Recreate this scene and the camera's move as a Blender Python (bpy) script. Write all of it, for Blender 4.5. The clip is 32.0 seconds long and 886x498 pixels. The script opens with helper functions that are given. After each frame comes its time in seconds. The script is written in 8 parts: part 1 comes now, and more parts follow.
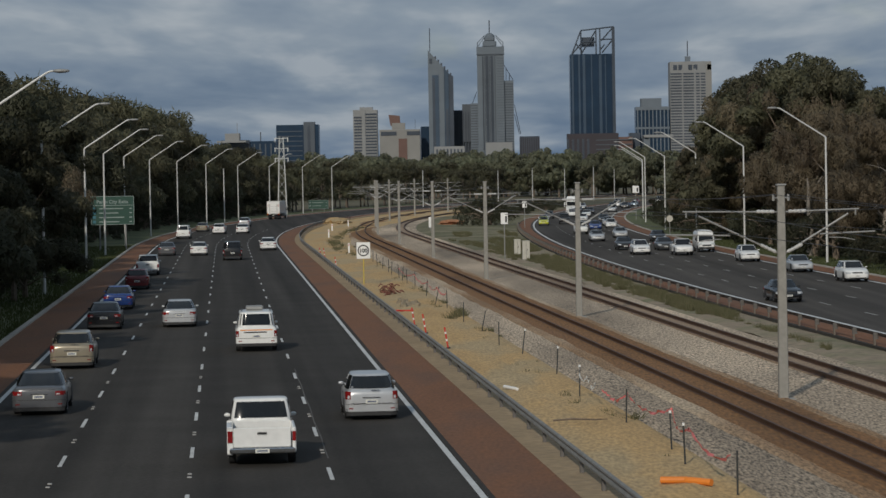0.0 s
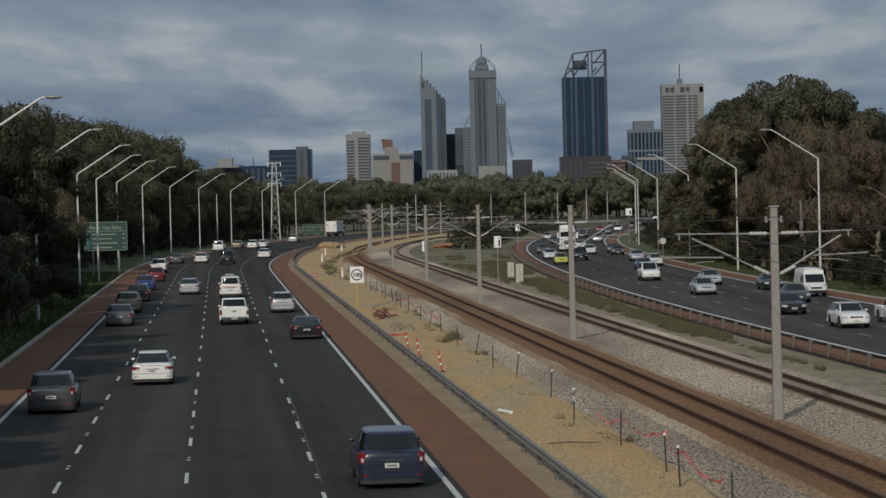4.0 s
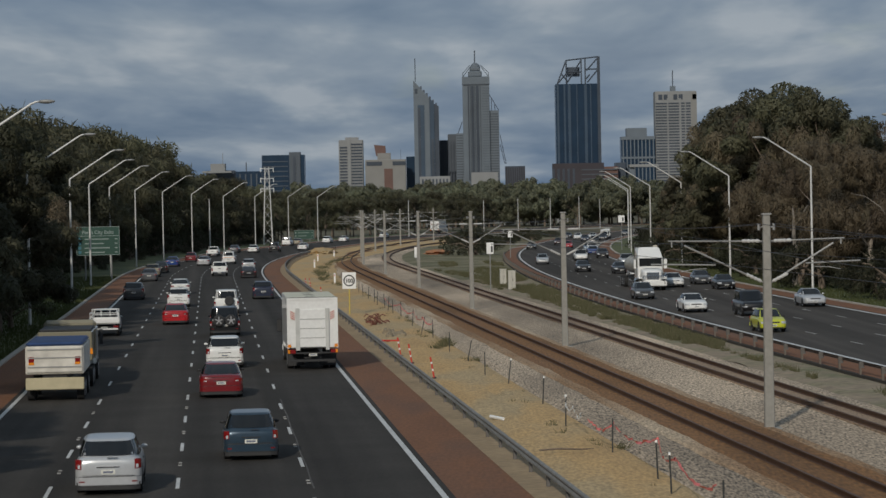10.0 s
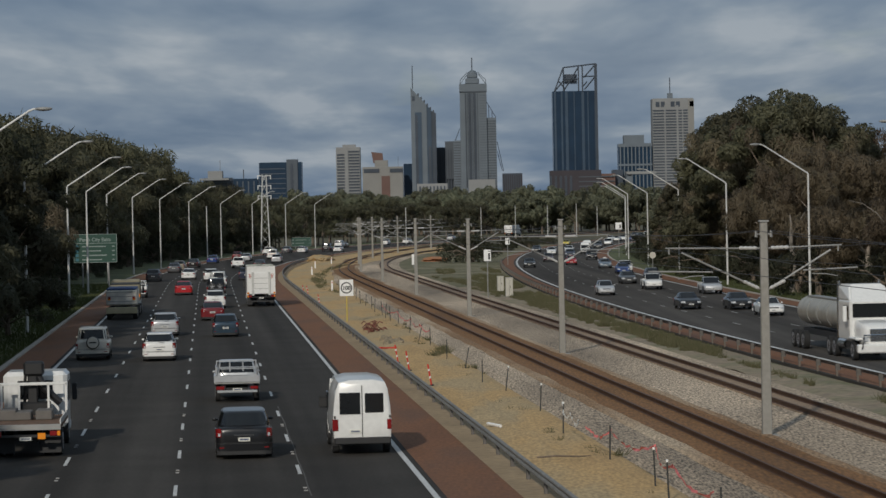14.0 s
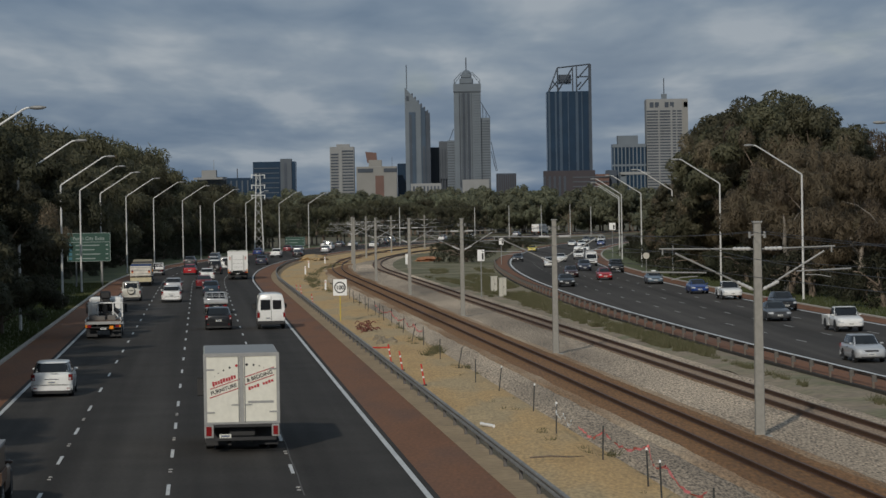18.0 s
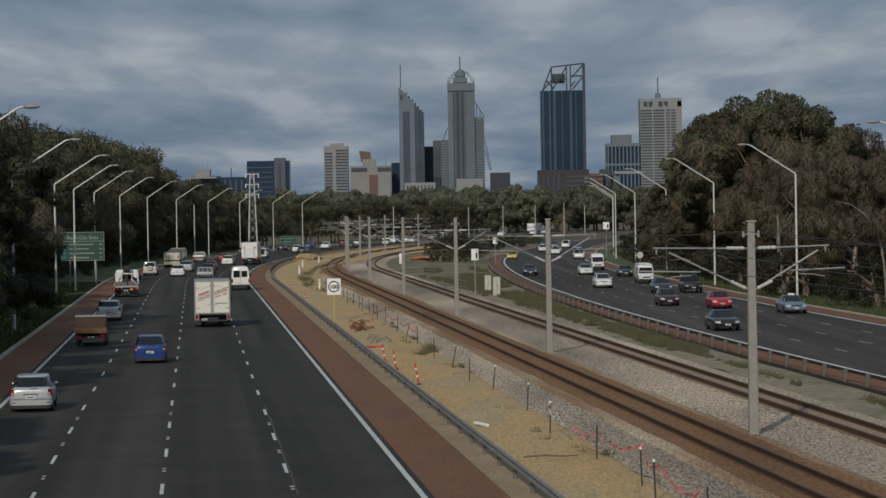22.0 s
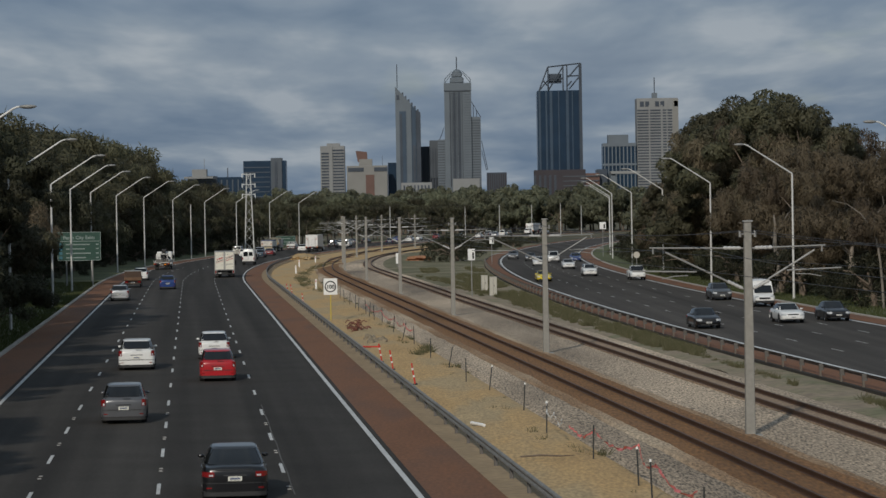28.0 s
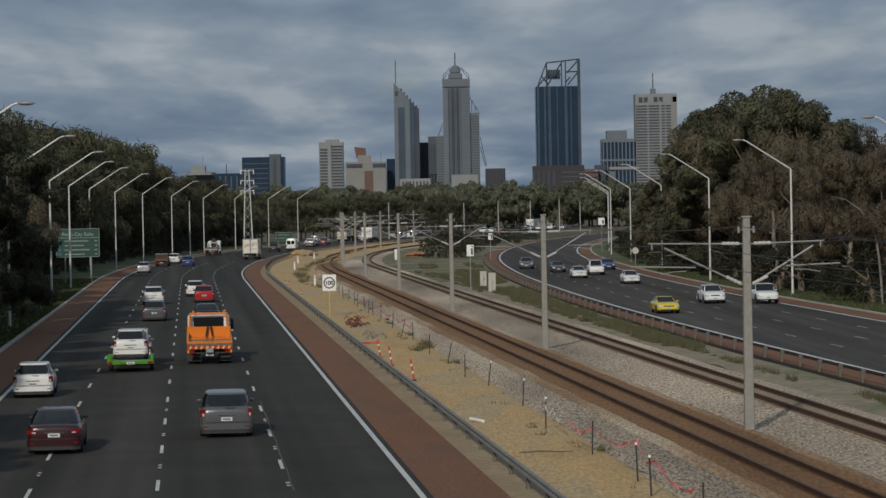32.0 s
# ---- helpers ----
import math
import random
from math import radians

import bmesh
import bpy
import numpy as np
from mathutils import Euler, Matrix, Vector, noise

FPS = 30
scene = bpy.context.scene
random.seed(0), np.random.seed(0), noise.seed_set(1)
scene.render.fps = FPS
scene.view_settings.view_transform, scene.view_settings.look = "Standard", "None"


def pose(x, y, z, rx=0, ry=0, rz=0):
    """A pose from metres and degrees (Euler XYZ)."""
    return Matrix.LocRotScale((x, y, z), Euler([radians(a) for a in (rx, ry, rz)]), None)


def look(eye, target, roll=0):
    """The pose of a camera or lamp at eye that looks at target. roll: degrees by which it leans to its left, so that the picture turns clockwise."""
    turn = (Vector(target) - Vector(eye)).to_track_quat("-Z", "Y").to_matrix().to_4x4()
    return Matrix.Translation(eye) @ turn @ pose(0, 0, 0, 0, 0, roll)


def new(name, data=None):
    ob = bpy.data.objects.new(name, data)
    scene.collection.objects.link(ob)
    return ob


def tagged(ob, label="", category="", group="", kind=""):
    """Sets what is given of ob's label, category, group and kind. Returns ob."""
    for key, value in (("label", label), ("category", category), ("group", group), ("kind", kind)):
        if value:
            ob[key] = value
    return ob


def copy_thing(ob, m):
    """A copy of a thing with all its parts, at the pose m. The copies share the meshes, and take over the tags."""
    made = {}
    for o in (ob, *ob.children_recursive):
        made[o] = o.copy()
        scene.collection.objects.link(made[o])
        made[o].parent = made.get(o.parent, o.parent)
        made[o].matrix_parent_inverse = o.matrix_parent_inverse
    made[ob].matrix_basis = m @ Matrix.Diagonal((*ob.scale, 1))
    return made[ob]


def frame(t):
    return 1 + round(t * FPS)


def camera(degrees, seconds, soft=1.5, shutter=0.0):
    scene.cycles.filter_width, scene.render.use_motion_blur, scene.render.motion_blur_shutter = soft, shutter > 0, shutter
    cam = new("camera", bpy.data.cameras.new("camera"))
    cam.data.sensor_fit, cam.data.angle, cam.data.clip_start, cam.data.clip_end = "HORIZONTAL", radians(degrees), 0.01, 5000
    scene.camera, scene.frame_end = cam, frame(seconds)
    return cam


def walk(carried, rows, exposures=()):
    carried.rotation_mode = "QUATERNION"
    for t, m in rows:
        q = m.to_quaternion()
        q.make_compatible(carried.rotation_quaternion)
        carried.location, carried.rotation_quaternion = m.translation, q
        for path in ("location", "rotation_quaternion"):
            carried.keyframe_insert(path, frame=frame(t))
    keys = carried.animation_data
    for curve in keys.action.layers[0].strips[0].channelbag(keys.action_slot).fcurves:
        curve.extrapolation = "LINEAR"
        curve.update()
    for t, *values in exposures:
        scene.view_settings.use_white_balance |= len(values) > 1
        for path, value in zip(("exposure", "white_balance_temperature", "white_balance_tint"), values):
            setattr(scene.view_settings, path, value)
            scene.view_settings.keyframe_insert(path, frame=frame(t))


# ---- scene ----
cam = camera(18.333, 32.0, soft=1.5, shutter=0.3)

# seconds, yaw, pitch and roll in degrees; the camera stands on a bridge 7.78 m above the road
EYE = (0.0, 0.0, 7.775)


def aim(yaw, pitch, roll):
    return pose(*EYE, 90 + pitch, 0, yaw) @ pose(0, 0, 0, 0, 0, roll)


walk(cam, [(t, aim(a, b, c)) for t, a, b, c in (
    (0, 0.6280, -1.5225, -1.006), (0.5, 0.6536, -1.5926, -1.085), (1, 0.6389, -1.6116, -1.239), (1.5, 0.6422, -1.5760, -1.354),
    (2, 0.6227, -1.5487, -1.394), (2.5, 0.5860, -1.4551, -1.377), (3, 0.5116, -1.3367, -1.402), (3.5, 0.4892, -1.1575, -1.386),
    (5.5, 0.4684, -0.9092, -1.189), (6, 0.4280, -0.8696, -1.129), (6.5, 0.3827, -0.8364, -1.024), (7, 0.3910, -0.8363, -1.070),
    (7.5, 0.3910, -0.8270, -1.105), (8, 0.3690, -0.7783, -1.103), (8.5, 0.3477, -0.8392, -1.158), (9, 0.3382, -0.8590, -1.159),
    (9.5, 0.3175, -0.8899, -1.126), (10, 0.3192, -0.9037, -1.104), (10.5, 0.3266, -0.9045, -1.221), (11, 0.3366, -0.8760, -1.336),
    (11.5, 0.3273, -0.8403, -1.281), (12, 0.3069, -0.8142, -1.244), (12.5, 0.3049, -0.7965, -1.233),
    (13, 0.2870, -0.7988, -1.227), (13.5, 0.2860, -0.7711, -1.169), (14, 0.2609, -0.7548, -1.133),
    (14.5, 0.2448, -0.6888, -1.102), (16.5, 0.1935, -0.7551, -1.054), (17, 0.1912, -0.7137, -1.069),
    (17.5, 0.1535, -0.7102, -1.043), (18, 0.1276, -0.7592, -0.957), (18.5, 0.1126, -0.7942, -1.053),
    (19, 0.1080, -0.7380, -1.022), (19.5, 0.0906, -0.7425, -1.044), (20, 0.0536, -0.7217, -0.991),
    (20.5, 0.0333, -0.7699, -0.919), (21, 0.0176, -0.8102, -0.890), (21.5, -0.0024, -0.7981, -0.925),
    (22, 0.0007, -0.7777, -0.947), (22.5, 0.0007, -0.7777, -0.947), (23, 0.0187, -0.7610, -0.956),
    (23.5, 0.0000, -0.7225, -0.992), (24, -0.0182, -0.7027, -1.008), (24.5, -0.0136, -0.7889, -0.973),
    (25, -0.0068, -0.8126, -0.934), (25.5, 0.0014, -0.8138, -0.948), (27.5, -0.0533, -0.7651, -0.967),
    (28, -0.0710, -0.7803, -0.955), (28.5, -0.0698, -0.7628, -0.940), (29, -0.0545, -0.6939, -0.993),
    (29.5, -0.0572, -0.6359, -0.954), (30, -0.0735, -0.6361, -0.956), (30.5, -0.0722, -0.7134, -0.952),
    (31, -0.0705, -0.7938, -1.003), (31.5, -0.0877, -0.8321, -0.993), (32, -0.0951, -0.8637, -1.041),
)])

# ---- world, sun, exposure ----
scene.view_settings.exposure = 0.0
SUN_EL, SUN_DIR = radians(26), Vector((0.27, 0.96))   # way in which shadows fall on the ground


def make_world():
    w = bpy.data.worlds.new("sky")
    scene.world = w
    w.use_nodes = True
    nt = w.node_tree
    nt.nodes.clear()
    n, k = nt.nodes.new, nt.links.new
    sky = n("ShaderNodeTexSky")
    sky.sky_type, sky.sun_disc = "NISHITA", False
    sky.sun_elevation = SUN_EL
    sky.sun_rotation = math.atan2(-SUN_DIR.x, -SUN_DIR.y)
    gain = n("ShaderNodeVectorMath")
    gain.operation = "SCALE"
    gain.inputs["Scale"].default_value = 0.055
    k(sky.outputs[0], gain.inputs[0])
    tc = n("ShaderNodeTexCoord")
    # long flat cloud banks, in three sizes
    def clouds(sx, sz, detail, rough, seed, dist):
        mp = n("ShaderNodeMapping")
        mp.inputs["Scale"].default_value = (sx, sx, sz)
        mp.inputs["Location"].default_value = (seed, seed * 0.7, seed * 1.3)
        k(tc.outputs["Generated"], mp.inputs[0])
        t = n("ShaderNodeTexNoise")
        t.inputs["Scale"].default_value = 1.0
        t.inputs["Detail"].default_value = detail
        t.inputs["Roughness"].default_value = rough
        t.inputs["Distortion"].default_value = dist
        k(mp.outputs[0], t.inputs["Vector"])
        return t.outputs["Fac"]
    def ramp(src, stops):
        r = n("ShaderNodeValToRGB")
        el = r.color_ramp.elements
        el[0].position, el[0].color = stops[0][0], (*stops[0][1], 1)
        el[1].position, el[1].color = stops[-1][0], (*stops[-1][1], 1)
        for p, c in stops[1:-1]:
            e = el.new(p)
            e.color = (*c, 1)
        k(src, r.inputs[0])
        return r.outputs[0]
    def mix(fac, a, b):
        m = n("ShaderNodeMix")
        m.data_type = "RGBA"
        if isinstance(fac, float):
            m.inputs[0].default_value = fac
        else:
            k(fac, m.inputs[0])
        k(a, m.inputs[6])
        k(b, m.inputs[7])
        return m.outputs[2]
    # a cloud deck seen at a low angle: directions spread onto a level sheet, so that banks flatten towards the horizon
    sep = n("ShaderNodeSeparateXYZ")
    k(tc.outputs["Generated"], sep.inputs[0])
    def calc(op, a, b):
        m = n("ShaderNodeMath")
        m.operation = op
        for v, sock in ((a, m.inputs[0]), (b, m.inputs[1])):
            if isinstance(v, float):
                sock.default_value = v
            else:
                k(v, sock)
        return m.outputs[0]
    up = calc("MAXIMUM", sep.outputs["Z"], 0.0)
    low = calc("ADD", up, 0.075)
    sheet = n("ShaderNodeCombineXYZ")
    k(calc("DIVIDE", sep.outputs["X"], low), sheet.inputs[0])
    k(calc("DIVIDE", sep.outputs["Y"], low), sheet.inputs[1])
    def banks(su, sv, detail, rough, seed, dist):
        mp = n("ShaderNodeMapping")
        mp.inputs["Scale"].default_value = (su, sv, 1.0)
        mp.inputs["Location"].default_value = (seed, seed * 0.7, seed * 1.3)
        k(sheet.outputs[0], mp.inputs[0])
        t = n("ShaderNodeTexNoise")
        t.inputs["Scale"].default_value = 1.0
        t.inputs["Detail"].default_value = detail
        t.inputs["Roughness"].default_value = rough
        t.inputs["Distortion"].default_value = dist
        k(mp.outputs[0], t.inputs["Vector"])
        return t.outputs["Fac"]
    big = banks(2.8, 1.0, 4.0, 0.5, 4.4, 0.15)
    tone = ramp(big, [(0.30, (0.125, 0.182, 0.262)), (0.44, (0.190, 0.248, 0.322)), (0.54, (0.255, 0.310, 0.370)), (0.67, (0.41, 0.45, 0.485))])
    # layers by height: a dark blue gap over the horizon, a grey layer, a paler bank above it
    wave = calc("MULTIPLY", calc("SUBTRACT", banks(1.3, 0.5, 4.0, 0.5, 9.2, 0.1), 0.5), 0.05)
    layer = ramp(calc("MULTIPLY", calc("ADD", up, wave), 9.0), [(0.05, (0.075, 0.12, 0.20)), (0.14, (0.12, 0.17, 0.245)), (0.21, (0.19, 0.237, 0.295)), (0.29, (0.15, 0.20, 0.265)), (0.36, (0.175, 0.225, 0.29)), (0.47, (0.29, 0.335, 0.38)), (0.62, (0.215, 0.27, 0.333)), (0.80, (0.175, 0.24, 0.32))])
    cover = mix(0.62, layer, tone)
    gaps = clouds(9.0, 30.0, 4.0, 0.5, 12.9, 0.3)
    hole = ramp(gaps, [(0.60, (0, 0, 0)), (0.74, (0.55, 0.55, 0.55))])
    out = mix(hole, cover, gain.outputs[0])
    bg = n("ShaderNodeBackground")
    bg.inputs["Strength"].default_value = 0.96
    k(out, bg.inputs["Color"])
    k(bg.outputs[0], n("ShaderNodeOutputWorld").inputs["Surface"])


make_world()
sun = new("sun", bpy.data.lights.new("sun", "SUN"))
sun.data.energy, sun.data.angle, sun.data.color = 2.2, radians(1.2), (1.0, 0.935, 0.83)
sun.matrix_basis = look((0, 0, 60), (SUN_DIR.x, SUN_DIR.y, 60 - math.tan(SUN_EL) * SUN_DIR.length))

# ---- materials ----
MATS = {}


def mat(name, colour, rough=0.7, metal=0.0, vary=0.12, grain=2.0, coarse=0.15, bump=0.0, spread=0.0, coat=0.0, alt=None, altpos=(0.45, 0.65), long=1.0):
    """A principled surface: colour varied by a fine grain and by coarse patches (sizes in noise scale per metre), with optional relief."""
    if name in MATS:
        return MATS[name]
    m = bpy.data.materials.new(name)
    MATS[name] = m
    m.use_nodes = True
    nt = m.node_tree
    n, k = nt.nodes.new, nt.links.new
    b = nt.nodes["Principled BSDF"]
    b.inputs["Roughness"].default_value, b.inputs["Metallic"].default_value = rough, metal
    b.inputs["Coat Weight"].default_value = coat
    tc = n("ShaderNodeTexCoord")
    def tex(scale, detail):
        t = n("ShaderNodeTexNoise")
        t.inputs["Scale"].default_value, t.inputs["Detail"].default_value = scale, detail
        mp = n("ShaderNodeMapping")
        mp.inputs["Scale"].default_value = (1.0, 1.0 / long, 1.0)
        k(tc.outputs["Object"], mp.inputs[0])
        k(mp.outputs[0], t.inputs["Vector"])
        return t.outputs["Fac"]
    fine, patch = tex(grain, 4), tex(coarse, 3)
    base = None
    if alt:
        r = n("ShaderNodeValToRGB")
        r.color_ramp.elements[0].position, r.color_ramp.elements[1].position = altpos
        r.color_ramp.elements[0].color, r.color_ramp.elements[1].color = (*colour, 1), (*alt, 1)
        k(patch, r.inputs[0])
        base = r.outputs[0]
    def scaled(src, lo, hi):
        mr = n("ShaderNodeMapRange")
        mr.inputs["From Min"].default_value, mr.inputs["From Max"].default_value = 0.3, 0.7
        mr.inputs["To Min"].default_value, mr.inputs["To Max"].default_value = lo, hi
        k(src, mr.inputs["Value"])
        return mr.outputs[0]
    hs = n("ShaderNodeHueSaturation")
    hs.inputs["Color"].default_value = (*colour, 1)
    if base:
        k(base, hs.inputs["Color"])
    mul = n("ShaderNodeMath")
    mul.operation = "MULTIPLY"
    k(scaled(fine, 1 - vary, 1 + vary), mul.inputs[0])
    k(scaled(patch, 1 - vary * 0.7, 1 + vary * 0.7), mul.inputs[1])
    if spread:
        oi, m2 = n("ShaderNodeObjectInfo"), n("ShaderNodeMath")
        mr = n("ShaderNodeMapRange")
        mr.inputs["To Min"].default_value, mr.inputs["To Max"].default_value = 1 - spread, 1 + spread
        k(oi.outputs["Random"], mr.inputs["Value"])
        m2.operation = "MULTIPLY"
        k(mul.outputs[0], m2.inputs[0])
        k(mr.outputs[0], m2.inputs[1])
        mul = m2
    k(mul.outputs[0], hs.inputs["Value"])
    k(hs.outputs[0], b.inputs["Base Color"])
    if bump:
        bp = n("ShaderNodeBump")
        bp.inputs["Strength"].default_value, bp.inputs["Distance"].default_value = bump, 0.05
        k(fine, bp.inputs["Height"])
        k(bp.outputs[0], b.inputs["Normal"])
    return m


def leaf_mat(name, dark, light, spread=0.3):
    """Foliage: every leaf takes a tone between dark and light, and every tree is a little lighter or darker."""
    m = bpy.data.materials.new(name)
    MATS[name] = m
    m.use_nodes = True
    nt = m.node_tree
    n, k = nt.nodes.new, nt.links.new
    b = nt.nodes["Principled BSDF"]
    b.inputs["Roughness"].default_value = 0.55
    b.inputs["Specular IOR Level"].default_value = 0.25
    g, r, o = n("ShaderNodeNewGeometry"), n("ShaderNodeValToRGB"), n("ShaderNodeObjectInfo")
    r.color_ramp.elements[0].color, r.color_ramp.elements[1].color = (*dark, 1), (*light, 1)
    k(g.outputs["Random Per Island"], r.inputs[0])
    mr, hs = n("ShaderNodeMapRange"), n("ShaderNodeHueSaturation")
    mr.inputs["To Min"].default_value, mr.inputs["To Max"].default_value = 1 - spread, 1 + spread
    k(o.outputs["Random"], mr.inputs["Value"])
    k(mr.outputs[0], hs.inputs["Value"])
    mh = n("ShaderNodeMapRange")
    mh.inputs["To Min"].default_value, mh.inputs["To Max"].default_value = 0.485, 0.512
    k(o.outputs["Random"], mh.inputs["Value"])
    k(mh.outputs[0], hs.inputs["Hue"])
    k(r.outputs[0], hs.inputs["Color"])
    k(hs.outputs[0], b.inputs["Base Color"])
    tl, mx = n("ShaderNodeBsdfTranslucent"), n("ShaderNodeMixShader")
    k(hs.outputs[0], tl.inputs["Color"])
    mx.inputs[0].default_value = 0.5
    k(b.outputs[0], mx.inputs[1])
    k(tl.outputs[0], mx.inputs[2])
    k(mx.outputs[0], nt.nodes["Material Output"].inputs["Surface"])
    return m


ASPHALT = mat("asphalt", (0.0565, 0.0515, 0.046), 0.92, vary=0.17, grain=7.0, coarse=0.3, bump=0.25)


def streaks(m, lean, lanes=()):
    """Adds long wear streaks along the carriageway to an asphalt surface."""
    nt = m.node_tree
    n, k = nt.nodes.new, nt.links.new
    b = nt.nodes["Principled BSDF"]
    src = b.inputs["Base Color"].links[0].from_socket
    tc, sep, add, com = n("ShaderNodeTexCoord"), n("ShaderNodeSeparateXYZ"), n("ShaderNodeMath"), n("ShaderNodeCombineXYZ")
    add.operation = "MULTIPLY_ADD"
    add.inputs[1].default_value = lean
    k(tc.outputs["Object"], sep.inputs[0])
    k(sep.outputs["Y"], add.inputs[0])
    k(sep.outputs["X"], add.inputs[2])
    sc = n("ShaderNodeMath")
    sc.operation = "MULTIPLY"
    sc.inputs[1].default_value = 0.012
    k(sep.outputs["Y"], sc.inputs[0])
    k(add.outputs[0], com.inputs[0])
    k(sc.outputs[0], com.inputs[1])
    t = n("ShaderNodeTexNoise")
    t.inputs["Scale"].default_value, t.inputs["Detail"].default_value = 0.62, 3.0
    k(com.outputs[0], t.inputs["Vector"])
    mr, hs = n("ShaderNodeMapRange"), n("ShaderNodeHueSaturation")
    mr.inputs["From Min"].default_value, mr.inputs["From Max"].default_value = 0.3, 0.7
    mr.inputs["To Min"].default_value, mr.inputs["To Max"].default_value = 0.66, 1.4
    k(t.outputs["Fac"], mr.inputs["Value"])
    k(mr.outputs[0], hs.inputs["Value"])
    k(src, hs.inputs["Color"])
    k(hs.outputs[0], b.inputs["Base Color"])
    if not lanes:
        return
    # wear lane by lane, across the carriageway
    pos, cr, out = n("ShaderNodeMapRange"), n("ShaderNodeValToRGB"), n("ShaderNodeMix")
    pos.inputs["From Min"].default_value, pos.inputs["From Max"].default_value = -1.1 - 10.0, -1.1 + 10.0
    k(add.outputs[0], pos.inputs["Value"])
    k(pos.outputs[0], cr.inputs[0])
    el = cr.color_ramp.elements
    for i, (off, v) in enumerate(lanes):
        e = el[i] if i < 2 else el.new(0.5)
        e.position, e.color = (off + 10.0) / 20.0, (v, v, v, 1)
    out.data_type, out.blend_type = "RGBA", "MULTIPLY"
    out.inputs[0].default_value = 1.0
    k(hs.outputs[0], out.inputs[6])
    k(cr.outputs[0], out.inputs[7])
    k(out.outputs[2], b.inputs["Base Color"])


streaks(ASPHALT, 0.0905, [(-7.0, 0.88), (-3.6, 0.86), (-2.8, 0.98), (-1.9, 0.9), (-1.0, 1.0), (-0.1, 0.82), (0.5, 0.86), (1.1, 1.0), (1.8, 0.9), (2.6, 1.0), (3.5, 0.92), (4.4, 0.84), (6.8, 0.84)])
ASPHALT.node_tree.nodes["Principled BSDF"].inputs["Specular IOR Level"].default_value = 0.15
ASPHALT_WORN = mat("worn_asphalt", (0.069, 0.062, 0.055), 0.92, vary=0.12, grain=9.0, coarse=0.11, bump=0.25)
streaks(ASPHALT_WORN, 0.02)
ASPHALT_WORN.node_tree.nodes["Principled BSDF"].inputs["Specular IOR Level"].default_value = 0.15
RED_ASPHALT = mat("red_asphalt", (0.20, 0.083, 0.034), 0.9, vary=0.2, grain=9.0, coarse=0.35, bump=0.25, alt=(0.135, 0.064, 0.034), long=4.0)
LINE = mat("road_paint", (0.56, 0.56, 0.54), 0.6, vary=0.16, grain=6.0, coarse=0.5)
SAND = mat("yellow_sand", (0.53, 0.345, 0.15), 0.95, vary=0.27, grain=9.0, coarse=0.3, bump=0.5, long=4.0, alt=(0.38, 0.28, 0.15), altpos=(0.44, 0.6))
DIRT = mat("grey_dirt", (0.31, 0.225, 0.13), 0.95, vary=0.2, grain=3.0, coarse=0.25, bump=0.5)
BALLAST = mat("ballast", (0.40, 0.313, 0.222), 0.95, vary=0.8, grain=13.0, coarse=0.12, bump=1.0, long=6.0)
RUSTY_BALLAST = mat("rusty_ballast", (0.235, 0.112, 0.036), 0.95, vary=0.45, grain=9.0, coarse=0.25, bump=0.8, alt=(0.17, 0.085, 0.034), long=6.0)
STAINED_BALLAST = mat("stained_ballast", (0.30, 0.18, 0.09), 0.95, vary=0.5, grain=13.0, coarse=0.2, bump=0.8, long=6.0, alt=(0.36, 0.28, 0.19))
BROWN_BALLAST = mat("brown_ballast", (0.29, 0.205, 0.135), 0.95, vary=0.45, grain=15.0, coarse=0.12, bump=0.8, long=6.0)
RAIL = mat("rusty_rail", (0.085, 0.042, 0.021), 0.6, metal=0.2, vary=0.2, grain=2.0)
SCRUB = mat("scrub_ground", (0.075, 0.072, 0.036), 0.95, vary=0.35, grain=1.2, coarse=0.05, bump=0.6, alt=(0.14, 0.11, 0.06))
GRASS = mat("grass_verge", (0.078, 0.094, 0.032), 0.9, vary=0.3, grain=3.0, coarse=0.12, bump=0.6, alt=(0.10, 0.105, 0.04))
PALE_SAND = mat("pale_sandy_verge", (0.29, 0.23, 0.158), 0.95, vary=0.25, grain=2.0, coarse=0.2, bump=0.6, alt=(0.15, 0.145, 0.075))
GRASSY_SAND = mat("grassy_sand", (0.13, 0.125, 0.06), 0.95, vary=0.3, grain=1.5, coarse=0.12, bump=0.6, alt=(0.20, 0.165, 0.10))
CONCRETE = mat("concrete", (0.26, 0.25, 0.225), 0.85, vary=0.1, grain=6.0, coarse=0.6, bump=0.15)
KERB = mat("kerb_concrete", (0.42, 0.385, 0.33), 0.9, vary=0.15, grain=4.0, coarse=0.3)
GALV = mat("galvanised_steel", (0.30, 0.30, 0.29), 0.55, metal=0.35, vary=0.08, grain=3.0)
POLE = mat("pole_steel", (0.60, 0.60, 0.58), 0.55, metal=0.2, vary=0.06, grain=2.0)
WHITE = mat("white_paint", (0.78, 0.78, 0.76), 0.5, vary=0.05)
BLACK = mat("black_paint", (0.015, 0.015, 0.016), 0.5, vary=0.1)
BARK = mat("bark", (0.16, 0.125, 0.095), 0.9, vary=0.3, grain=3.0, coarse=0.5, bump=0.5)
PALE_BARK = mat("pale_bark", (0.25, 0.215, 0.18), 0.85, vary=0.25, grain=2.0, coarse=0.6, bump=0.3)
LEAF = leaf_mat("gum_leaves", (0.106, 0.103, 0.064), (0.155, 0.149, 0.094))
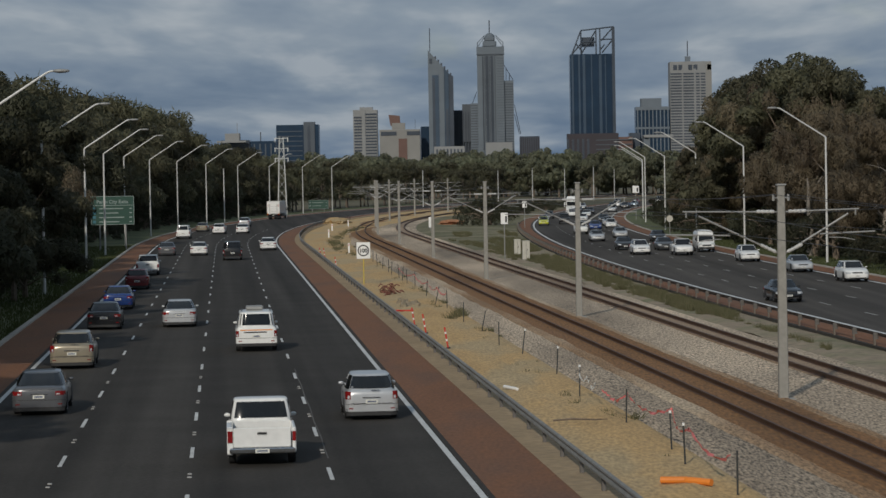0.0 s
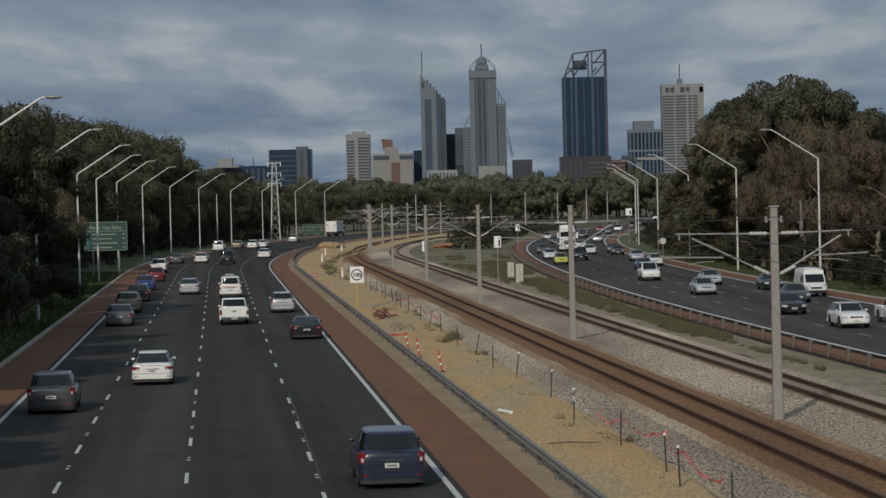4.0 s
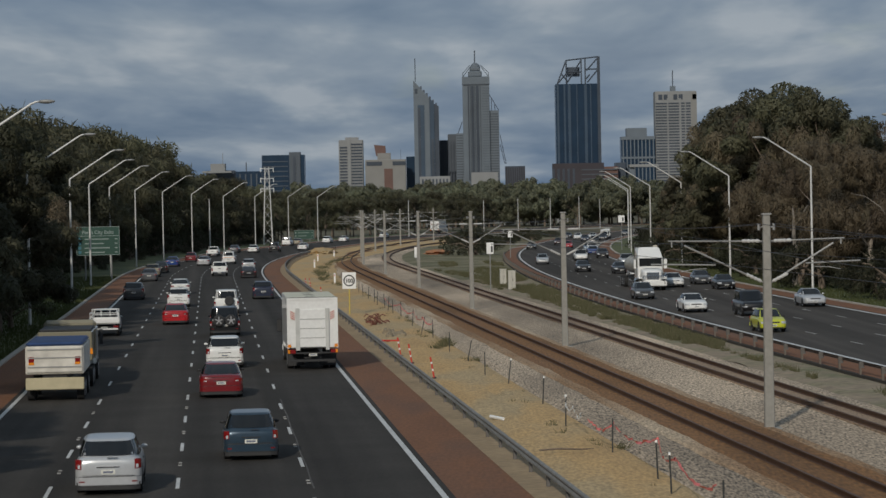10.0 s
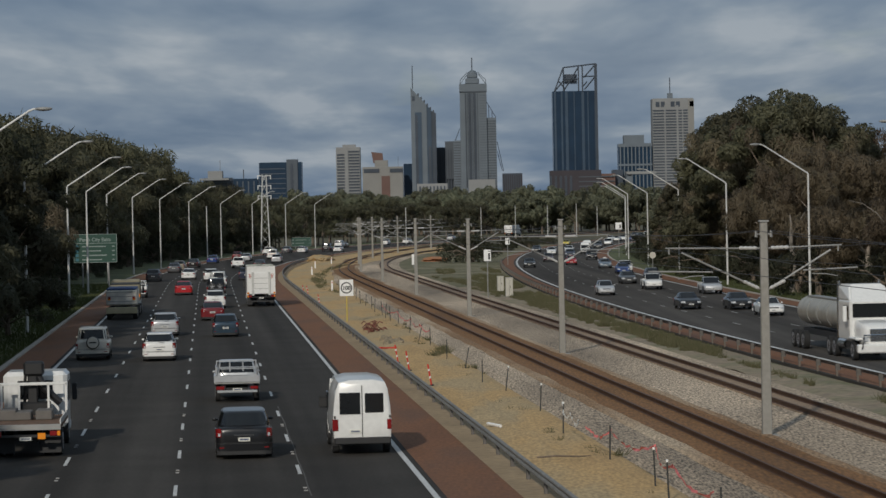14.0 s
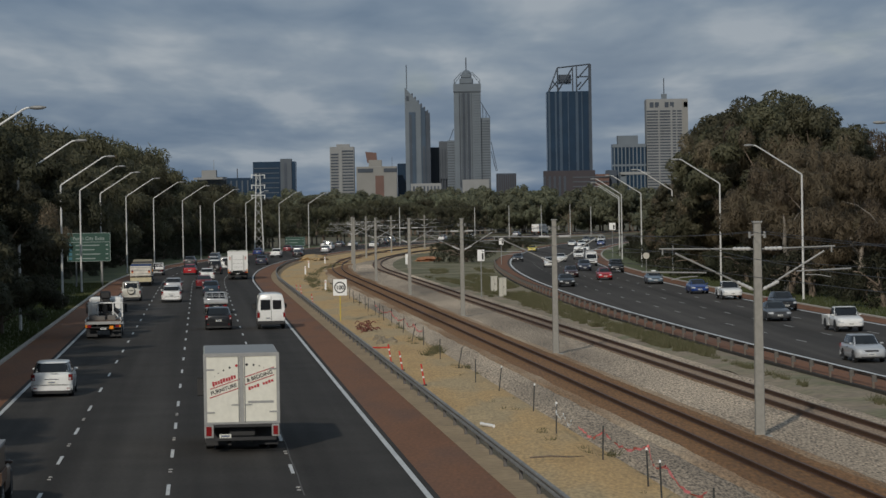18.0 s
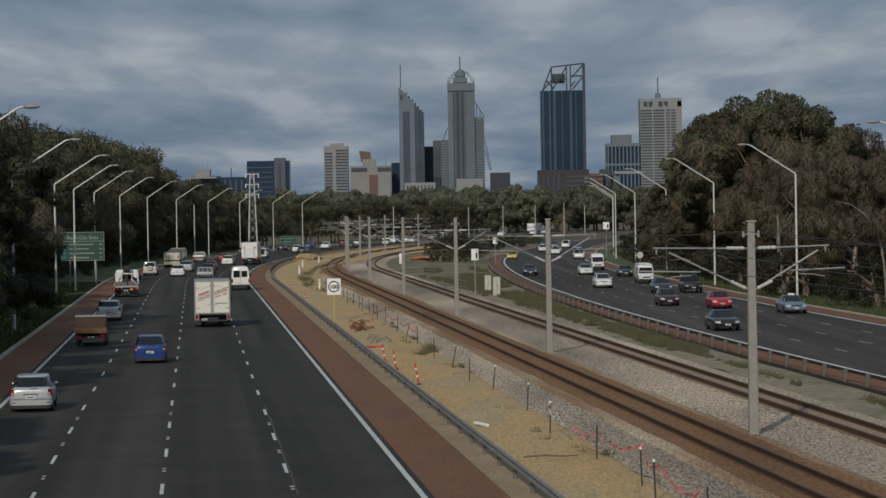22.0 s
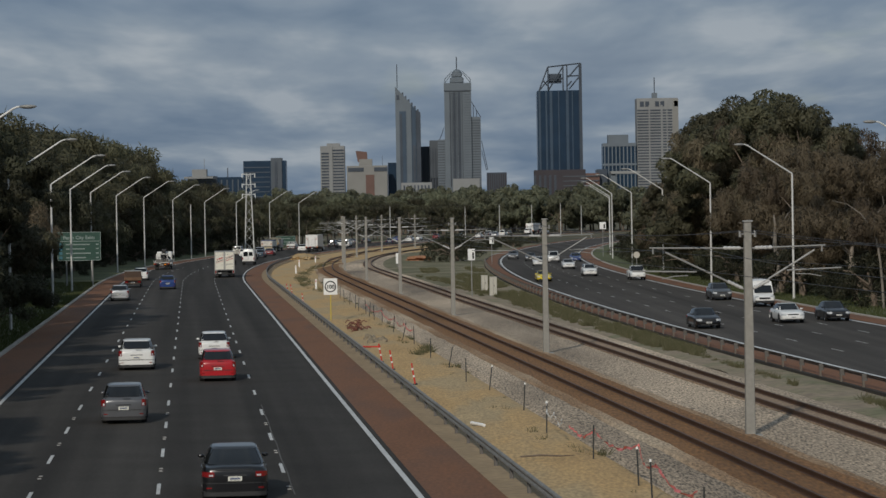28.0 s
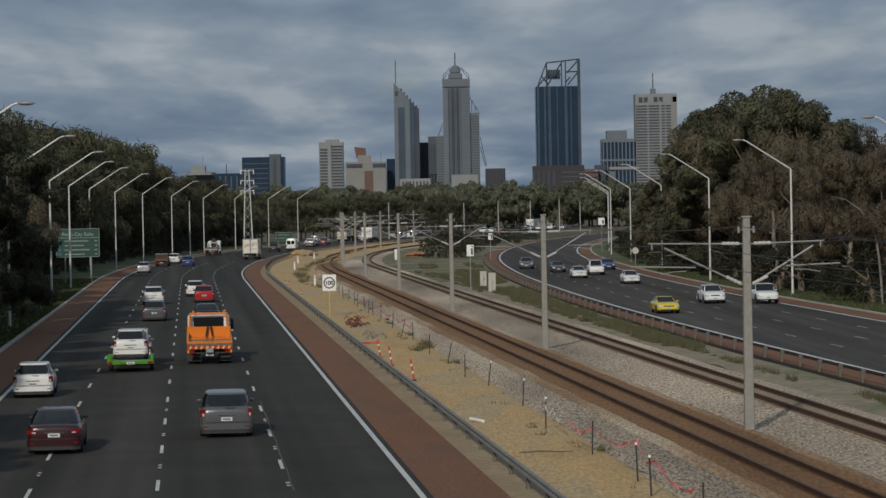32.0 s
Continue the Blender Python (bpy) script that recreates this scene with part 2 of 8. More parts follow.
LEAF_BROWN = leaf_mat("brown_leaves", (0.160, 0.128, 0.086), (0.215, 0.174, 0.118), 0.28)
LEAF_DARK = leaf_mat("dark_leaves", (0.059, 0.061, 0.039), (0.092, 0.093, 0.058))
# Paler and greyer than the near leaves: distance haze is mixed into the colour.
LEAF_FAR = leaf_mat("hazed_far_leaves", (0.195, 0.205, 0.135), (0.25, 0.255, 0.175), 0.2)
DRY_GRASS = leaf_mat("tuft_grass", (0.11, 0.115, 0.052), (0.21, 0.19, 0.105))
LINE_WORN = mat("worn_road_paint", (0.36, 0.35, 0.33), 0.7, vary=0.25, grain=5.0, coarse=0.5)

# ---- building helpers ----


def mesh_of(name, bm, *materials):
    me = bpy.data.meshes.new(name)
    bm.to_mesh(me)
    bm.free()
    for m in materials:
        me.materials.append(m)
    return me


def thing(name, label, category, m=None, group="", kind=""):
    ob = new(name)
    ob.empty_display_size = 0.2
    if m is not None:
        ob.matrix_basis = m
    return tagged(ob, label, category, group, kind)


def part(name, bm, material, parent, label="", at=None):
    me = bm if isinstance(bm, bpy.types.Mesh) else mesh_of(name, bm, material)
    ob = new(name, me)
    ob.parent = parent
    if at is not None:
        ob.matrix_basis = at
    if label:
        ob["label"] = label
    return ob


def box(bm, x0, x1, y0, y1, z0, z1, bevel=0.0):
    r = bmesh.ops.create_cube(bm, size=1.0)
    vs = r["verts"]
    for v in vs:
        v.co = Vector((x0 if v.co.x < 0 else x1, y0 if v.co.y < 0 else y1, z0 if v.co.z < 0 else z1))
    if bevel:
        es = list({e for v in vs for e in v.link_edges})
        bmesh.ops.bevel(bm, geom=es, offset=bevel, segments=1, affect="EDGES", clamp_overlap=True)
    return vs


def boxed(*a, bevel=0.0):
    bm = bmesh.new()
    box(bm, *a, bevel=bevel)
    return bm


def tube(bm, pts, radii, sides=8, cap=True):
    """A round bar along pts, with a radius at each."""
    pts = [Vector(p) for p in pts]
    if not hasattr(radii, "__len__"):
        radii = [radii] * len(pts)
    rings = []
    for i, p in enumerate(pts):
        d = (pts[min(i + 1, len(pts) - 1)] - pts[max(i - 1, 0)]).normalized()
        u = d.cross(Vector((0, 0, 1)) if abs(d.z) < 0.9 else Vector((1, 0, 0))).normalized()
        w = d.cross(u)
        rings.append([bm.verts.new(p + radii[i] * (math.cos(a) * u + math.sin(a) * w)) for a in [2 * math.pi * j / sides for j in range(sides)]])
    for a, b in zip(rings, rings[1:]):
        for j in range(sides):
            bm.faces.new((a[j], a[(j + 1) % sides], b[(j + 1) % sides], b[j]))
    if cap:
        bm.faces.new(rings[0][::-1])
        bm.faces.new(rings[-1])
    return bm


def sweep(path, ys, section, closed=True):
    """A section of (offset, height) points carried along a plan line path(y)."""
    bm = bmesh.new()
    rows = []
    for y in ys:
        rows.append([bm.verts.new((path(y) + o, y, z)) for o, z in section])
    n = len(section)
    for a, b in zip(rows, rows[1:]):
        for j in range(n if closed else n - 1):
            bm.faces.new((a[j], b[j], b[(j + 1) % n], a[(j + 1) % n]))
    if closed:
        bm.faces.new(rows[0])
        bm.faces.new(rows[-1][::-1])
    bmesh.ops.recalc_face_normals(bm, faces=bm.faces[:])
    return bm


def steps(a, b, d):
    n = max(1, round((b - a) / d))
    return [a + (b - a) * i / n for i in range(n + 1)]


# ---- plan lines: x as a function of the distance y from the bridge ----


def left_mid(y):      # middle lane line of the outbound carriageway
    return -1.1 - 0.0905 * y + max(0.0, y - 313) ** 2 / 2920


def track_a(y):
    return 16.75 - 0.0862 * y + max(0.0, y - 340) ** 2 / 2630


def track_b(y):
    return 21.65 - 0.0815 * y + max(0.0, 250 - y) * 0.0026 + max(0.0, y - 365) ** 2 / 2000


def right_edge(y):    # median-side edge line of the inbound carriageway
    c = max(y, 40.0)
    x = 8.8 + (1.73e-4 if c < 375 else 2.6e-4) * (c - 375) ** 2
    return x - 0.1159 * (y - c)


def mast_line(y):
    return (track_a(y) + track_b(y)) / 2 - 0.97


def fence_line(y):
    return 11.8 - 0.0838 * y + (max(0.0, y - 300) ** 2 / 2000)


def heading(path, y):
    return math.degrees(math.atan2(-(path(y + 1) - path(y - 1)), 2.0))

# ---- ground, carriageways, tracks ----
YS = steps(-120, 300, 30) + steps(300, 1000, 14)[1:]
LEFT_EDGE, RIGHT_EDGE = -7.06, 7.24      # edge lines from the middle lane line
LANE_LINES = (-3.55, 0.05, 3.76)
R_LANES = (3.45, 6.6, 9.65)
R_FAR = 12.6


def strip(name, path, o0, o1, z, material, label, category, ys=YS, drop=0.25, kind="structure"):
    ob = new(name, mesh_of(name, sweep(path, ys, [(o0, z), (o1, z), (o1, z - drop), (o0, z - drop)]), material))
    return tagged(ob, label, category, kind=kind)


def make_ground():
    bm = bmesh.new()
    bmesh.ops.create_grid(bm, x_segments=60, y_segments=60, size=1.0)
    for v in bm.verts:
        v.co = Vector((v.co.x * 4700, 1900 + v.co.y * 2900, -0.22))
    tagged(new("ground", mesh_of("ground", bm, SCRUB)), "dry scrubby ground with patches of grass", "ground", kind="structure")
    strip("road", left_mid, -9.6, 7.6, 0.0, ASPHALT, "dark asphalt carriageway of a freeway with four lanes", "road")
    strip("shoulder", left_mid, 7.52, 9.55, 0.006, RED_ASPHALT, "brick-red asphalt shoulder beside the carriageway", "shoulder")
    strip("shoulder", left_mid, -9.72, -7.34, 0.006, RED_ASPHALT, "brick-red asphalt shoulder along the tree side", "shoulder")
    strip("kerb", left_mid, -10.0, -9.72, 0.10, KERB, "worn concrete kerb along the red shoulder", "kerb", drop=0.4)
    strip("grass_verge", left_mid, -19.0, -10.01, -0.02, GRASS, "green grass verge under roadside trees", "grass")
    strip("dirt_strip", left_mid, 9.4, 10.8, -0.02, DIRT, "pale dirt strip under the guard rail", "dirt")
    strip("road", right_edge, -0.5, 13.1, 0.0, ASPHALT_WORN, "dark asphalt carriageway with four inbound lanes", "road")
    strip("shoulder", right_edge, -2.3, -0.47, 0.006, RED_ASPHALT, "brick-red shoulder beside the inbound lanes", "shoulder")
    strip("shoulder", right_edge, 13.0, 14.8, 0.006, RED_ASPHALT, "brick-red shoulder along the far kerb", "shoulder")
    strip("kerb", right_edge, 14.8, 15.08, 0.10, KERB, "pale concrete kerb beside the grass", "kerb", drop=0.4)
    strip("grass_verge", right_edge, 15.08, 25.0, -0.02, GRASS, "green grass verge in front of gum trees", "grass")
    # Thin dark strip that draws the shadow along the shoulder's outer edge.
    strip("road_edge", right_edge, -2.5, -2.3, 0.0, ASPHALT, "dark strip drawn as the edge shadow beside the red shoulder", "road edge")
    near = steps(-120, 300, 6) + steps(300, 640, 10)[1:]
    # lumpy sand between guard rail and fence
    bm = bmesh.new()
    rows = []
    for y in near:
        x0, x1 = left_mid(y) + 10.45, fence_line(y) + 0.75
        rows.append([bm.verts.new((x0 + (x1 - x0) * i / 10, y, -0.03 + 0.30 * min(i, 10 - i, 3) / 3 * max(0.0, noise.noise((i * 0.6, y * 0.11, 1))) - (0.10 if i in (0, 10) else 0))) for i in range(11)])
    for a, b in zip(rows, rows[1:]):
        for i in range(10):
            bm.faces.new((a[i], a[i + 1], b[i + 1], b[i]))
    for fc in bm.faces:
        fc.smooth = True
    tagged(new("sand_strip", mesh_of("sand_strip", bm, SAND)), "bare yellow construction sand beside the railway", "sand", kind="structure")
    # ballast bed of both tracks and the median beyond
    bm = bmesh.new()
    rows = []
    for y in near:
        x0, x1 = fence_line(y) + 0.4, track_b(y) + 2.6
        rows.append([bm.verts.new((x0 + (x1 - x0) * i / 16, y, -0.06 + 0.05 * noise.noise((i * 1.3, y * 0.4, 4)) - (0.14 if i in (0, 16) else 0))) for i in range(17)])
    for a, b in zip(rows, rows[1:]):
        for i in range(16):
            bm.faces.new((a[i], a[i + 1], b[i + 1], b[i]))
    tagged(new("ballast_bed", mesh_of("ballast_bed", bm, BALLAST)), "grey stone ballast under two railway tracks", "ballast", kind="structure")
    bm = bmesh.new()
    rows = []
    for y in near:
        x0, x1 = track_b(y) + 2.2, right_edge(y) - 2.4
        rows.append([bm.verts.new((x0 + (x1 - x0) * i / 6, y, -0.08 + 0.12 * noise.noise((i * 0.7, y * 0.2, 9)) - (0.06 if i in (0, 6) else 0))) for i in range(7)])
    for a, b in zip(rows, rows[1:]):
        for i in range(6):
            bm.faces.new((a[i], a[i + 1], b[i + 1], b[i]))
    bm.faces.ensure_lookup_table()
    for fc in bm.faces:
        fc.smooth = True
        fc.material_index = 1 if fc.calc_center_median().y > 285 else 0
    tagged(new("median_verge", mesh_of("median_verge", bm, PALE_SAND, GRASSY_SAND)), "pale sandy median with sparse weeds", "verge", kind="structure")
    # rusty stain in the bed of the near track, with a paler fringe
    for name, tone, left, right, lift, seed, label in (("stained_ballast", STAINED_BALLAST, -1.95, 2.0, -0.014, 31, "brownish ballast fringe beside the rusty track"), ("rusty_ballast", RUSTY_BALLAST, -1.5, 1.62, -0.004, 3, "rust-stained ballast between the rails")):
        bm = bmesh.new()
        rows = []
        for y in steps(40, 640, 0.5):
            a, b = (0.13 * noise.noise((y * 0.16, seed + k, 1)) + 0.06 * noise.noise((y * 0.9, seed + 7 + k, 2)) for k in (0, 9))
            rows.append([bm.verts.new((track_a(y) + o, y, z)) for o, z in ((left - 0.2 + a, -0.07), (left + a, lift), (right + b, lift), (right + 0.16 + b, -0.07))])
        for a, b in zip(rows, rows[1:]):
            for i in range(3):
                bm.faces.new((a[i], a[i + 1], b[i + 1], b[i]))
        tagged(new(name, mesh_of(name, bm, tone)), label, "ballast", kind="structure")
    strip("rail_bed", track_b, -0.75, 0.75, -0.008, BROWN_BALLAST, "grey-brown ballast between the rails", "ballast", near, 0.2)


def make_lines():
    w = 0.055
    for path, o in ((left_mid, LEFT_EDGE), (left_mid, RIGHT_EDGE), (right_edge, 0.0), (right_edge, R_FAR)):
        half = 0.085 if path is left_mid else 0.13
        strip("edge_line", path, o - half, o + half, 0.011, LINE, "white painted edge line on the asphalt", "road marking", drop=0.005)
    for path, offs, first in ((left_mid, LANE_LINES, (88.3, 90.15, 83.99)), (right_edge, R_LANES, (147.0, 155.0, 156.0))):
        for o, y0 in zip(offs, first):
            marks = thing("lane_line", "broken white lane line of painted dashes", "road marking", kind="structure")
            y = y0 - 12 * 9
            while y < 420:
                bm = sweep(path, [y - 1.5, y, y + 1.5], [(o - w, 0.011), (o + w, 0.011), (o + w, 0.006), (o - w, 0.006)])
                if path is left_mid and 60 < y < 104:
                    for d in (5.4, 6.2):
                        part("stud", sweep(path, [y + d, y + d + 0.16], [(o - 0.05, 0.022), (o + 0.05, 0.022), (o + 0.06, 0.0), (o - 0.06, 0.0)]), LINE_WORN, marks)
                part("dash", bm, LINE if path is left_mid else LINE_WORN, marks)
                y += 12


def make_scar():
    """Pale scar of an old line, wandering beside the lane line."""
    def wander(y):
        return left_mid(y) + 3.86 + 0.04 * noise.noise((y * 0.2, 0, 3))
    bm = sweep(wander, steps(76, 112, 1.0), [(-0.02, 0.009), (0.02, 0.009), (0.02, 0.002), (-0.02, 0.002)])
    tagged(new("line_scar", mesh_of("line_scar", bm, mat("scarred_asphalt", (0.095, 0.09, 0.083), 0.9, vary=0.35, grain=3.0, long=6.0))), "pale worn scar of an old lane line", "road marking", kind="structure")


def make_tracks():
    head = [(-0.035, 0.16), (0.035, 0.16), (0.035, 0.12), (0.012, 0.11), (0.012, 0.03), (0.07, 0.012), (0.07, 0.0), (-0.07, 0.0), (-0.07, 0.012), (-0.012, 0.03), (-0.012, 0.11), (-0.035, 0.12)]
    ys = steps(-60, 300, 12) + steps(300, 640, 8)[1:]
    for path, gauge, lab in ((track_a, 1.32, "railway track with rusty brown rails"), (track_b, 1.14, "railway track with dark rails on grey ballast")):
        tr = thing("railway_track", lab, "railway track", group="railway tracks")
        for s in (-1, 1):
            part("rail", sweep(path, ys, [(s * gauge / 2 + a * 1.35, b * 1.15 - 0.02) for a, b in head]), RAIL, tr)


make_ground()
make_lines()
make_scar()
make_tracks()

# ---- catenary masts, lamps, guard rails, signs ----


INSUL = mat("grey_insulator", (0.45, 0.45, 0.44), 0.5, vary=0.08)


def make_mast(arms=True):
    th = thing("catenary_mast", "tall grey concrete catenary mast with insulated arms", "mast", group="catenary masts")
    bm = bmesh.new()
    box(bm, -0.17, 0.17, -0.13, 0.13, -0.3, 7.3, bevel=0.03)
    for v in bm.verts:
        if v.co.z > 3:
            v.co.x *= 0.72
            v.co.y *= 0.8
    part("post", bm, CONCRETE, th)
    part("footing", boxed(-0.4, 0.4, -0.35, 0.35, -0.3, 0.02, bevel=0.03), CONCRETE, th)
    part("cap", boxed(-0.16, 0.16, -0.14, 0.14, 7.3, 7.36), GALV, th)
    cross = part("cross_bracket", tube(bmesh.new(), [(-0.28, 0, 6.88), (0.28, 0, 6.88)], 0.03, 6), GALV, th)
    for s in (-1, 1):
        part("clamp", tube(bmesh.new(), [(s * 0.26, 0, 6.78), (s * 0.26, 0, 7.0)], 0.05, 6), GALV, cross)
    for s, reach, knee, reg0, reg1 in ((-1, 3.4, 2.85, 1.78, 4.0), (1, 2.7, 2.32, 1.35, 3.25)):
        arm = part("cantilever", tube(bmesh.new(), [(s * 0.15, 0, 6.40), (s * reach, 0, 6.46)], 0.03, 6), GALV, th)
        part("strut", tube(bmesh.new(), [(s * 0.15, 0, 5.0), (s * knee, 0, 6.3)], 0.036, 6), GALV, arm)
        part("registration_arm", tube(bmesh.new(), [(s * reg0, 0, 5.62), (s * reg1, 0, 5.68)], 0.03, 6), GALV, arm)
        part("steady_arm", tube(bmesh.new(), [(s * (reg0 + 0.3), 0, 5.5), (s * (reg0 + 0.8), 0, 5.48), (s * (reg0 + 1.2), 0, 5.4)], 0.018, 6), GALV, arm)
        part("drop_rod", tube(bmesh.new(), [(s * (reg0 + 0.1), 0, 5.45 + (reg0 - 0.1) * 0.12), (s * (reg0 + 0.1), 0, 5.6)], 0.028, 6), GALV, arm)
        part("end_clip", tube(bmesh.new(), [(s * (reach - 0.12), 0, 6.25), (s * (reach - 0.12), 0, 6.46)], 0.03, 6), GALV, arm)
        for nm, a, b in (("insulator", (s * 0.25, 0, 6.41), (s * 0.85, 0, 6.42)), ("insulator", (s * 0.2, 0, 5.03), (s * 0.72, 0, 5.28))):
            bm = bmesh.new()
            a, b = Vector(a), Vector(b)
            tube(bm, [a + (b - a) * i / 8 for i in range(9)], [0.05, 0.066] * 4 + [0.05], 8)
            part(nm, bm, INSUL, arm)
    return th


def wires(name, label, ends, radius):
    bm = bmesh.new()
    for a, b, sag in ends:
        a, b = Vector(a), Vector(b)
        tube(bm, [a.lerp(b, i / 8) - Vector((0, 0, sag * 4 * i / 8 * (1 - i / 8))) for i in range(9)], radius, 4)
    tagged(new(name, mesh_of(name, bm, BLACK)), label, "wire", kind="stuff")


def make_catenary():
    first = make_mast()
    ys = [94 + 56.3 * i for i in range(10)]
    spots = []
    for i, y in enumerate(ys):
        m = pose(mast_line(y), y, -0.05, 0, 0, heading(mast_line, y))
        if i == 0:
            first.matrix_basis = m
        else:
            copy_thing(first, m)
        spots.append(y)
    spots = [37.7, -18.6] [::-1] + spots
    ends = []
    for a, b in zip(spots, spots[1:]):
        for path in (track_a, track_b):
            ends.append(((path(a), a, 6.45), (path(b), b, 6.45), 0.5))
            ends.append(((path(a), a, 5.65), (path(b), b, 5.65), 0.05))
        for o in (-0.27, 0.27):
            ends.append(((mast_line(a) + o, a, 6.95), (mast_line(b) + o, b, 6.95), 0.35))
    wires("contact_wire", "thin dark overhead railway wires", ends, 0.010)


def make_lamp_first():
    th = thing("street_lamp", "tall pale steel street lamp with a raised outreach arm", "street lamp", group="street lamps along the freeway")
    part("pole", tube(bmesh.new(), [(0, 0, -0.9), (0, 0, 10.78)], [0.11, 0.08], 8), POLE, th)
    part("base_plate", boxed(-0.2, 0.2, -0.2, 0.2, -0.05, 0.06, bevel=0.02), GALV, th)
    part("arm", tube(bmesh.new(), [(0, 0, 10.7), (0.06, 0, 10.82), (3.72, 0, 13.18), (3.92, 0, 13.26), (4.2, 0, 13.27)], [0.075, 0.07, 0.055, 0.05, 0.045], 8), POLE, th)
    bm = bmesh.new()
    bmesh.ops.create_uvsphere(bm, u_segments=12, v_segments=8, radius=1.0)
    for v in bm.verts:
        v.co = Vector((4.42 + v.co.x * 0.44, v.co.y * 0.17, 13.28 + v.co.z * (0.09 if v.co.z > 0 else 0.12)))
    part("lamp_head", bm, GALV, th)
    return th


def make_lamps():
    first = make_lamp_first()
    # distance from the bridge, x, height of the foot
    outbound = [(134, left_mid(134) - 11.2, 0), (192, left_mid(192) - 11.6, 0), (243, left_mid(243) - 11.2, 0), (290, -38.9, 0), (331, -41.95, 0), (385, -45.2, 0), (432, -46.4, 0), (478, -46.3, -0.15), (523, -44.6, -0.4), (565, -41.7, -0.4), (608, -37.5, -0.4), (645, -32.9, -0.4)]
    inbound = [(172, right_edge(172) + 15.5, -0.3), (229, 29.5, -0.3), (275, 27.2, -0.55), (324, 26.4, -0.8), (372, 26.1, -0.85), (430, 27.1, -0.6), (465, 28.9, -0.85), (540, 33.5, -0.85)]
    spots = [(p, -1) for p in outbound] + [(p, 1) for p in inbound]
    for i, ((y, x, foot), s) in enumerate(spots):
        turn = heading(left_mid if s < 0 else right_edge, y) + (0 if s < 0 else 180)
        m = pose(x, y, foot - 0.02, 0, 0, turn)
        if i == 0:
            first.matrix_basis = m
        else:
            copy_thing(first, m)


def guard(path, off, y0, y1, gap, side, label, beam, posts, low=0.33, tall=1.0, half=0.05):
    """A W-beam guard rail: side is the way its beam faces."""
    th = thing("guard_rail", label, "guard rail", kind="")
    wave = [(0.0, 0.62), (0.06, 0.59), (0.075, 0.555), (0.06, 0.52), (0.015, 0.475), (0.06, 0.43), (0.075, 0.395), (0.06, 0.36), (0.0, 0.33)]
    wave = [(a, low + (z - 0.33) * tall) for a, z in wave]
    sec = [(off + side * (0.09 + a), z) for a, z in wave] + [(off + side * (0.086 + a), z) for a, z in wave[::-1]]
    part("beam", sweep(path, steps(y0, y1, 6), sec), beam, th)
    pm = mesh_of("post", boxed(-half, half, -half * 1.5, half * 1.5, -0.3, low + 0.2, bevel=0.01), posts)
    # The block's dark tone also carries the beam's shadow on the post top.
    bmk = mesh_of("spacer_block", boxed(min(0, side * 0.1) - 0.06, max(0, side * 0.1) + 0.06, -0.07, 0.07, low - 0.1, low + 0.2, bevel=0.01), POST)
    y = y0 + 1
    while y < y1:
        p = part("post", pm, posts, th, at=pose(path(y) + off, y, -0.05, 0, 0, heading(path, y)))
        if half < 0.05:
            part("spacer_block", bmk, POST, p)
        y += gap


# Galvanised grey with the guard posts' shade put in; ramp and crates share it.
POST = mat("shaded_post", (0.13, 0.12, 0.11), 0.8, metal=0.1, vary=0.15, grain=3.0)


GUARD = mat("weathered_guard", (0.23, 0.225, 0.21), 0.6, metal=0.3, vary=0.15, grain=2.0, coarse=0.3)
# One dark brown tone for the whole inbound beam.
BROWN_GUARD = mat("dark_brown_guard", (0.085, 0.058, 0.043), 0.75, vary=0.2, grain=2.0, coarse=0.3)
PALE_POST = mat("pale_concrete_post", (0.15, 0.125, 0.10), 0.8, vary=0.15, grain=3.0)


def make_guards():
    guard(left_mid, 10.3, 58, 520, 4.15, -1, "galvanised steel guard rail along the red shoulder", GUARD, POST)
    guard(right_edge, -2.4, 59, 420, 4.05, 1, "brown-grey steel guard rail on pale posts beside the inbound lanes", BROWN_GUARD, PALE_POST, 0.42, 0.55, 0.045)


make_catenary()
make_lamps()
make_guards()

# ---- trees ----


def leaf_cloud(rng, blobs, count, size, droop, thin):
    """Many small leaf blades strewn through blobs (centre, radii), denser near their skin."""
    verts, faces, norms = [], [], []
    total = sum(b[1][0] * b[1][1] + b[1][0] * b[1][2] for b in blobs)
    for c, rr in blobs:
        for _ in range(max(6, int(count * (rr[0] * rr[1] + rr[0] * rr[2]) / total))):
            d = Vector((rng.gauss(0, 1), rng.gauss(0, 1), rng.gauss(0, 1))).normalized()
            q = rng.uniform(0.45, 1.08) ** 0.6
            p = Vector(c) + Vector((d.x * rr[0], d.y * rr[1], d.z * rr[2])) * q
            s = size * rng.uniform(0.6, 1.5)
            ax = (Vector((rng.gauss(0, 1), rng.gauss(0, 1), rng.gauss(0, 0.8))) + Vector((0, 0, -droop))).normalized()
            sd = ax.cross(Vector((rng.gauss(0, 1), rng.gauss(0, 1), rng.gauss(0, 1)))).normalized()
            i = len(verts)
            tri = [p + sd * s * thin, p - sd * s * thin, p + ax * s * 1.5]
            if (tri[1] - tri[0]).cross(tri[2] - tri[0]).dot(d) < 0:
                tri = [tri[1], tri[0], tri[2]]
            verts += tri
            faces.append((i, i + 1, i + 2))
            nr = (d * 0.95 + (tri[1] - tri[0]).cross(tri[2] - tri[0]).normalized() * 0.35 + Vector((0, 0, 0.12))).normalized()
            norms += [nr, nr, nr]
    return verts, faces, norms


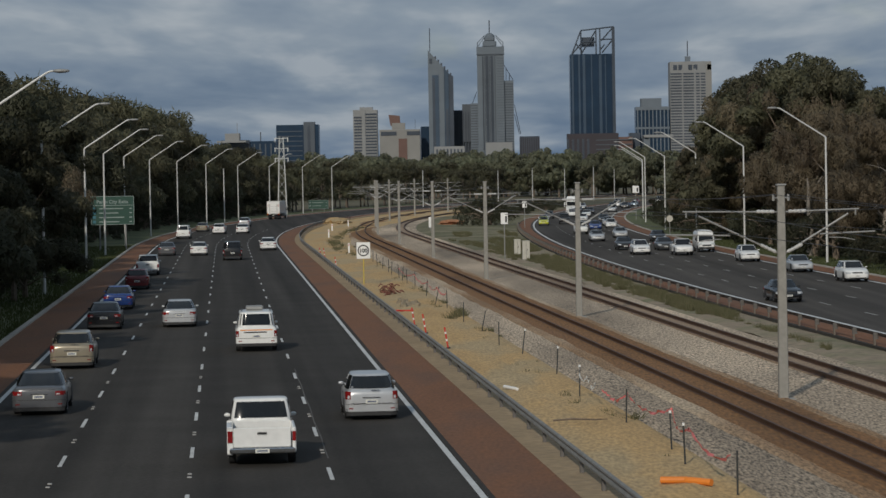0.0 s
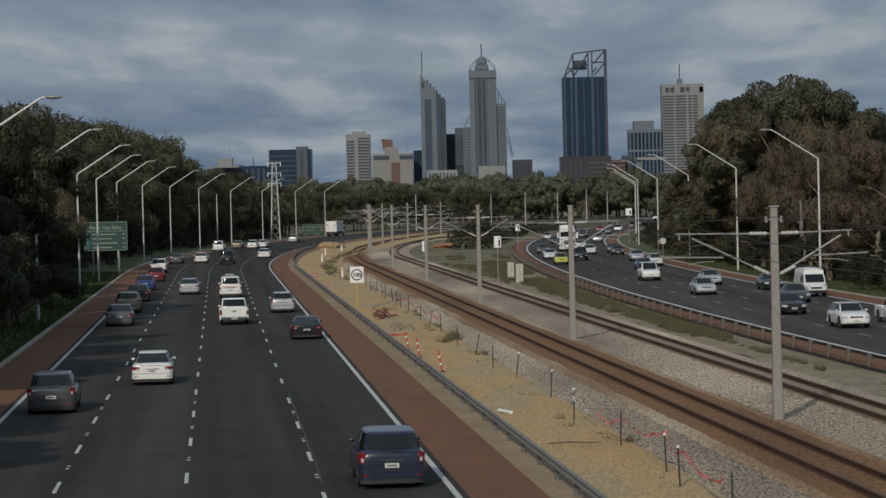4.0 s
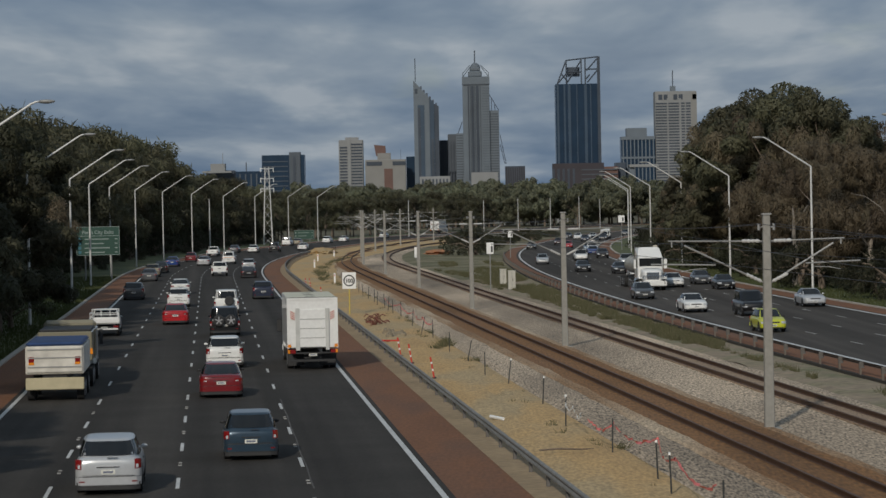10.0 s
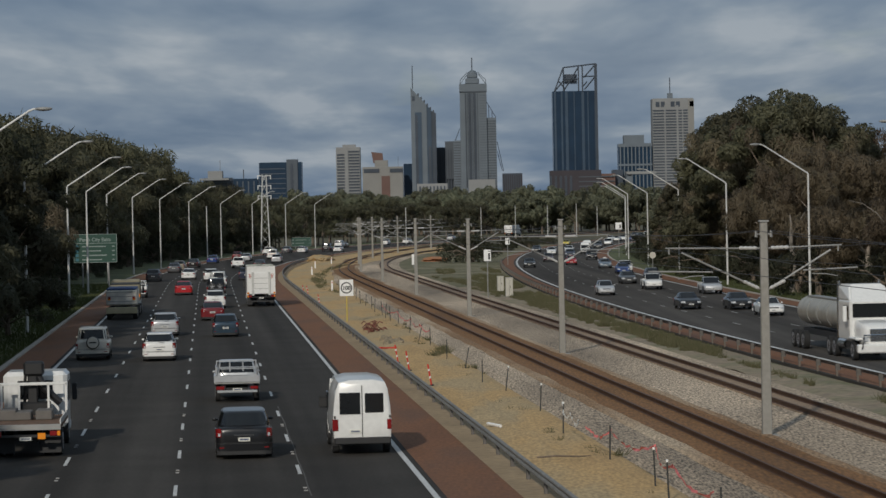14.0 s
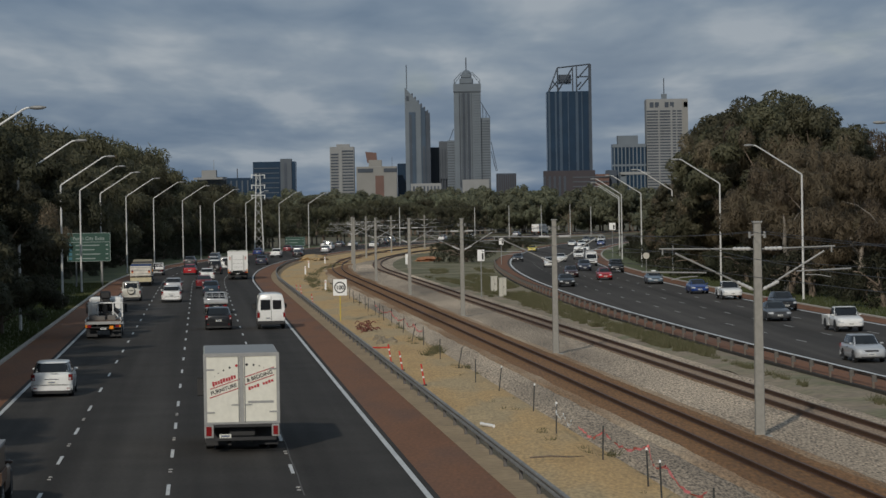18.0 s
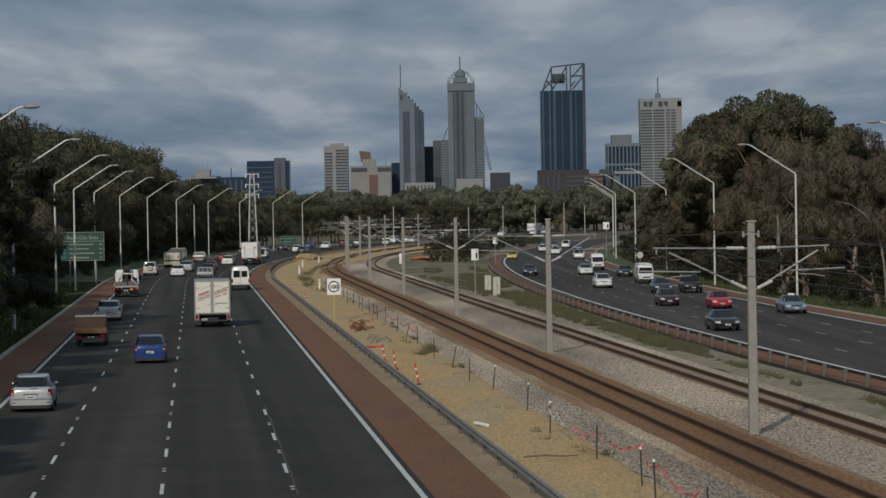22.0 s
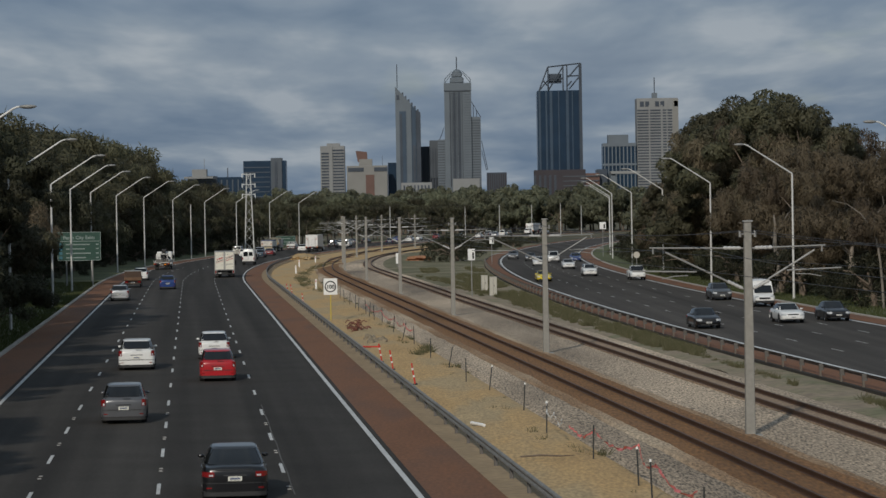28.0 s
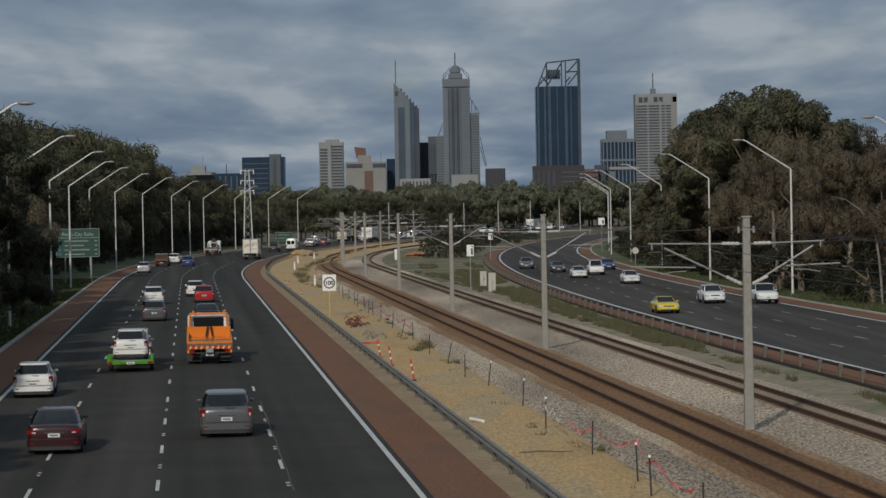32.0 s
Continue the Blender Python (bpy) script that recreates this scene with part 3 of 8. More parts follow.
def tree_kind(seed, height, width, leaf, count, bark, size=0.36, base=0.22, label="", name="gum_tree", droop=1.0, thin=0.17, clumps=4, stretch=1.0):
    rng = random.Random(seed)
    th = thing(name, label, "tree", group="roadside trees")
    bm = bmesh.new()
    lean = Vector((rng.uniform(-0.6, 0.6), rng.uniform(-0.6, 0.6), 0))
    top = Vector((0, 0, height * 0.62)) + lean
    stem = [Vector((0, 0, -0.3)), Vector((lean.x * 0.2, lean.y * 0.2, height * 0.2)), Vector((lean.x * 0.5, lean.y * 0.6, height * 0.42)), top]
    tube(bm, stem, [0.34, 0.27, 0.2, 0.1], 7)
    blobs = []
    limbs = bmesh.new()
    for i in range(11):
        f = rng.uniform(base + 0.08, 0.98)
        a = i * 2.4 + rng.uniform(-0.4, 0.4)
        root = stem[1].lerp(top, max(0.0, (f - 0.25)) * 0.9)
        reach = width * (0.28 + 0.42 * math.sin(math.pi * min(1, max(0.1, (f - base) / (1 - base) * 0.85 + 0.12)))) * rng.uniform(0.55, 1.15)
        tip = Vector((math.cos(a) * reach, math.sin(a) * reach, height * f)) + lean * f
        mid = root.lerp(tip, 0.5) + Vector((0, 0, 0.5))
        tube(limbs, [root, mid, tip], [0.11, 0.07, 0.025], 5)
        for j in range(clumps):
            o = Vector((rng.gauss(0, 1), rng.gauss(0, 1), rng.gauss(0, 0.6))) * width * 0.11
            r = width * rng.uniform(0.085, 0.17) * (4 / clumps) ** 0.4
            blobs.append((tip + o, (r, r, r * rng.uniform(0.6, 1.0) * stretch)))
    for _ in range(5):
        o = Vector((rng.uniform(-1, 1), rng.uniform(-1, 1), 0)) * width * 0.2
        r = width * rng.uniform(0.12, 0.18)
        blobs.append((Vector((0, 0, height * rng.uniform(0.8, 0.95))) + lean + o, (r, r, r * 0.8)))
    part("trunk", bm, bark, th)
    part("limb_frame", limbs, bark, th)
    vs, fs, ns = leaf_cloud(rng, blobs, count, size, droop, thin)
    me = bpy.data.meshes.new("crown")
    me.from_pydata([tuple(v) for v in vs], [], fs)
    me.materials.append(leaf)
    me.polygons.foreach_set("use_smooth", [True] * len(me.polygons))
    me.normals_split_custom_set_from_vertices([tuple(v) for v in ns])
    part("crown", me, leaf, th)
    return th


def plant(kinds, spots):
    used = set()
    for k, x, y, s, turn in spots:
        t = kinds[k]
        m = pose(x, y, -0.1, 0, 0, turn)
        if k not in used:
            used.add(k)
            t.scale = (s, s, s)
            t.matrix_basis = m @ Matrix.Diagonal((s, s, s, 1))
        else:
            c = copy_thing(t, m)
            c.matrix_basis = m @ Matrix.Diagonal((s, s, s, 1))


def make_trees():
    rng = random.Random(11)
    green = "olive-green gum tree with drooping leaves"
    kinds = [tree_kind(1, 15, 9.5, LEAF, 28000, BARK, size=0.24, thin=0.30, clumps=5, label=green), tree_kind(2, 16, 8.5, LEAF, 28000, PALE_BARK, size=0.24, thin=0.30, clumps=5, label=green + " and pale bark"),
             tree_kind(3, 14.5, 10.5, LEAF_DARK, 28000, BARK, size=0.24, thin=0.32, clumps=5, label="dense dark green tree beside the freeway", name="tree"),
             tree_kind(4, 14.5, 9, LEAF_BROWN, 42000, PALE_BARK, size=0.24, base=0.1, droop=1.6, thin=0.2, clumps=7, stretch=1.6, label="brownish sheoak tree with pale limbs", name="sheoak_tree"),
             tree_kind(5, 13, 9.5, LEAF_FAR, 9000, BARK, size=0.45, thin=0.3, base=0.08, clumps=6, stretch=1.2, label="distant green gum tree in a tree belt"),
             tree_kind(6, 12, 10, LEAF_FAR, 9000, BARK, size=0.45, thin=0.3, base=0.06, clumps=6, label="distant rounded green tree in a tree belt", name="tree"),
             tree_kind(7, 4.2, 5.0, LEAF_DARK, 2600, BARK, size=0.30, base=0.02, label="dark bushy shrub under roadside trees", name="shrub"),
             tree_kind(8, 15, 9.5, LEAF, 6500, BARK, size=0.5, label="dull green gum tree in a roadside belt")]
    spots = []
    # belt on the outbound side
    for y in steps(60, 330, 9.0) + steps(340, 900, 12.5):
        tall = 16.5 if y < 335 else 20.5 if y < 560 else 16.5 if y < 600 else 14.5 if y < 640 else 11.5
        for row in range(3 if y < 335 else 2):
            if row == 0 and (y < 118 or 205 < y < 262) and round(y / 9) % 2:
                continue
            x = left_mid(y) - (16.6 if y < 215 else 18.6 if y < 262 else 22.6) - row * 6.0 - rng.uniform(0, 2.5)
            s = tall / 15.5 * rng.uniform(0.88, 1.08) * (0.86 if row == 0 else 1.03)
            spots.append((rng.choice((0, 0, 1, 2, 2, 3)) if y < 335 else 7, x, y + rng.uniform(-4, 4), s, rng.uniform(0, 360)))
        if 200 < y < 600 and not 262 < y < 312:
            spots.append((6, left_mid(y) - 17.5 - rng.uniform(0, 2.5), y + rng.uniform(-4, 4), rng.uniform(0.5, 0.9), rng.uniform(0, 360)))
    # dark undergrowth behind the far part of the belt
    for y in steps(335, 660, 6.5):
        spots.append((6, left_mid(y) - 25.5 - rng.uniform(0, 4), y, rng.uniform(1.1, 1.5), rng.uniform(0, 360)))
    # round crowns standing over the belt
    spots += [(2, left_mid(318) - 21.5, 318, 1.2, 20), (2, left_mid(325) - 25.0, 326, 1.25, 150)]
    # belt on the inbound side
    for y in steps(205, 440, 8.0):
        for row in range(2):
            x = right_edge(y) + 22.5 + row * 8 + rng.uniform(0, 5)
            if row == 0:
                tall = 0.80 if y < 262 else 0.88 if y < 285 else 1.06 if y < 320 else 0.95 if y < 345 else 0.82 if y < 375 else 0.62
            else:
                tall = 0.68 if y < 300 else 0.88 if y < 318 else 1.08 if y < 365 else 0.72
            s = rng.uniform(0.93, 1.07) * tall
            spots.append((rng.choice((1, 3, 3, 3, 3)) if y < 345 else rng.choice((0, 1, 0, 3)), x, y + rng.uniform(-3, 3), s, rng.uniform(0, 360)))
        spots.append((6, right_edge(y) + 19 + rng.uniform(0, 3), y + rng.uniform(-4, 4), rng.uniform(0.5, 1.1), rng.uniform(0, 360)))
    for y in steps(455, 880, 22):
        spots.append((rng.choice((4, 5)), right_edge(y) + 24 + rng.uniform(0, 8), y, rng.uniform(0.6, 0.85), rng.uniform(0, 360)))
    for x, y in ((1.9, 430), (2.7, 434)):
        spots.append((6, x, y, 1.0, x * 40))
    for y in steps(446, 620, 13):
        spots.append((6, right_edge(y) - 7 - rng.uniform(0, 4), y, rng.uniform(0.35, 0.6), rng.uniform(0, 360)))
    for _ in range(46):
        y = rng.uniform(505, 660)
        spots.append((6, right_edge(y) - rng.uniform(4.5, 20), y, rng.uniform(0.25, 0.42), rng.uniform(0, 360)))
    # trees before the near lamps
    spots += [(2, left_mid(181) - 12.9, 181, 0.62, 90), (2, left_mid(212) - 19.5, 212, 0.72, 10), (6, left_mid(187) - 12.6, 187, 0.7, 30)]
    # tall gums at the edge of the inbound belt
    spots += [(1, right_edge(300) + 28.5, 300, 1.08, 30), (0, right_edge(296) + 25.0, 296, 1.17, 130), (0, right_edge(312) + 25.5, 312, 1.2, 210), (1, right_edge(325) + 24.5, 325, 1.14, 300), (1, right_edge(346) + 22.5, 346, 0.8, 250), (1, right_edge(332) + 25.5, 332, 1.2, 170), (0, right_edge(318) + 28.5, 318, 1.24, 10), (0, right_edge(290) + 29.0, 290, 1.14, 320), (1, right_edge(305) + 20.5, 305, 0.9, 75)]
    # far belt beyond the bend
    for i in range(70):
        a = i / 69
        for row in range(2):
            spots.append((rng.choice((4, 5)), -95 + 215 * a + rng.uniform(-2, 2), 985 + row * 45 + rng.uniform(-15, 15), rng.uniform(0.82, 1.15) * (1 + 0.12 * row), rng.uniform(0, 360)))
    plant(kinds, spots)
    # pale trunks showing before the darker belt
    trunk = mat("cream_bark", (0.19, 0.17, 0.145), 0.8, vary=0.2, grain=2.0, coarse=0.6, bump=0.3)
    th = thing("bare_gum_tree", "pale leaning gum showing its bare trunk before dark trees", "tree", pose(30.1, 246, 0))
    part("trunk", tube(bmesh.new(), [(0, 0, -0.3), (0.05, 0, 1.2), (0.2, 0, 2.2), (0.15, 0, 3.3), (-0.05, 0, 4.3), (0.0, 0, 6.1), (-0.1, 0, 7.0)], [0.28, 0.26, 0.25, 0.23, 0.19, 0.12, 0.06], 9), trunk, th)
    part("limb", tube(bmesh.new(), [(-0.03, 0, 5.2), (0.7, 0.2, 6.3), (1.3, 0.4, 7.2)], [0.1, 0.07, 0.04], 6), trunk, th)
    th = thing("bare_gum_tree", "pale forked gum with bare limbs before brown sheoaks", "tree", pose(32.9, 205, 0))
    part("trunk", tube(bmesh.new(), [(0.25, 0.2, -0.3), (0.15, 0.1, 1.8), (0.0, 0, 3.5), (-0.25, 0, 5.2), (-0.65, 0, 6.1)], [0.11, 0.10, 0.09, 0.08, 0.06], 8), trunk, th)
    for pts in (((-0.65, 0, 6.1), (-1.4, 0, 7.1), (-2.45, 0, 7.85), (-3.5, 0, 8.1)), ((-0.65, 0, 6.1), (-0.15, 0, 7.1), (0.3, 0, 7.8), (0.25, 0, 8.4)), ((-0.15, 0, 4.5), (0.5, 0, 5.1), (1.05, 0, 5.7), (1.3, 0, 6.2))):
        part("limb", tube(bmesh.new(), pts, [0.055, 0.04, 0.03, 0.015], 6), trunk, th)


make_trees()

# ---- city skyline ----
CITY = 4200.0
# Skyline colours are dulled and tinted blue to carry the haze over 4 km.
GLASS_BLUE = mat("blue_curtain_wall", (0.016, 0.037, 0.068), 0.25, metal=0.3, vary=0.15, grain=0.05, coarse=0.01)
GLASS_DARK = mat("dark_windows", (0.046, 0.057, 0.074), 0.3, vary=0.15, grain=0.05, coarse=0.01)
STONE = mat("hazed_stone_cladding", (0.122, 0.145, 0.168), 0.8, vary=0.06, grain=0.05, coarse=0.01)
WHITE_WALL = mat("hazed_white_wall", (0.225, 0.23, 0.23), 0.8, vary=0.06, grain=0.05, coarse=0.01)
BEIGE_WALL = mat("hazed_beige_wall", (0.215, 0.212, 0.20), 0.8, vary=0.06, grain=0.05, coarse=0.01)
GREY_WALL = mat("hazed_grey_wall", (0.075, 0.088, 0.105), 0.8, vary=0.06, grain=0.05, coarse=0.01)
BROWN_WALL = mat("brown_podium_wall", (0.040, 0.034, 0.040), 0.8, vary=0.1, grain=0.05, coarse=0.01)
RED_WALL = mat("terracotta_wall", (0.13, 0.075, 0.062), 0.8, vary=0.08, grain=0.05, coarse=0.01)
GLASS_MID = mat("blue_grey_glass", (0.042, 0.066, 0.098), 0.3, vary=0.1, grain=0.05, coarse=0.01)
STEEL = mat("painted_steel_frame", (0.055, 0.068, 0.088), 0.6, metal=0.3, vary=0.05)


def tower(name, label, x0, x1, top, wall, y=CITY, deep=35):
    th = thing(name, label, "building", group="city towers")
    part("wall", boxed(x0, x1, y, y + deep, -5, top, bevel=0.4), wall, th)
    return th


def floors(th, x0, x1, z0, z1, step, high, material, y=CITY, proud=0.6, name="window_band"):
    z = z0
    while z + high < z1:
        part(name, boxed(x0, x1, y - proud, y + 1, z, z + high), material, th)
        z += step


def piers(th, x0, x1, n, wide, z0, z1, material, y=CITY, proud=0.8, name="pier"):
    for i in range(n):
        x = x0 + (x1 - x0) * (i + 0.5) / n
        part(name, boxed(x - wide / 2, x + wide / 2, y - proud, y + 1, z0, z1), material, th)


def bars(th, name, pairs, r, material):
    for a, b in pairs:
        part(name, tube(bmesh.new(), [a, b], r, 5), material, th)


def make_city():
    Y = CITY
    t = tower("office_building", "low dark glass office building", -383, -340, 68, GLASS_DARK)
    floors(t, -380, -343, 20, 66, 8, 2.5, GREY_WALL)
    t = tower("office_building", "dark blue office building with a crane mast", -338, -300, 66, GLASS_BLUE)
    piers(t, -336, -302, 4, 2, 0, 62, GREY_WALL)
    bars(t, "mast", [((-322, Y, 66), (-322, Y, 80))], 0.8, GREY_WALL)
    part("roof_house", boxed(-374, -352, Y - 30, Y - 10, 66, 78), WHITE_WALL, t)
    part("roof_slab", boxed(-386, -342, Y - 34, Y - 8, 64, 67), WHITE_WALL, t)
    bars(t, "roof_spire", [((-356, Y - 20, 78), (-356, Y - 20, 94))], 0.4, WHITE_WALL)
    t = tower("office_tower", "dark glass office block with a pale concrete core", -298, -233, 90, GLASS_BLUE)
    part("core", boxed(-256, -239, Y - 2, Y + 20, 0, 94), GREY_WALL, t)
    part("core_window", boxed(-250, -246, Y - 2.6, Y, 10, 88), GLASS_DARK, t)
    floors(t, -297, -258, 12, 88, 7.5, 1.2, GREY_WALL)
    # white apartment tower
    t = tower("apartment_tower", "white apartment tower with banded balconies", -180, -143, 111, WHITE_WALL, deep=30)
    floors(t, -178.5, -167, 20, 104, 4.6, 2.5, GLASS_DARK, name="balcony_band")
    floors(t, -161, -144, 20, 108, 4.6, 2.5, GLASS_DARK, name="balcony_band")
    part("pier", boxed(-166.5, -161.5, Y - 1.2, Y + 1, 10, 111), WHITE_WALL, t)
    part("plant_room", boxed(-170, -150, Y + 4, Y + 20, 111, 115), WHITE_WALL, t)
    # beige block
    t = tower("office_block", "beige office block with a red-brown roof tower", -140, -78, 80, BEIGE_WALL)
    bm = bmesh.new()
    for v in box(bm, -123, -108, Y + 3, Y + 18, 86, 103):
        if v.co.z > 95:
            v.co.x -= 3 if v.co.x < -115 else 1
            v.co.z -= 0 if v.co.x < -115 else 2
    part("roof_tower", bm, RED_WALL, t)
    part("roof_block", boxed(-121, -101, Y + 2, Y + 20, 80, 90), BEIGE_WALL, t)
    part("roof_mast", boxed(-85.5, -85, Y + 3, Y + 4, 80, 95), STEEL, t)
    part("window_band", boxed(-138, -114, Y - 0.7, Y, 71, 77), GLASS_DARK, t)
    part("window_band", boxed(-98, -78, Y - 0.7, Y, 71, 77), GLASS_DARK, t)
    part("recess", boxed(-111, -98, Y - 0.7, Y, 20, 66), RED_WALL, t)
    t = tower("office_tower", "narrow blue-grey glass tower", -78, -63, 85, GLASS_BLUE, Y + 60)
    # slant-roofed tower
    t = thing("office_tower", "grey tower with a slanted roof and a tall spire", "building", group="city towers")
    def slab(x0, x1, z0, z1, dy, material, name):
        bm = bmesh.new()
        vs = box(bm, x0, x1, Y - dy, Y + 40, -5, z1)
        for v in vs:
            if v.co.z > 0 and v.co.x < (x0 + x1) / 2:
                v.co.z = z0
        part(name, bm, material, t)
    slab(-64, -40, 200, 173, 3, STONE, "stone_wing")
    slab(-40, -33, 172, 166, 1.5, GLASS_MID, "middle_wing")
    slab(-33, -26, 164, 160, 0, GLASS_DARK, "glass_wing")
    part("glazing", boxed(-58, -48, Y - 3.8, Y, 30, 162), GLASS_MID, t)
    part("glazing_shade", boxed(-57.5, -54, Y - 4.2, Y, 30, 158), GLASS_DARK, t)
    part("glazing", boxed(-38, -34, Y - 2.2, Y, 20, 110), GLASS_DARK, t)
    part("badge", boxed(-62, -58, Y - 3.8, Y, 180, 187), GLASS_DARK, t)
    bars(t, "spire", [((-61, Y + 5, 198), (-61, Y + 5, 234))], 0.7, STEEL)
    for i in range(6):
        part("roof_fin", boxed(-54 + i * 4.6, -51.5 + i * 4.6, Y + 2, Y + 8, 165 - i * 4, 191 - i * 5.2), STEEL, t)
    t = tower("pavilion", "low white colonnaded building", -56, -10, 52, WHITE_WALL, Y - 80, 30)
    piers(t, -54, -12, 8, 2.4, 0, 48, GLASS_DARK, Y - 80)
    t = tower("office_tower", "grey office tower with vertical ribs", -27, 11, 109, GREY_WALL, Y + 50)
    part("upper_block", boxed(-13, 12, Y + 46, Y + 80, 60, 118), GREY_WALL, t)
    piers(t, -27, 11, 9, 1.8, 0, 106, GLASS_DARK, Y + 46)
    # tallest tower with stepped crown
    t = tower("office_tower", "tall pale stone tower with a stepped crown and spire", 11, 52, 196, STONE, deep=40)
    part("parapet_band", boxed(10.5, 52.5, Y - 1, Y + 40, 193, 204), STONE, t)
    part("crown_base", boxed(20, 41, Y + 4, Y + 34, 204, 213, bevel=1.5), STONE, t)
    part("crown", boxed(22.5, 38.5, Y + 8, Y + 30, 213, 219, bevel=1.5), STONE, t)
    bm = bmesh.new()
    bmesh.ops.create_uvsphere(bm, u_segments=12, v_segments=8, radius=8)
    bmesh.ops.translate(bm, vec=(31, Y + 18, 218), verts=bm.verts)
    part("dome", bm, STONE, t)
    bars(t, "spire", [((30.5, Y + 18, 224), (30.5, Y + 18, 245))], 0.9, STEEL)
    bars(t, "crown_strut", [((12, Y, 204), (23, Y + 8, 219)), ((51, Y, 204), (40, Y + 8, 219)), ((12, Y, 204), (12, Y, 210)), ((51, Y, 204), (51, Y, 210)), ((12, Y, 210), (23, Y + 8, 222)), ((51, Y, 210), (39, Y + 8, 222))], 0.6, STONE)
    for x, wd in ((19.6, 1.4), (25.9, 4.0), (33.3, 4.0)):
        part("window_strip", boxed(x - wd / 2, x + wd / 2, Y - 1.5, Y, 46, 190), GLASS_DARK, t)
    part("parapet_line", boxed(10.3, 52.7, Y - 1.6, Y, 191.5, 193), GREY_WALL, t)
    for x in (22.6, 29.6, 38):
        part("mullion", boxed(x - 0.5, x + 0.5, Y - 1.2, Y, 46, 190), GREY_WALL, t)
    floors(t, 41, 51.5, 46, 188, 4.0, 0.5, GREY_WALL, proud=0.5)
    part("side_wing", boxed(52, 66, Y + 4, Y + 34, -5, 152), STONE, t)
    floors(t, 52.5, 65.5, 30, 150, 4.0, 1.6, GREY_WALL, Y + 4)
    part("side_wing", boxed(0, 11, Y + 4, Y + 34, -5, 118), STONE, t)
    floors(t, 0.5, 10.5, 30, 116, 4.0, 1.6, GREY_WALL, Y + 4)
    bars(t, "lattice", [((52, Y + 4, 176), (66, Y + 4, 152)), ((55, Y + 4, 170), (55, Y + 4, 152)), ((60, Y + 4, 162), (60, Y + 4, 152)), ((10, Y + 4, 136), (3, Y + 4, 118)), ((67, Y + 4, 115), (76, Y + 4, 70)), ((67, Y + 4, 100), (74, Y + 4, 70))], 0.5, STEEL)
    part("podium", boxed(22, 62, Y - 60, Y - 20, -5, 57), WHITE_WALL, t)
    t = tower("office_tower", "dark ribbed glass office block", 74, 104, 66, GLASS_DARK, Y - 20)
    piers(t, 74, 104, 9, 1.3, 0, 64, BROWN_WALL, Y - 20)
    # dark tower with open steel crown
    t = tower("office_tower", "dark blue glass tower with an open steel crown", 153, 221, 190, GLASS_BLUE, deep=45)
    for x0, x1 in ((155, 158), (165.5, 168), (172, 176), (185, 186.5), (197, 201), (206, 207.5)):
        part("glass_facet", boxed(x0, x1, Y - 1.2, Y, 60, 189), GLASS_MID, t)
    part("dark_edge", boxed(217, 221.5, Y - 1.4, Y, 55, 231), GLASS_DARK, t)
    bars(t, "crown_frame", [((156, Y, 190), (170, Y, 226)), ((170, Y, 226), (220, Y, 231)), ((220, Y, 231), (220, Y, 190)), ((199, Y, 190), (199, Y, 229)), ((193, Y, 190), (193, Y, 228)), ((170, Y, 226), (170, Y, 190)), ((170, Y, 190), (193, Y, 226)), ((201, Y, 210), (219, Y, 230)), ((202, Y, 192), (219, Y, 212)), ((162, Y, 206), (172, Y, 194)), ((199, Y, 212), (220, Y, 212)), ((170, Y, 208), (193, Y, 208)), ((156, Y, 190), (170, Y, 206)), ((199, Y, 196), (206, Y, 204))], 1.1, STEEL)
    part("plant_box", boxed(172, 191, Y + 8, Y + 30, 202, 216), GLASS_DARK, t)
    t = tower("podium_building", "brown brick podium building", 145, 222, 68, BROWN_WALL, Y - 60)
    part("terrace", boxed(222, 243, Y - 58, Y - 30, -5, 62), RED_WALL, t)
    floors(t, 188, 242, 36, 60, 7, 1.5, GREY_WALL, Y - 60)
    piers(t, 142, 180, 5, 3.5, 0, 60, GLASS_DARK, Y - 60)
    # glass block with a pale frame
    t = tower("office_tower", "blue glass office block with pale frames", 252, 304, 108, GLASS_BLUE)
    part("upper_block", boxed(261, 292, Y + 8, Y + 34, 108, 121), STONE, t)
    piers(t, 252, 304, 9, 1.6, 0, 107, STONE, proud=1.2)
    part("cornice", boxed(252, 304, Y - 1.5, Y, 103, 108), STONE, t)
    part("cornice", boxed(252, 304, Y - 1.5, Y, 74, 77), STONE, t)
    # banded tower
    t = tower("office_tower", "pale banded tower with a roof mast", 305, 368, 176, WHITE_WALL, deep=40)
    floors(t, 305.5, 359, 30, 160, 4.35, 2.2, GLASS_DARK, proud=0.6)
    for x, wd in ((324, 2.2), (343, 3.0), (351, 1.6)):
        part("pier", boxed(x - wd / 2, x + wd / 2, Y - 1.0, Y, 20, 165), WHITE_WALL, t)
    part("side_face", boxed(360, 368.5, Y - 0.8, Y, -5, 174), BEIGE_WALL, t)
    for x in (310, 318, 333, 341, 362):
        part("louvre", boxed(x, x + 6, Y - 0.8, Y, 163, 171), GLASS_DARK, t)
    bars(t, "roof_mast", [((333, Y + 10, 176), (333, Y + 10, 208))], 0.8, STEEL)
    part("mast_base", boxed(329, 337, Y + 6, Y + 14, 176, 184), STONE, t)
    t = tower("office_block", "small dark office block", 240, 256, 68, GLASS_DARK, Y - 40)
    t = tower("office_block", "pale grey block with a flat white canopy", 258, 266, 62, STONE, Y - 90)
    part("canopy", boxed(258, 302, Y - 95, Y - 60, 60, 64), WHITE_WALL, t)


make_city()

# ---- vehicles ----


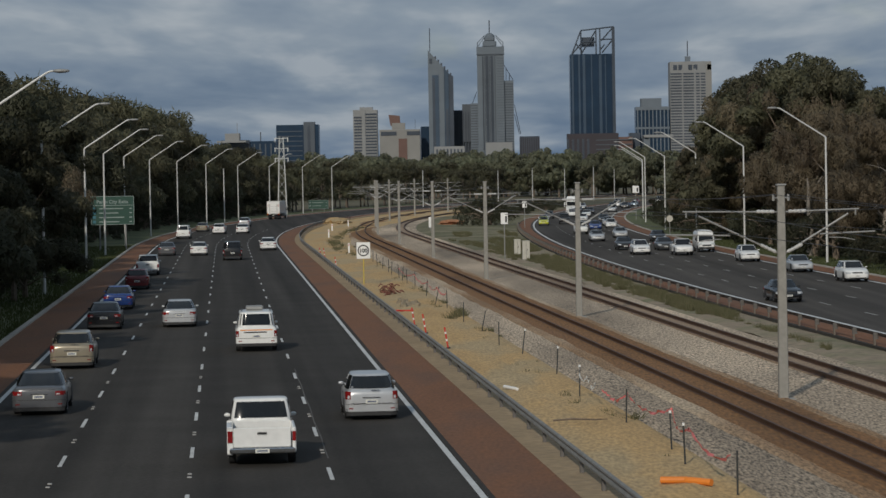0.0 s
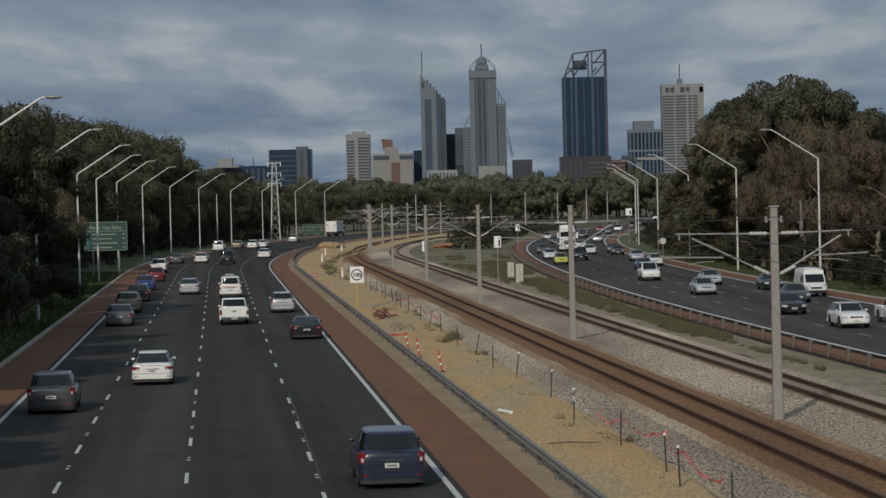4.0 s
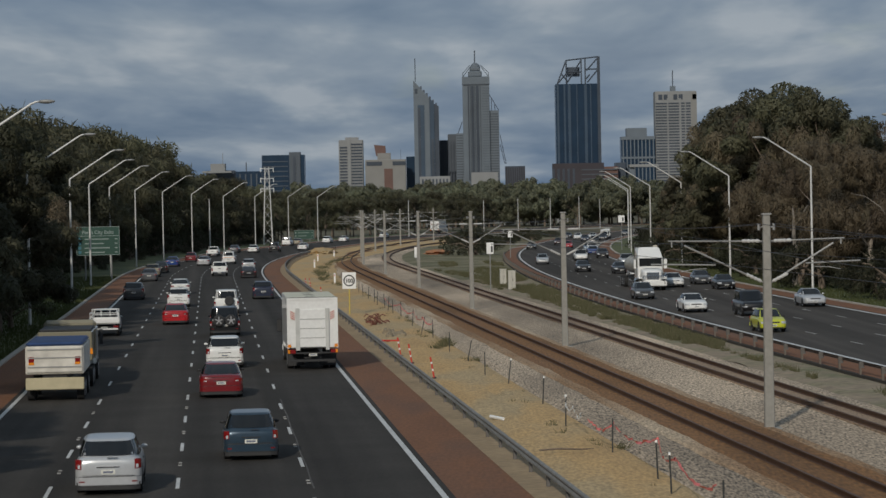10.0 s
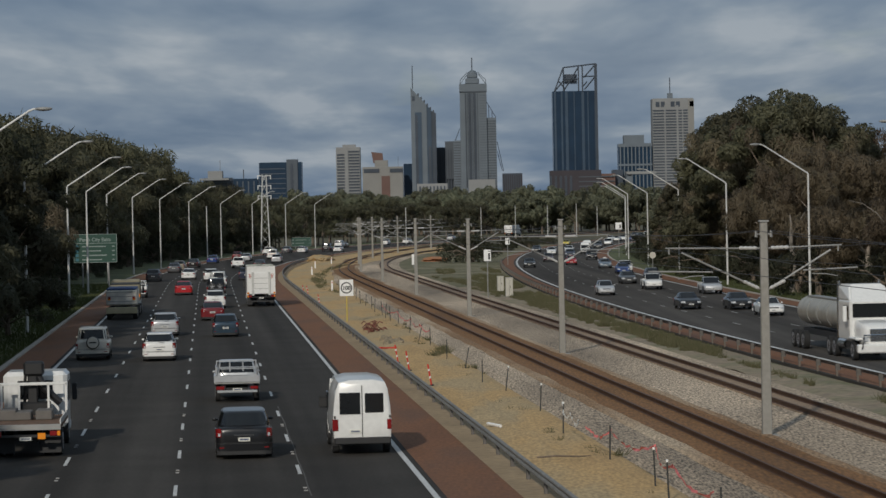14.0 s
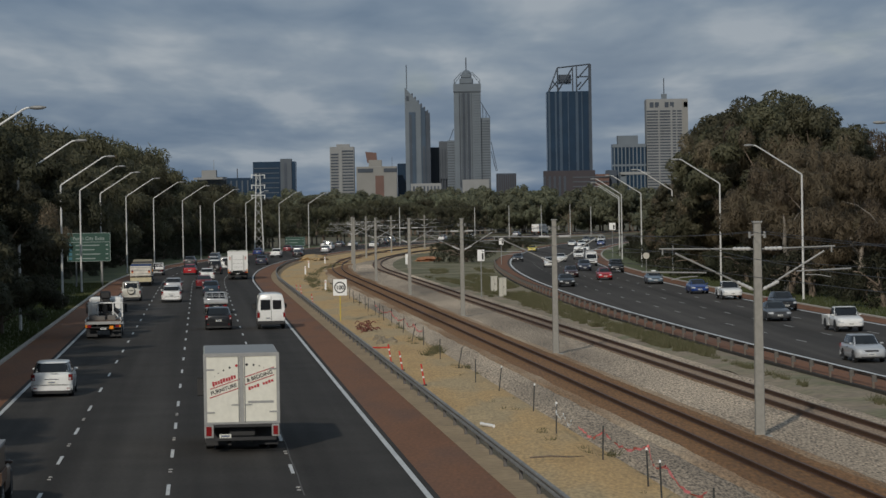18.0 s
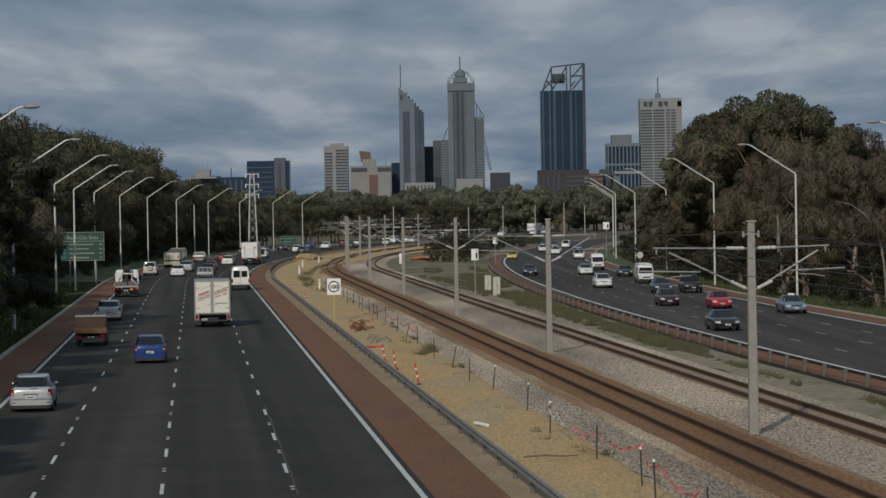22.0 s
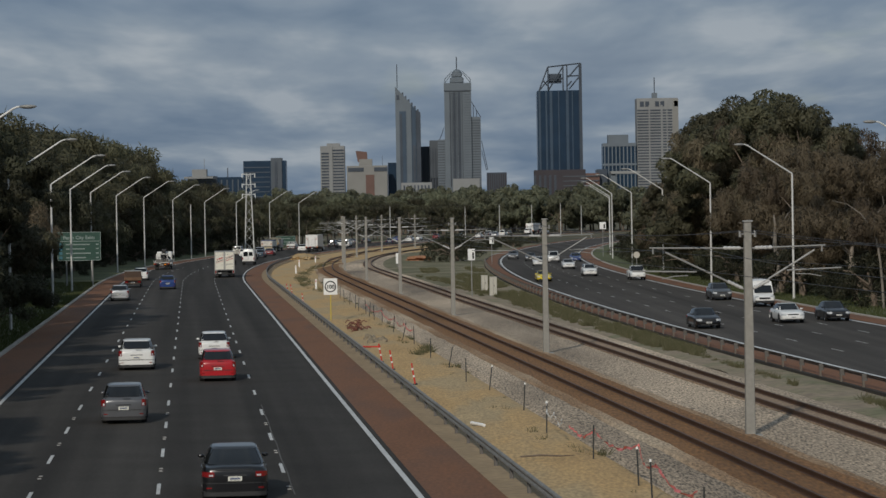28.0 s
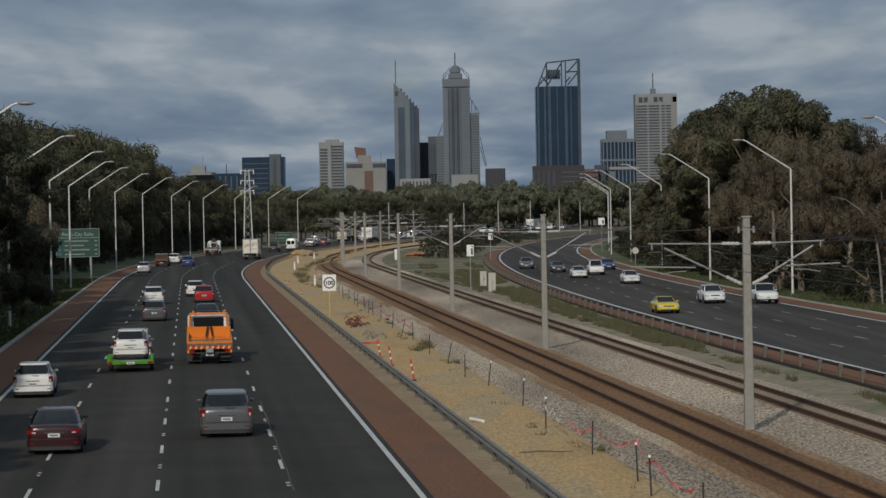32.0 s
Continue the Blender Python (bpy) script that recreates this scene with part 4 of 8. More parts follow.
def paint(name, colour, metal=0.0, rough=0.28):
    return mat("paint_" + name, colour, rough, metal, vary=0.05, grain=6.0, coarse=0.8, coat=0.5)


PAINTS = {
    "white": (0.74, 0.74, 0.72), "silver": (0.52, 0.53, 0.54), "grey": (0.12, 0.123, 0.13), "darkgrey": (0.055, 0.058, 0.062), "black": (0.007, 0.007, 0.008),
    "gold": (0.30, 0.26, 0.19), "blue": (0.010, 0.042, 0.19), "red": (0.40, 0.011, 0.016), "darkred": (0.16, 0.008, 0.012), "maroon": (0.032, 0.005, 0.007),
    "navy": (0.016, 0.022, 0.045), "teal": (0.030, 0.055, 0.082), "lime": (0.50, 0.52, 0.03), "yellow": (0.68, 0.52, 0.01), "beige": (0.54, 0.52, 0.46), "brown": (0.075, 0.047, 0.032),
    "khaki": (0.22, 0.20, 0.14), "orange": (0.66, 0.19, 0.012), "green": (0.06, 0.27, 0.015), "bluegrey": (0.16, 0.21, 0.26), "whiteorange": (0.74, 0.74, 0.72)}
WORDS = {"darkgrey": "dark grey", "darkred": "dark red", "navy": "dark navy blue", "lime": "bright lime-yellow", "whiteorange": "white and orange", "bluegrey": "blue-grey", "teal": "teal blue", "gold": "pale gold"}
GLASS = mat("car_glass", (0.012, 0.014, 0.016), 0.08, vary=0.05, grain=3.0)
RUBBER = mat("tyre_rubber", (0.018, 0.018, 0.018), 0.85, vary=0.15, grain=8.0)
RIM = mat("alloy_rim", (0.42, 0.42, 0.43), 0.4, metal=0.6, vary=0.1)
TRIM = mat("black_plastic", (0.022, 0.022, 0.023), 0.65, vary=0.1)
TAIL = mat("tail_lamp_red", (0.20, 0.008, 0.009), 0.2, vary=0.08, coat=0.6)
HEAD = mat("headlamp_glass", (0.42, 0.44, 0.46), 0.5, vary=0.1)
AMBER = mat("amber_lamp", (0.75, 0.25, 0.02), 0.25, vary=0.08)
PLATE = mat("number_plate", (0.68, 0.67, 0.60), 0.5, vary=0.05)
PLATE_BAR = mat("plate_bar", (0.12, 0.14, 0.2), 0.5)
CHROME = mat("chrome", (0.6, 0.6, 0.6), 0.15, metal=1.0, vary=0.05)
TANK = mat("grey_tank", (0.40, 0.38, 0.33), 0.45, metal=0.3, vary=0.12, grain=1.5, coarse=0.4)
DECK = mat("worn_timber_deck", (0.13, 0.075, 0.045), 0.85, vary=0.25, grain=4.0)
TARP = mat("blue_tarpaulin", (0.02, 0.05, 0.14), 0.7, vary=0.2, grain=3.0)
CREAM = mat("cream_bumper", (0.48, 0.42, 0.27), 0.6, vary=0.1)
YELLOW_TAPE = mat("yellow_reflective", (0.62, 0.45, 0.05), 0.5, vary=0.1)
RED_INK = mat("red_lettering", (0.40, 0.02, 0.03), 0.5)


LIFT_ARM = mat("pale_lift_arm", (0.50, 0.50, 0.48), 0.5, metal=0.1, vary=0.1, grain=3.0)


def smooth(me, angle=35):
    me.polygons.foreach_set("use_smooth", [True] * len(me.polygons))
    me.set_sharp_from_angle(angle=radians(angle))
    return me


def panel(bm, a, b, c, d, u0=0.0, u1=1.0, v0=0.0, v1=1.0, lift=0.012, thick=0.03):
    """A thin slab on the quad a b c d (a-b at the foot), from u0 to u1 along a-b and v0 to v1 upwards, proud of it by lift."""
    a, b, c, d = (Vector(p) for p in (a, b, c, d))
    n = (b - a).cross(d - a).normalized()
    def at(u, v):
        return (a * (1 - u) + b * u) * (1 - v) + (d * (1 - u) + c * u) * v
    ring = [at(u0, v0), at(u1, v0), at(u1, v1), at(u0, v1)]
    top = [bm.verts.new(p + n * lift) for p in ring]
    low = [bm.verts.new(p - n * thick) for p in ring]
    bm.faces.new(top)
    bm.faces.new(low[::-1])
    for i in range(4):
        bm.faces.new((low[i], low[(i + 1) % 4], top[(i + 1) % 4], top[i]))
    return bm


def loft(stations):
    """A body from stations (y, half width, foot, top): rounded cross-sections joined along y."""
    bm = bmesh.new()
    rings = []
    for y, w, z0, z1 in stations:
        h = z1 - z0
        sec = [(0.80, 0.0), (0.97, 0.10), (1.0, 0.34), (1.0, 0.62), (0.965, 0.86), (0.88, 0.98), (0.45, 1.02)]
        pts = [(w * a, z0 + h * b) for a, b in sec]
        pts = pts + [(-x, z) for x, z in pts[::-1]]
        rings.append([bm.verts.new((x, y, z)) for x, z in pts])
    n = len(rings[0])
    for a, b in zip(rings, rings[1:]):
        for j in range(n):
            bm.faces.new((a[j], a[(j + 1) % n], b[(j + 1) % n], b[j]))
    bm.faces.new(rings[0][::-1])
    bm.faces.new(rings[-1])
    bmesh.ops.recalc_face_normals(bm, faces=bm.faces[:])
    return bm


WHEEL = {}


def wheel(parent, x, y, r, width, name="wheel", side=1):
    key = (round(r, 2), round(width, 2), side)
    if key not in WHEEL:
        bm = bmesh.new()
        tube(bm, [(-width / 2, 0, 0), (-width / 2 + 0.03, 0, 0), (width / 2 - 0.03, 0, 0), (width / 2, 0, 0)], [r * 0.93, r, r, r * 0.93], 18)
        tyre = smooth(mesh_of("tyre", bm, RUBBER))
        bm = bmesh.new()
        s = side
        tube(bm, [(s * (width / 2 - 0.02), 0, 0), (s * (width / 2 + 0.008), 0, 0), (s * (width / 2 - 0.012), 0, 0)], [r * 0.66, r * 0.62, r * 0.16], 14)
        WHEEL[key] = (tyre, smooth(mesh_of("rim", bm, RIM)))
    tyre, rim = WHEEL[key]
    w = part(name, tyre, RUBBER, parent, at=pose(x, y, r))
    part("rim", rim, RIM, w)


def slab_part(name, quad, uv, material, parent, lift=0.012, label="", thick=0.03):
    return part(name, panel(bmesh.new(), *quad, *uv, lift=lift, thick=thick), material, parent, label)


def curved(fn, u0, u1, v0, v1, nu, nv, centre, lift=0.01, thick=0.03):
    """A thin curved plate over the surface fn(u, v), proud of it by lift, facing away from centre."""
    bm = bmesh.new()
    e = 1e-3
    centre = Vector(centre)
    out, low = [], []
    for i in range(nu + 1):
        ro, rl = [], []
        for j in range(nv + 1):
            u, v = u0 + (u1 - u0) * i / nu, v0 + (v1 - v0) * j / nv
            p = Vector(fn(u, v))
            n = (Vector(fn(u + e, v)) - Vector(fn(u - e, v))).cross(Vector(fn(u, v + e)) - Vector(fn(u, v - e))).normalized()
            if n.dot(p - centre) < 0:
                n = -n
            ro.append(bm.verts.new(p + n * lift))
            rl.append(bm.verts.new(p - n * thick))
        out.append(ro)
        low.append(rl)
    for g in (out, low):
        for i in range(nu):
            for j in range(nv):
                bm.faces.new((g[i][j], g[i + 1][j], g[i + 1][j + 1], g[i][j + 1]))
    for i in range(nu):
        bm.faces.new((out[i][0], out[i + 1][0], low[i + 1][0], low[i][0]))
        bm.faces.new((out[i][nv], out[i + 1][nv], low[i + 1][nv], low[i][nv]))
    for j in range(nv):
        bm.faces.new((out[0][j], out[0][j + 1], low[0][j + 1], low[0][j]))
        bm.faces.new((out[nu][j], out[nu][j + 1], low[nu][j + 1], low[nu][j]))
    bmesh.ops.recalc_face_normals(bm, faces=bm.faces[:])
    return bm


def along(pairs, f):
    """Value at f between (place, value) pairs."""
    f = abs(f)
    for (a, p), (b, q) in zip(pairs, pairs[1:]):
        if f <= b:
            return p + (q - p) * (f - a) / (b - a)
    return pairs[-1][1]


# length, width, height, belt, wheel radius, cabin foot rear, roof rear, roof front, cabin foot front, body stations (y, width, foot, top)
STYLE = {
    "sedan": (4.75, 1.80, 1.40, 0.96, 0.325, -0.40, -0.215, 0.07, 0.235),
    "coupe": (4.5, 1.78, 1.27, 0.88, 0.32, -0.42, -0.18, 0.04, 0.20),
    "hatch": (4.15, 1.71, 1.45, 0.97, 0.31, -0.482, -0.355, 0.08, 0.27),
    "wagon": (4.65, 1.84, 1.52, 1.04, 0.35, -0.487, -0.375, 0.09, 0.265),
    "fourwd": (4.85, 1.88, 1.80, 1.14, 0.39, -0.492, -0.462, 0.10, 0.215),
    "ute": (5.2, 1.86, 1.66, 1.08, 0.38, -0.085, -0.045, 0.115, 0.245)}
STYLE["fourwds"] = STYLE["fourwd"]
STYLE["tray"] = STYLE["canopy"] = STYLE["ute"]


def car(style, colour):
    L, W, H, belt, r, cb, rb, rf, cf = STYLE[style]
    pnt = paint(colour, PAINTS[colour], metal=0.35 if colour in ("silver", "grey", "gold", "bluegrey", "teal") else 0.0)
    word = WORDS.get(colour, colour)
    kind = {"sedan": "sedan car", "coupe": "low two-door sports car", "hatch": "small hatchback car", "wagon": "sport utility wagon", "fourwd": "boxy four-wheel drive wagon",
            "fourwds": "four-wheel drive wagon with a rear spare wheel", "ute": "utility pickup with an open tub", "tray": "flat-tray utility with a headboard frame", "canopy": "tray utility with a covered timber load"}[style]
    nm = {"sedan": "sedan", "coupe": "sports_car", "hatch": "hatchback", "wagon": "suv", "fourwd": "four_wheel_drive", "fourwds": "four_wheel_drive"}.get(style, "utility_truck")
    th = thing(nm, word + " " + kind + (" on the freeway" if len(kind) < 35 else ""), "car" if nm != "utility_truck" else "ute", group="freeway traffic")
    w = W / 2
    low = 0.24 if belt < 1.05 else 0.34
    nose = [(0.37, 0.985, low - 0.02, belt * 0.91), (0.44, 0.955, low, belt * 0.83), (0.472, 0.90, low + 0.02, belt * 0.76), (0.49, 0.82, low + 0.05, belt * 0.69), (0.5, 0.68, low + 0.10, belt * 0.60)]
    if style in ("sedan", "coupe"):
        st = [(-0.5, 0.62, low + 0.16, belt * 0.84), (-0.497, 0.78, low + 0.08, belt * 0.91), (-0.489, 0.88, low + 0.03, belt * 0.965), (-0.472, 0.95, low, belt * 0.99), (-0.44, 0.985, low - 0.01, belt), (-0.30, 1, low - 0.03, belt), (0.0, 1, low - 0.03, belt), (0.22, 1, low - 0.03, belt * 0.985)] + nose
    elif style in ("hatch", "wagon"):
        st = [(-0.5, 0.66, low + 0.12, belt * 0.84), (-0.497, 0.80, low + 0.06, belt * 0.91), (-0.49, 0.89, low + 0.02, belt * 0.96), (-0.475, 0.955, low, belt), (-0.45, 0.985, low, belt), (-0.3, 1, low - 0.02, belt), (0.0, 1, low - 0.02, belt), (0.24, 1, low - 0.02, belt)] + nose
    elif style in ("fourwd", "fourwds"):
        st = [(-0.5, 0.84, low + 0.08, belt * 0.92), (-0.496, 0.91, low + 0.03, belt * 0.97), (-0.485, 0.965, low, belt), (-0.46, 0.99, low, belt), (0.0, 1, low, belt), (0.2, 1, low, belt), (0.24, 0.99, low, belt * 0.985), (0.42, 0.975, low, belt * 0.935), (0.47, 0.95, low + 0.01, belt * 0.89), (0.49, 0.90, low + 0.04, belt * 0.83), (0.5, 0.80, low + 0.08, belt * 0.76)]
    else:
        st = [(-0.09 if style == "ute" else -0.075, 0.97, low, belt), (0.0, 1, low, belt), (0.2, 1, low, belt), (0.26, 0.99, low, belt * 0.985), (0.41, 0.975, low, belt * 0.915), (0.465, 0.94, low + 0.01, belt * 0.85), (0.489, 0.87, low + 0.04, belt * 0.78), (0.5, 0.76, low + 0.08, belt * 0.70)]
    tail = [(0.0, st[0][0] * L)] + [(q[1], q[0] * L) for q in st if q[0] < -0.4]
    face = [(0.0, 0.5 * L)] + [(q[1], q[0] * L) for q in st[::-1] if q[0] > 0.36]
    part("body", smooth(mesh_of("body", loft([(y * L, a * w, z0, z1) for y, a, z0, z1 in st]), pnt), 40), pnt, th)
    # cabin shell and its windows
    wb, wt = w * 0.93, w * (0.68 if style in ("sedan", "coupe") else 0.72 if style == "hatch" else 0.74 if style == "wagon" else 0.80)
    zb, zt = belt * 0.955, H
    sq = 6.5 if style in ("fourwd", "fourwds", "ute", "tray", "canopy") else 4.2
    def ring(v):
        """Half width, rear, front and height of the cabin at the share v of its height."""
        half = wb + (wt - wb) * v ** 1.35
        back = (cb + (rb - cb) * v ** 1.2) * L
        fore = (cf + (rf - cf) * v ** 1.08) * L
        return half, (back + fore) / 2, (fore - back) / 2, zb + (zt - zb) * v
    bm = bmesh.new()
    rings = []
    for v, k, z in ((0.0, 1, 0), (0.25, 1, 0), (0.5, 1, 0), (0.75, 1, 0), (0.9, 1, 0), (0.95, 0.985, 0.955), (0.97, 0.95, 0.985), (0.98, 0.86, 1.0), (0.98, 0.6, 1.012), (0.98, 0.2, 1.016)):
        half, yc, h, zz = ring(v)
        zz = zb + (zt - zb) * z if z else zz
        rings.append([bm.verts.new((half * k * math.copysign(abs(math.cos(q)) ** (2 / sq), math.cos(q)), yc + h * k * math.copysign(abs(math.sin(q)) ** (2 / sq), math.sin(q)), zz)) for q in [2 * math.pi * (j + 0.5) / 40 for j in range(40)]])
    for p, q in zip(rings, rings[1:]):
        for j in range(40):
            bm.faces.new((p[j], p[(j + 1) % 40], q[(j + 1) % 40], q[j]))
    bm.faces.new(rings[-1])
    bmesh.ops.recalc_face_normals(bm, faces=bm.faces[:])
    part("cabin", smooth(mesh_of("cabin", bm, pnt), 50), pnt, th)
    def end_face(sign):
        def at(u, v):
            half, yc, h, z = ring(v)
            return half * u, yc + sign * h * max(0.0, 1 - abs(u) ** sq) ** (1 / sq), z
        return at
    def side_face(sign):
        def at(u, v):
            half, yc, h, z = ring(v)
            return sign * half * max(0.0, 1 - abs(u) ** sq) ** (1 / sq), yc + h * u, z
        return at
    mid = (0, (cb + cf) / 2 * L, zb)
    part("rear_window", smooth(mesh_of("rear_window", curved(end_face(-1), -0.86, 0.86, 0.10 if style in ("sedan", "coupe") else 0.16, 0.86, 10, 4, mid), GLASS)), GLASS, th)
    part("windscreen", smooth(mesh_of("windscreen", curved(end_face(1), -0.92, 0.92, 0.05, 0.93, 10, 4, mid), GLASS)), GLASS, th)
    for sgn in (-1, 1):
        for p, q in (((-0.80, -0.06), (0.0, 0.82)) if style not in ("ute", "tray", "canopy", "coupe") else ((-0.78, 0.80),)):
            part("side_window", smooth(mesh_of("side_window", curved(side_face(sgn), p, q, 0.10, 0.90, 5, 3, mid), GLASS)), GLASS, th)
    # wheels and arches
    yr, yf = (-0.30 * L if style in ("ute", "tray", "canopy") else -0.285 * L), 0.305 * L
    for s in (-1, 1):
        for y in (yr, yf):
            wheel(th, s * (w - 0.115), y, r, 0.21, side=s)
            if style not in ("tray", "canopy") or y > 0:
                bm = bmesh.new()
                tube(bm, [(s * (w - 0.2), y, r + 0.03), (s * (w + 0.004), y, r + 0.03)], r * 1.16, 18)
                bmesh.ops.bisect_plane(bm, geom=bm.verts[:] + bm.edges[:] + bm.faces[:], plane_co=(0, 0, r * 0.62), plane_no=(0, 0, -1), clear_outer=True)
                part("wheel_arch", bm, TRIM, th)
    yb, yh = -0.497 * L, 0.494 * L
    if style not in ("ute", "tray", "canopy"):
        heart = (0, 0, belt * 0.6)
        def rear(push=0.0):
            return lambda u, v: (u * w, along(tail, u) - push, v)
        def wrap(name, u0, u1, z0, z1, material, parent, push=0.0, lift=0.012, thick=0.03, nu=5, label=""):
            return part(name, smooth(mesh_of(name, curved(rear(push), u0, u1, z0, z1, nu, 2, heart, lift, thick), material)), material, parent, label)
        high = style in ("wagon", "fourwd", "fourwds", "hatch")
        for s in (-1, 1):
            if style in ("fourwd", "fourwds"):
                u0, u1, z0, z1 = 0.84, 0.975, belt * 0.60, belt * 0.84
            elif high:
                u0, u1, z0, z1 = 0.79, 0.975, belt * 0.70, belt * 0.96
            else:
                u0, u1, z0, z1 = 0.62, 0.975, belt * 0.71, belt * 0.855
            lamp = wrap("tail_light", s * u0, s * u1, z0, z1, TAIL, th, label="red tail light")
            wrap("reverse_lens", s * (u0 + 0.03), s * (u0 + (0.10 if high else 0.16)), z0 + 0.02, z0 + (z1 - z0) * 0.45, HEAD, lamp, lift=0.016, label="clear reversing lens")
        bumper = wrap("rear_bumper", -0.965, 0.965, low + 0.05, low + 0.27, pnt, th, push=0.035, thick=0.1, nu=16)
        wrap("rear_valance", -0.94, 0.94, low - 0.08, low + (0.07 if not high else 0.13), TRIM, th, push=0.02, thick=0.1, nu=14)
        wrap("bumper_shadow_gap", -0.95, 0.95, low + 0.27, low + 0.285, TRIM, bumper, push=0.004, thick=0.02, nu=16)
        for s in (-1, 1):
            wrap("reflector", s * 0.70, s * 0.86, low + 0.13, low + 0.165, TAIL, bumper, push=0.04)
        if style in ("hatch", "wagon"):
            wrap("rear_wiper", -0.02, 0.30, belt * 0.985, belt * 1.0, TRIM, th, push=0.03, nu=3)
            wrap("tailgate_seam", -0.78, 0.78, low + 0.30, low + 0.312, TRIM, th, lift=0.014, nu=10)
        if style == "sedan":
            wrap("boot_seam", -0.6, 0.6, belt * 0.90, belt * 0.908, TRIM, th, lift=0.014, nu=8)
        if style in ("sedan", "hatch", "wagon"):
            wrap("garnish", -0.34, 0.34, belt * 0.735, belt * 0.765, CHROME if style != "hatch" else TRIM, th, lift=0.02, nu=6)
        pz = belt * 0.62 if style != "sedan" else belt * 0.66
        pl = part("number_plate", boxed(-0.19, 0.19, yb - 0.035, yb, pz - 0.06, pz + 0.06), PLATE, th)
        part("plate_bar", boxed(-0.14, 0.14, yb - 0.039, yb - 0.034, pz - 0.028, pz + 0.028), PLATE_BAR, pl)
    if style == "fourwds":
        for x in ((-0.36, 0.38) if colour == "black" else (0.04,) if colour == "beige" else (0.22,)):
            bm = bmesh.new()
            tube(bm, [(x, yb - 0.26, 1.0), (x, yb - 0.22, 1.0), (x, yb - 0.06, 1.0), (x, yb - 0.02, 1.0)], [0.30, 0.36, 0.36, 0.33], 18)
            sp = part("spare_wheel", bm, TRIM, th)
            if colour != "white":
                if colour == "black":
                    for q in range(5):
                        part("spoke", boxed(-0.035, 0.035, -0.012, 0.012, 0.05, 0.25, bevel=0.008), RIM, sp, at=pose(x, yb - 0.262, 1.0, 0, 72 * q, 0))
                    part("hub", tube(bmesh.new(), [(x, yb - 0.255, 1.0), (x, yb - 0.285, 1.0)], 0.075, 10), RIM, sp)
                else:
                    part("spare_cover", tube(bmesh.new(), [(x, yb - 0.255, 1.0), (x, yb - 0.28, 1.0)], [0.315, 0.29], 18), pnt, sp)
                    part("cover_bar", boxed(x - 0.2, x + 0.2, yb - 0.285, yb - 0.275, 0.97, 1.04), RUBBER, sp)
    if style in ("fourwd", "fourwds"):
        for s in (-1, 1):
            part("roof_rail", tube(bmesh.new(), [(s * wt * 0.85, rb * L * 0.9, zt + 0.05), (s * wt * 0.85, rf * L * 0.8, zt + 0.05)], 0.022, 6), TRIM, th)
    # front end
    def fore(u, v):
        return u * w, along(face, u) - max(0.0, v - belt * 0.6) * 0.35, v
    for s in (-1, 1):
        lamp = part("headlight", smooth(mesh_of("headlight", curved(fore, s * 0.56, s * 0.93, belt * 0.585, belt * 0.73, 5, 2, (0, 0, belt * 0.6), 0.016, 0.05), HEAD)), HEAD, th, "clear glass headlight")
        bm = bmesh.new()
        bmesh.ops.create_uvsphere(bm, u_segments=10, v_segments=8, radius=1.0)
        for q in bm.verts:
            q.co = Vector((s * (w + 0.0) + q.co.x * 0.10, cf * L * 0.72 + q.co.y * 0.045, belt + 0.04 + q.co.z * 0.055))
        part("wing_mirror", smooth(mesh_of("wing_mirror", bm, TRIM if colour in ("lime", "red", "maroon", "darkred", "teal") else pnt), 60), pnt, th)
        bm = bmesh.new()
        box(bm, s * (w - 0.03), s * (w + 0.006), -0.07 * L, 0.005 * L, belt * 0.80, belt * 0.83)
        part("door_handle", bm, TRIM if colour in ("white", "silver") else pnt, th)
    part("grille", boxed(-w * 0.44, w * 0.44, yh - 0.08, yh + 0.018, belt * 0.56, belt * 0.715, bevel=0.012), TRIM, th)
    part("lower_intake", boxed(-w * 0.66, w * 0.66, yh - 0.12, yh + 0.022, low + 0.02, low + 0.20, bevel=0.012), TRIM, th)
    pl = part("number_plate", boxed(-0.19, 0.19, yh + 0.016, yh + 0.036, low + 0.16, low + 0.27), PLATE, th)
    part("plate_bar", boxed(-0.14, 0.14, yh + 0.034, yh + 0.040, low + 0.19, low + 0.24), PLATE_BAR, pl)
    part("badge", boxed(-0.07, 0.07, yh - 0.02, yh + 0.026, belt * 0.62, belt * 0.67), CHROME, th)
    if style == "ute":
        y0, y1 = -0.5 * L, -0.092 * L
        tubz = belt * 0.97
        for s in (-1, 1):
            bm = bmesh.new()
            box(bm, s * (w - 0.11), s * (w - 0.01), y0, y1, low + 0.02, tubz, bevel=0.03)
            part("tub_side", bm, pnt, th)
            part("tail_light", boxed(s * (w - 0.11), s * w * 0.985, y0 - 0.012, y0 + 0.1, belt * 0.62, belt * 0.88, bevel=0.02), TAIL, th, "red tail light")
        part("tailgate", boxed(-w + 0.15, w - 0.15, y0 - 0.005, y0 + 0.07, low + 0.18, tubz, bevel=0.02), pnt, th)
        part("tailgate_handle", boxed(-0.13, 0.13, y0 - 0.02, y0, belt * 0.80, belt * 0.86), TRIM, th)
        part("tub_floor", boxed(-w + 0.1, w - 0.1, y0 + 0.05, y1, low + 0.1, low + 0.34), TRIM, th)
        part("tub_front", boxed(-w + 0.1, w - 0.1, y1 - 0.05, y1, low + 0.1, tubz), pnt, th)
        part("rear_bumper", boxed(-w * 0.95, w * 0.95, y0 - 0.12, y0 + 0.06, low + 0.02, low + 0.17, bevel=0.03), CHROME if colour == "white" else TRIM, th)
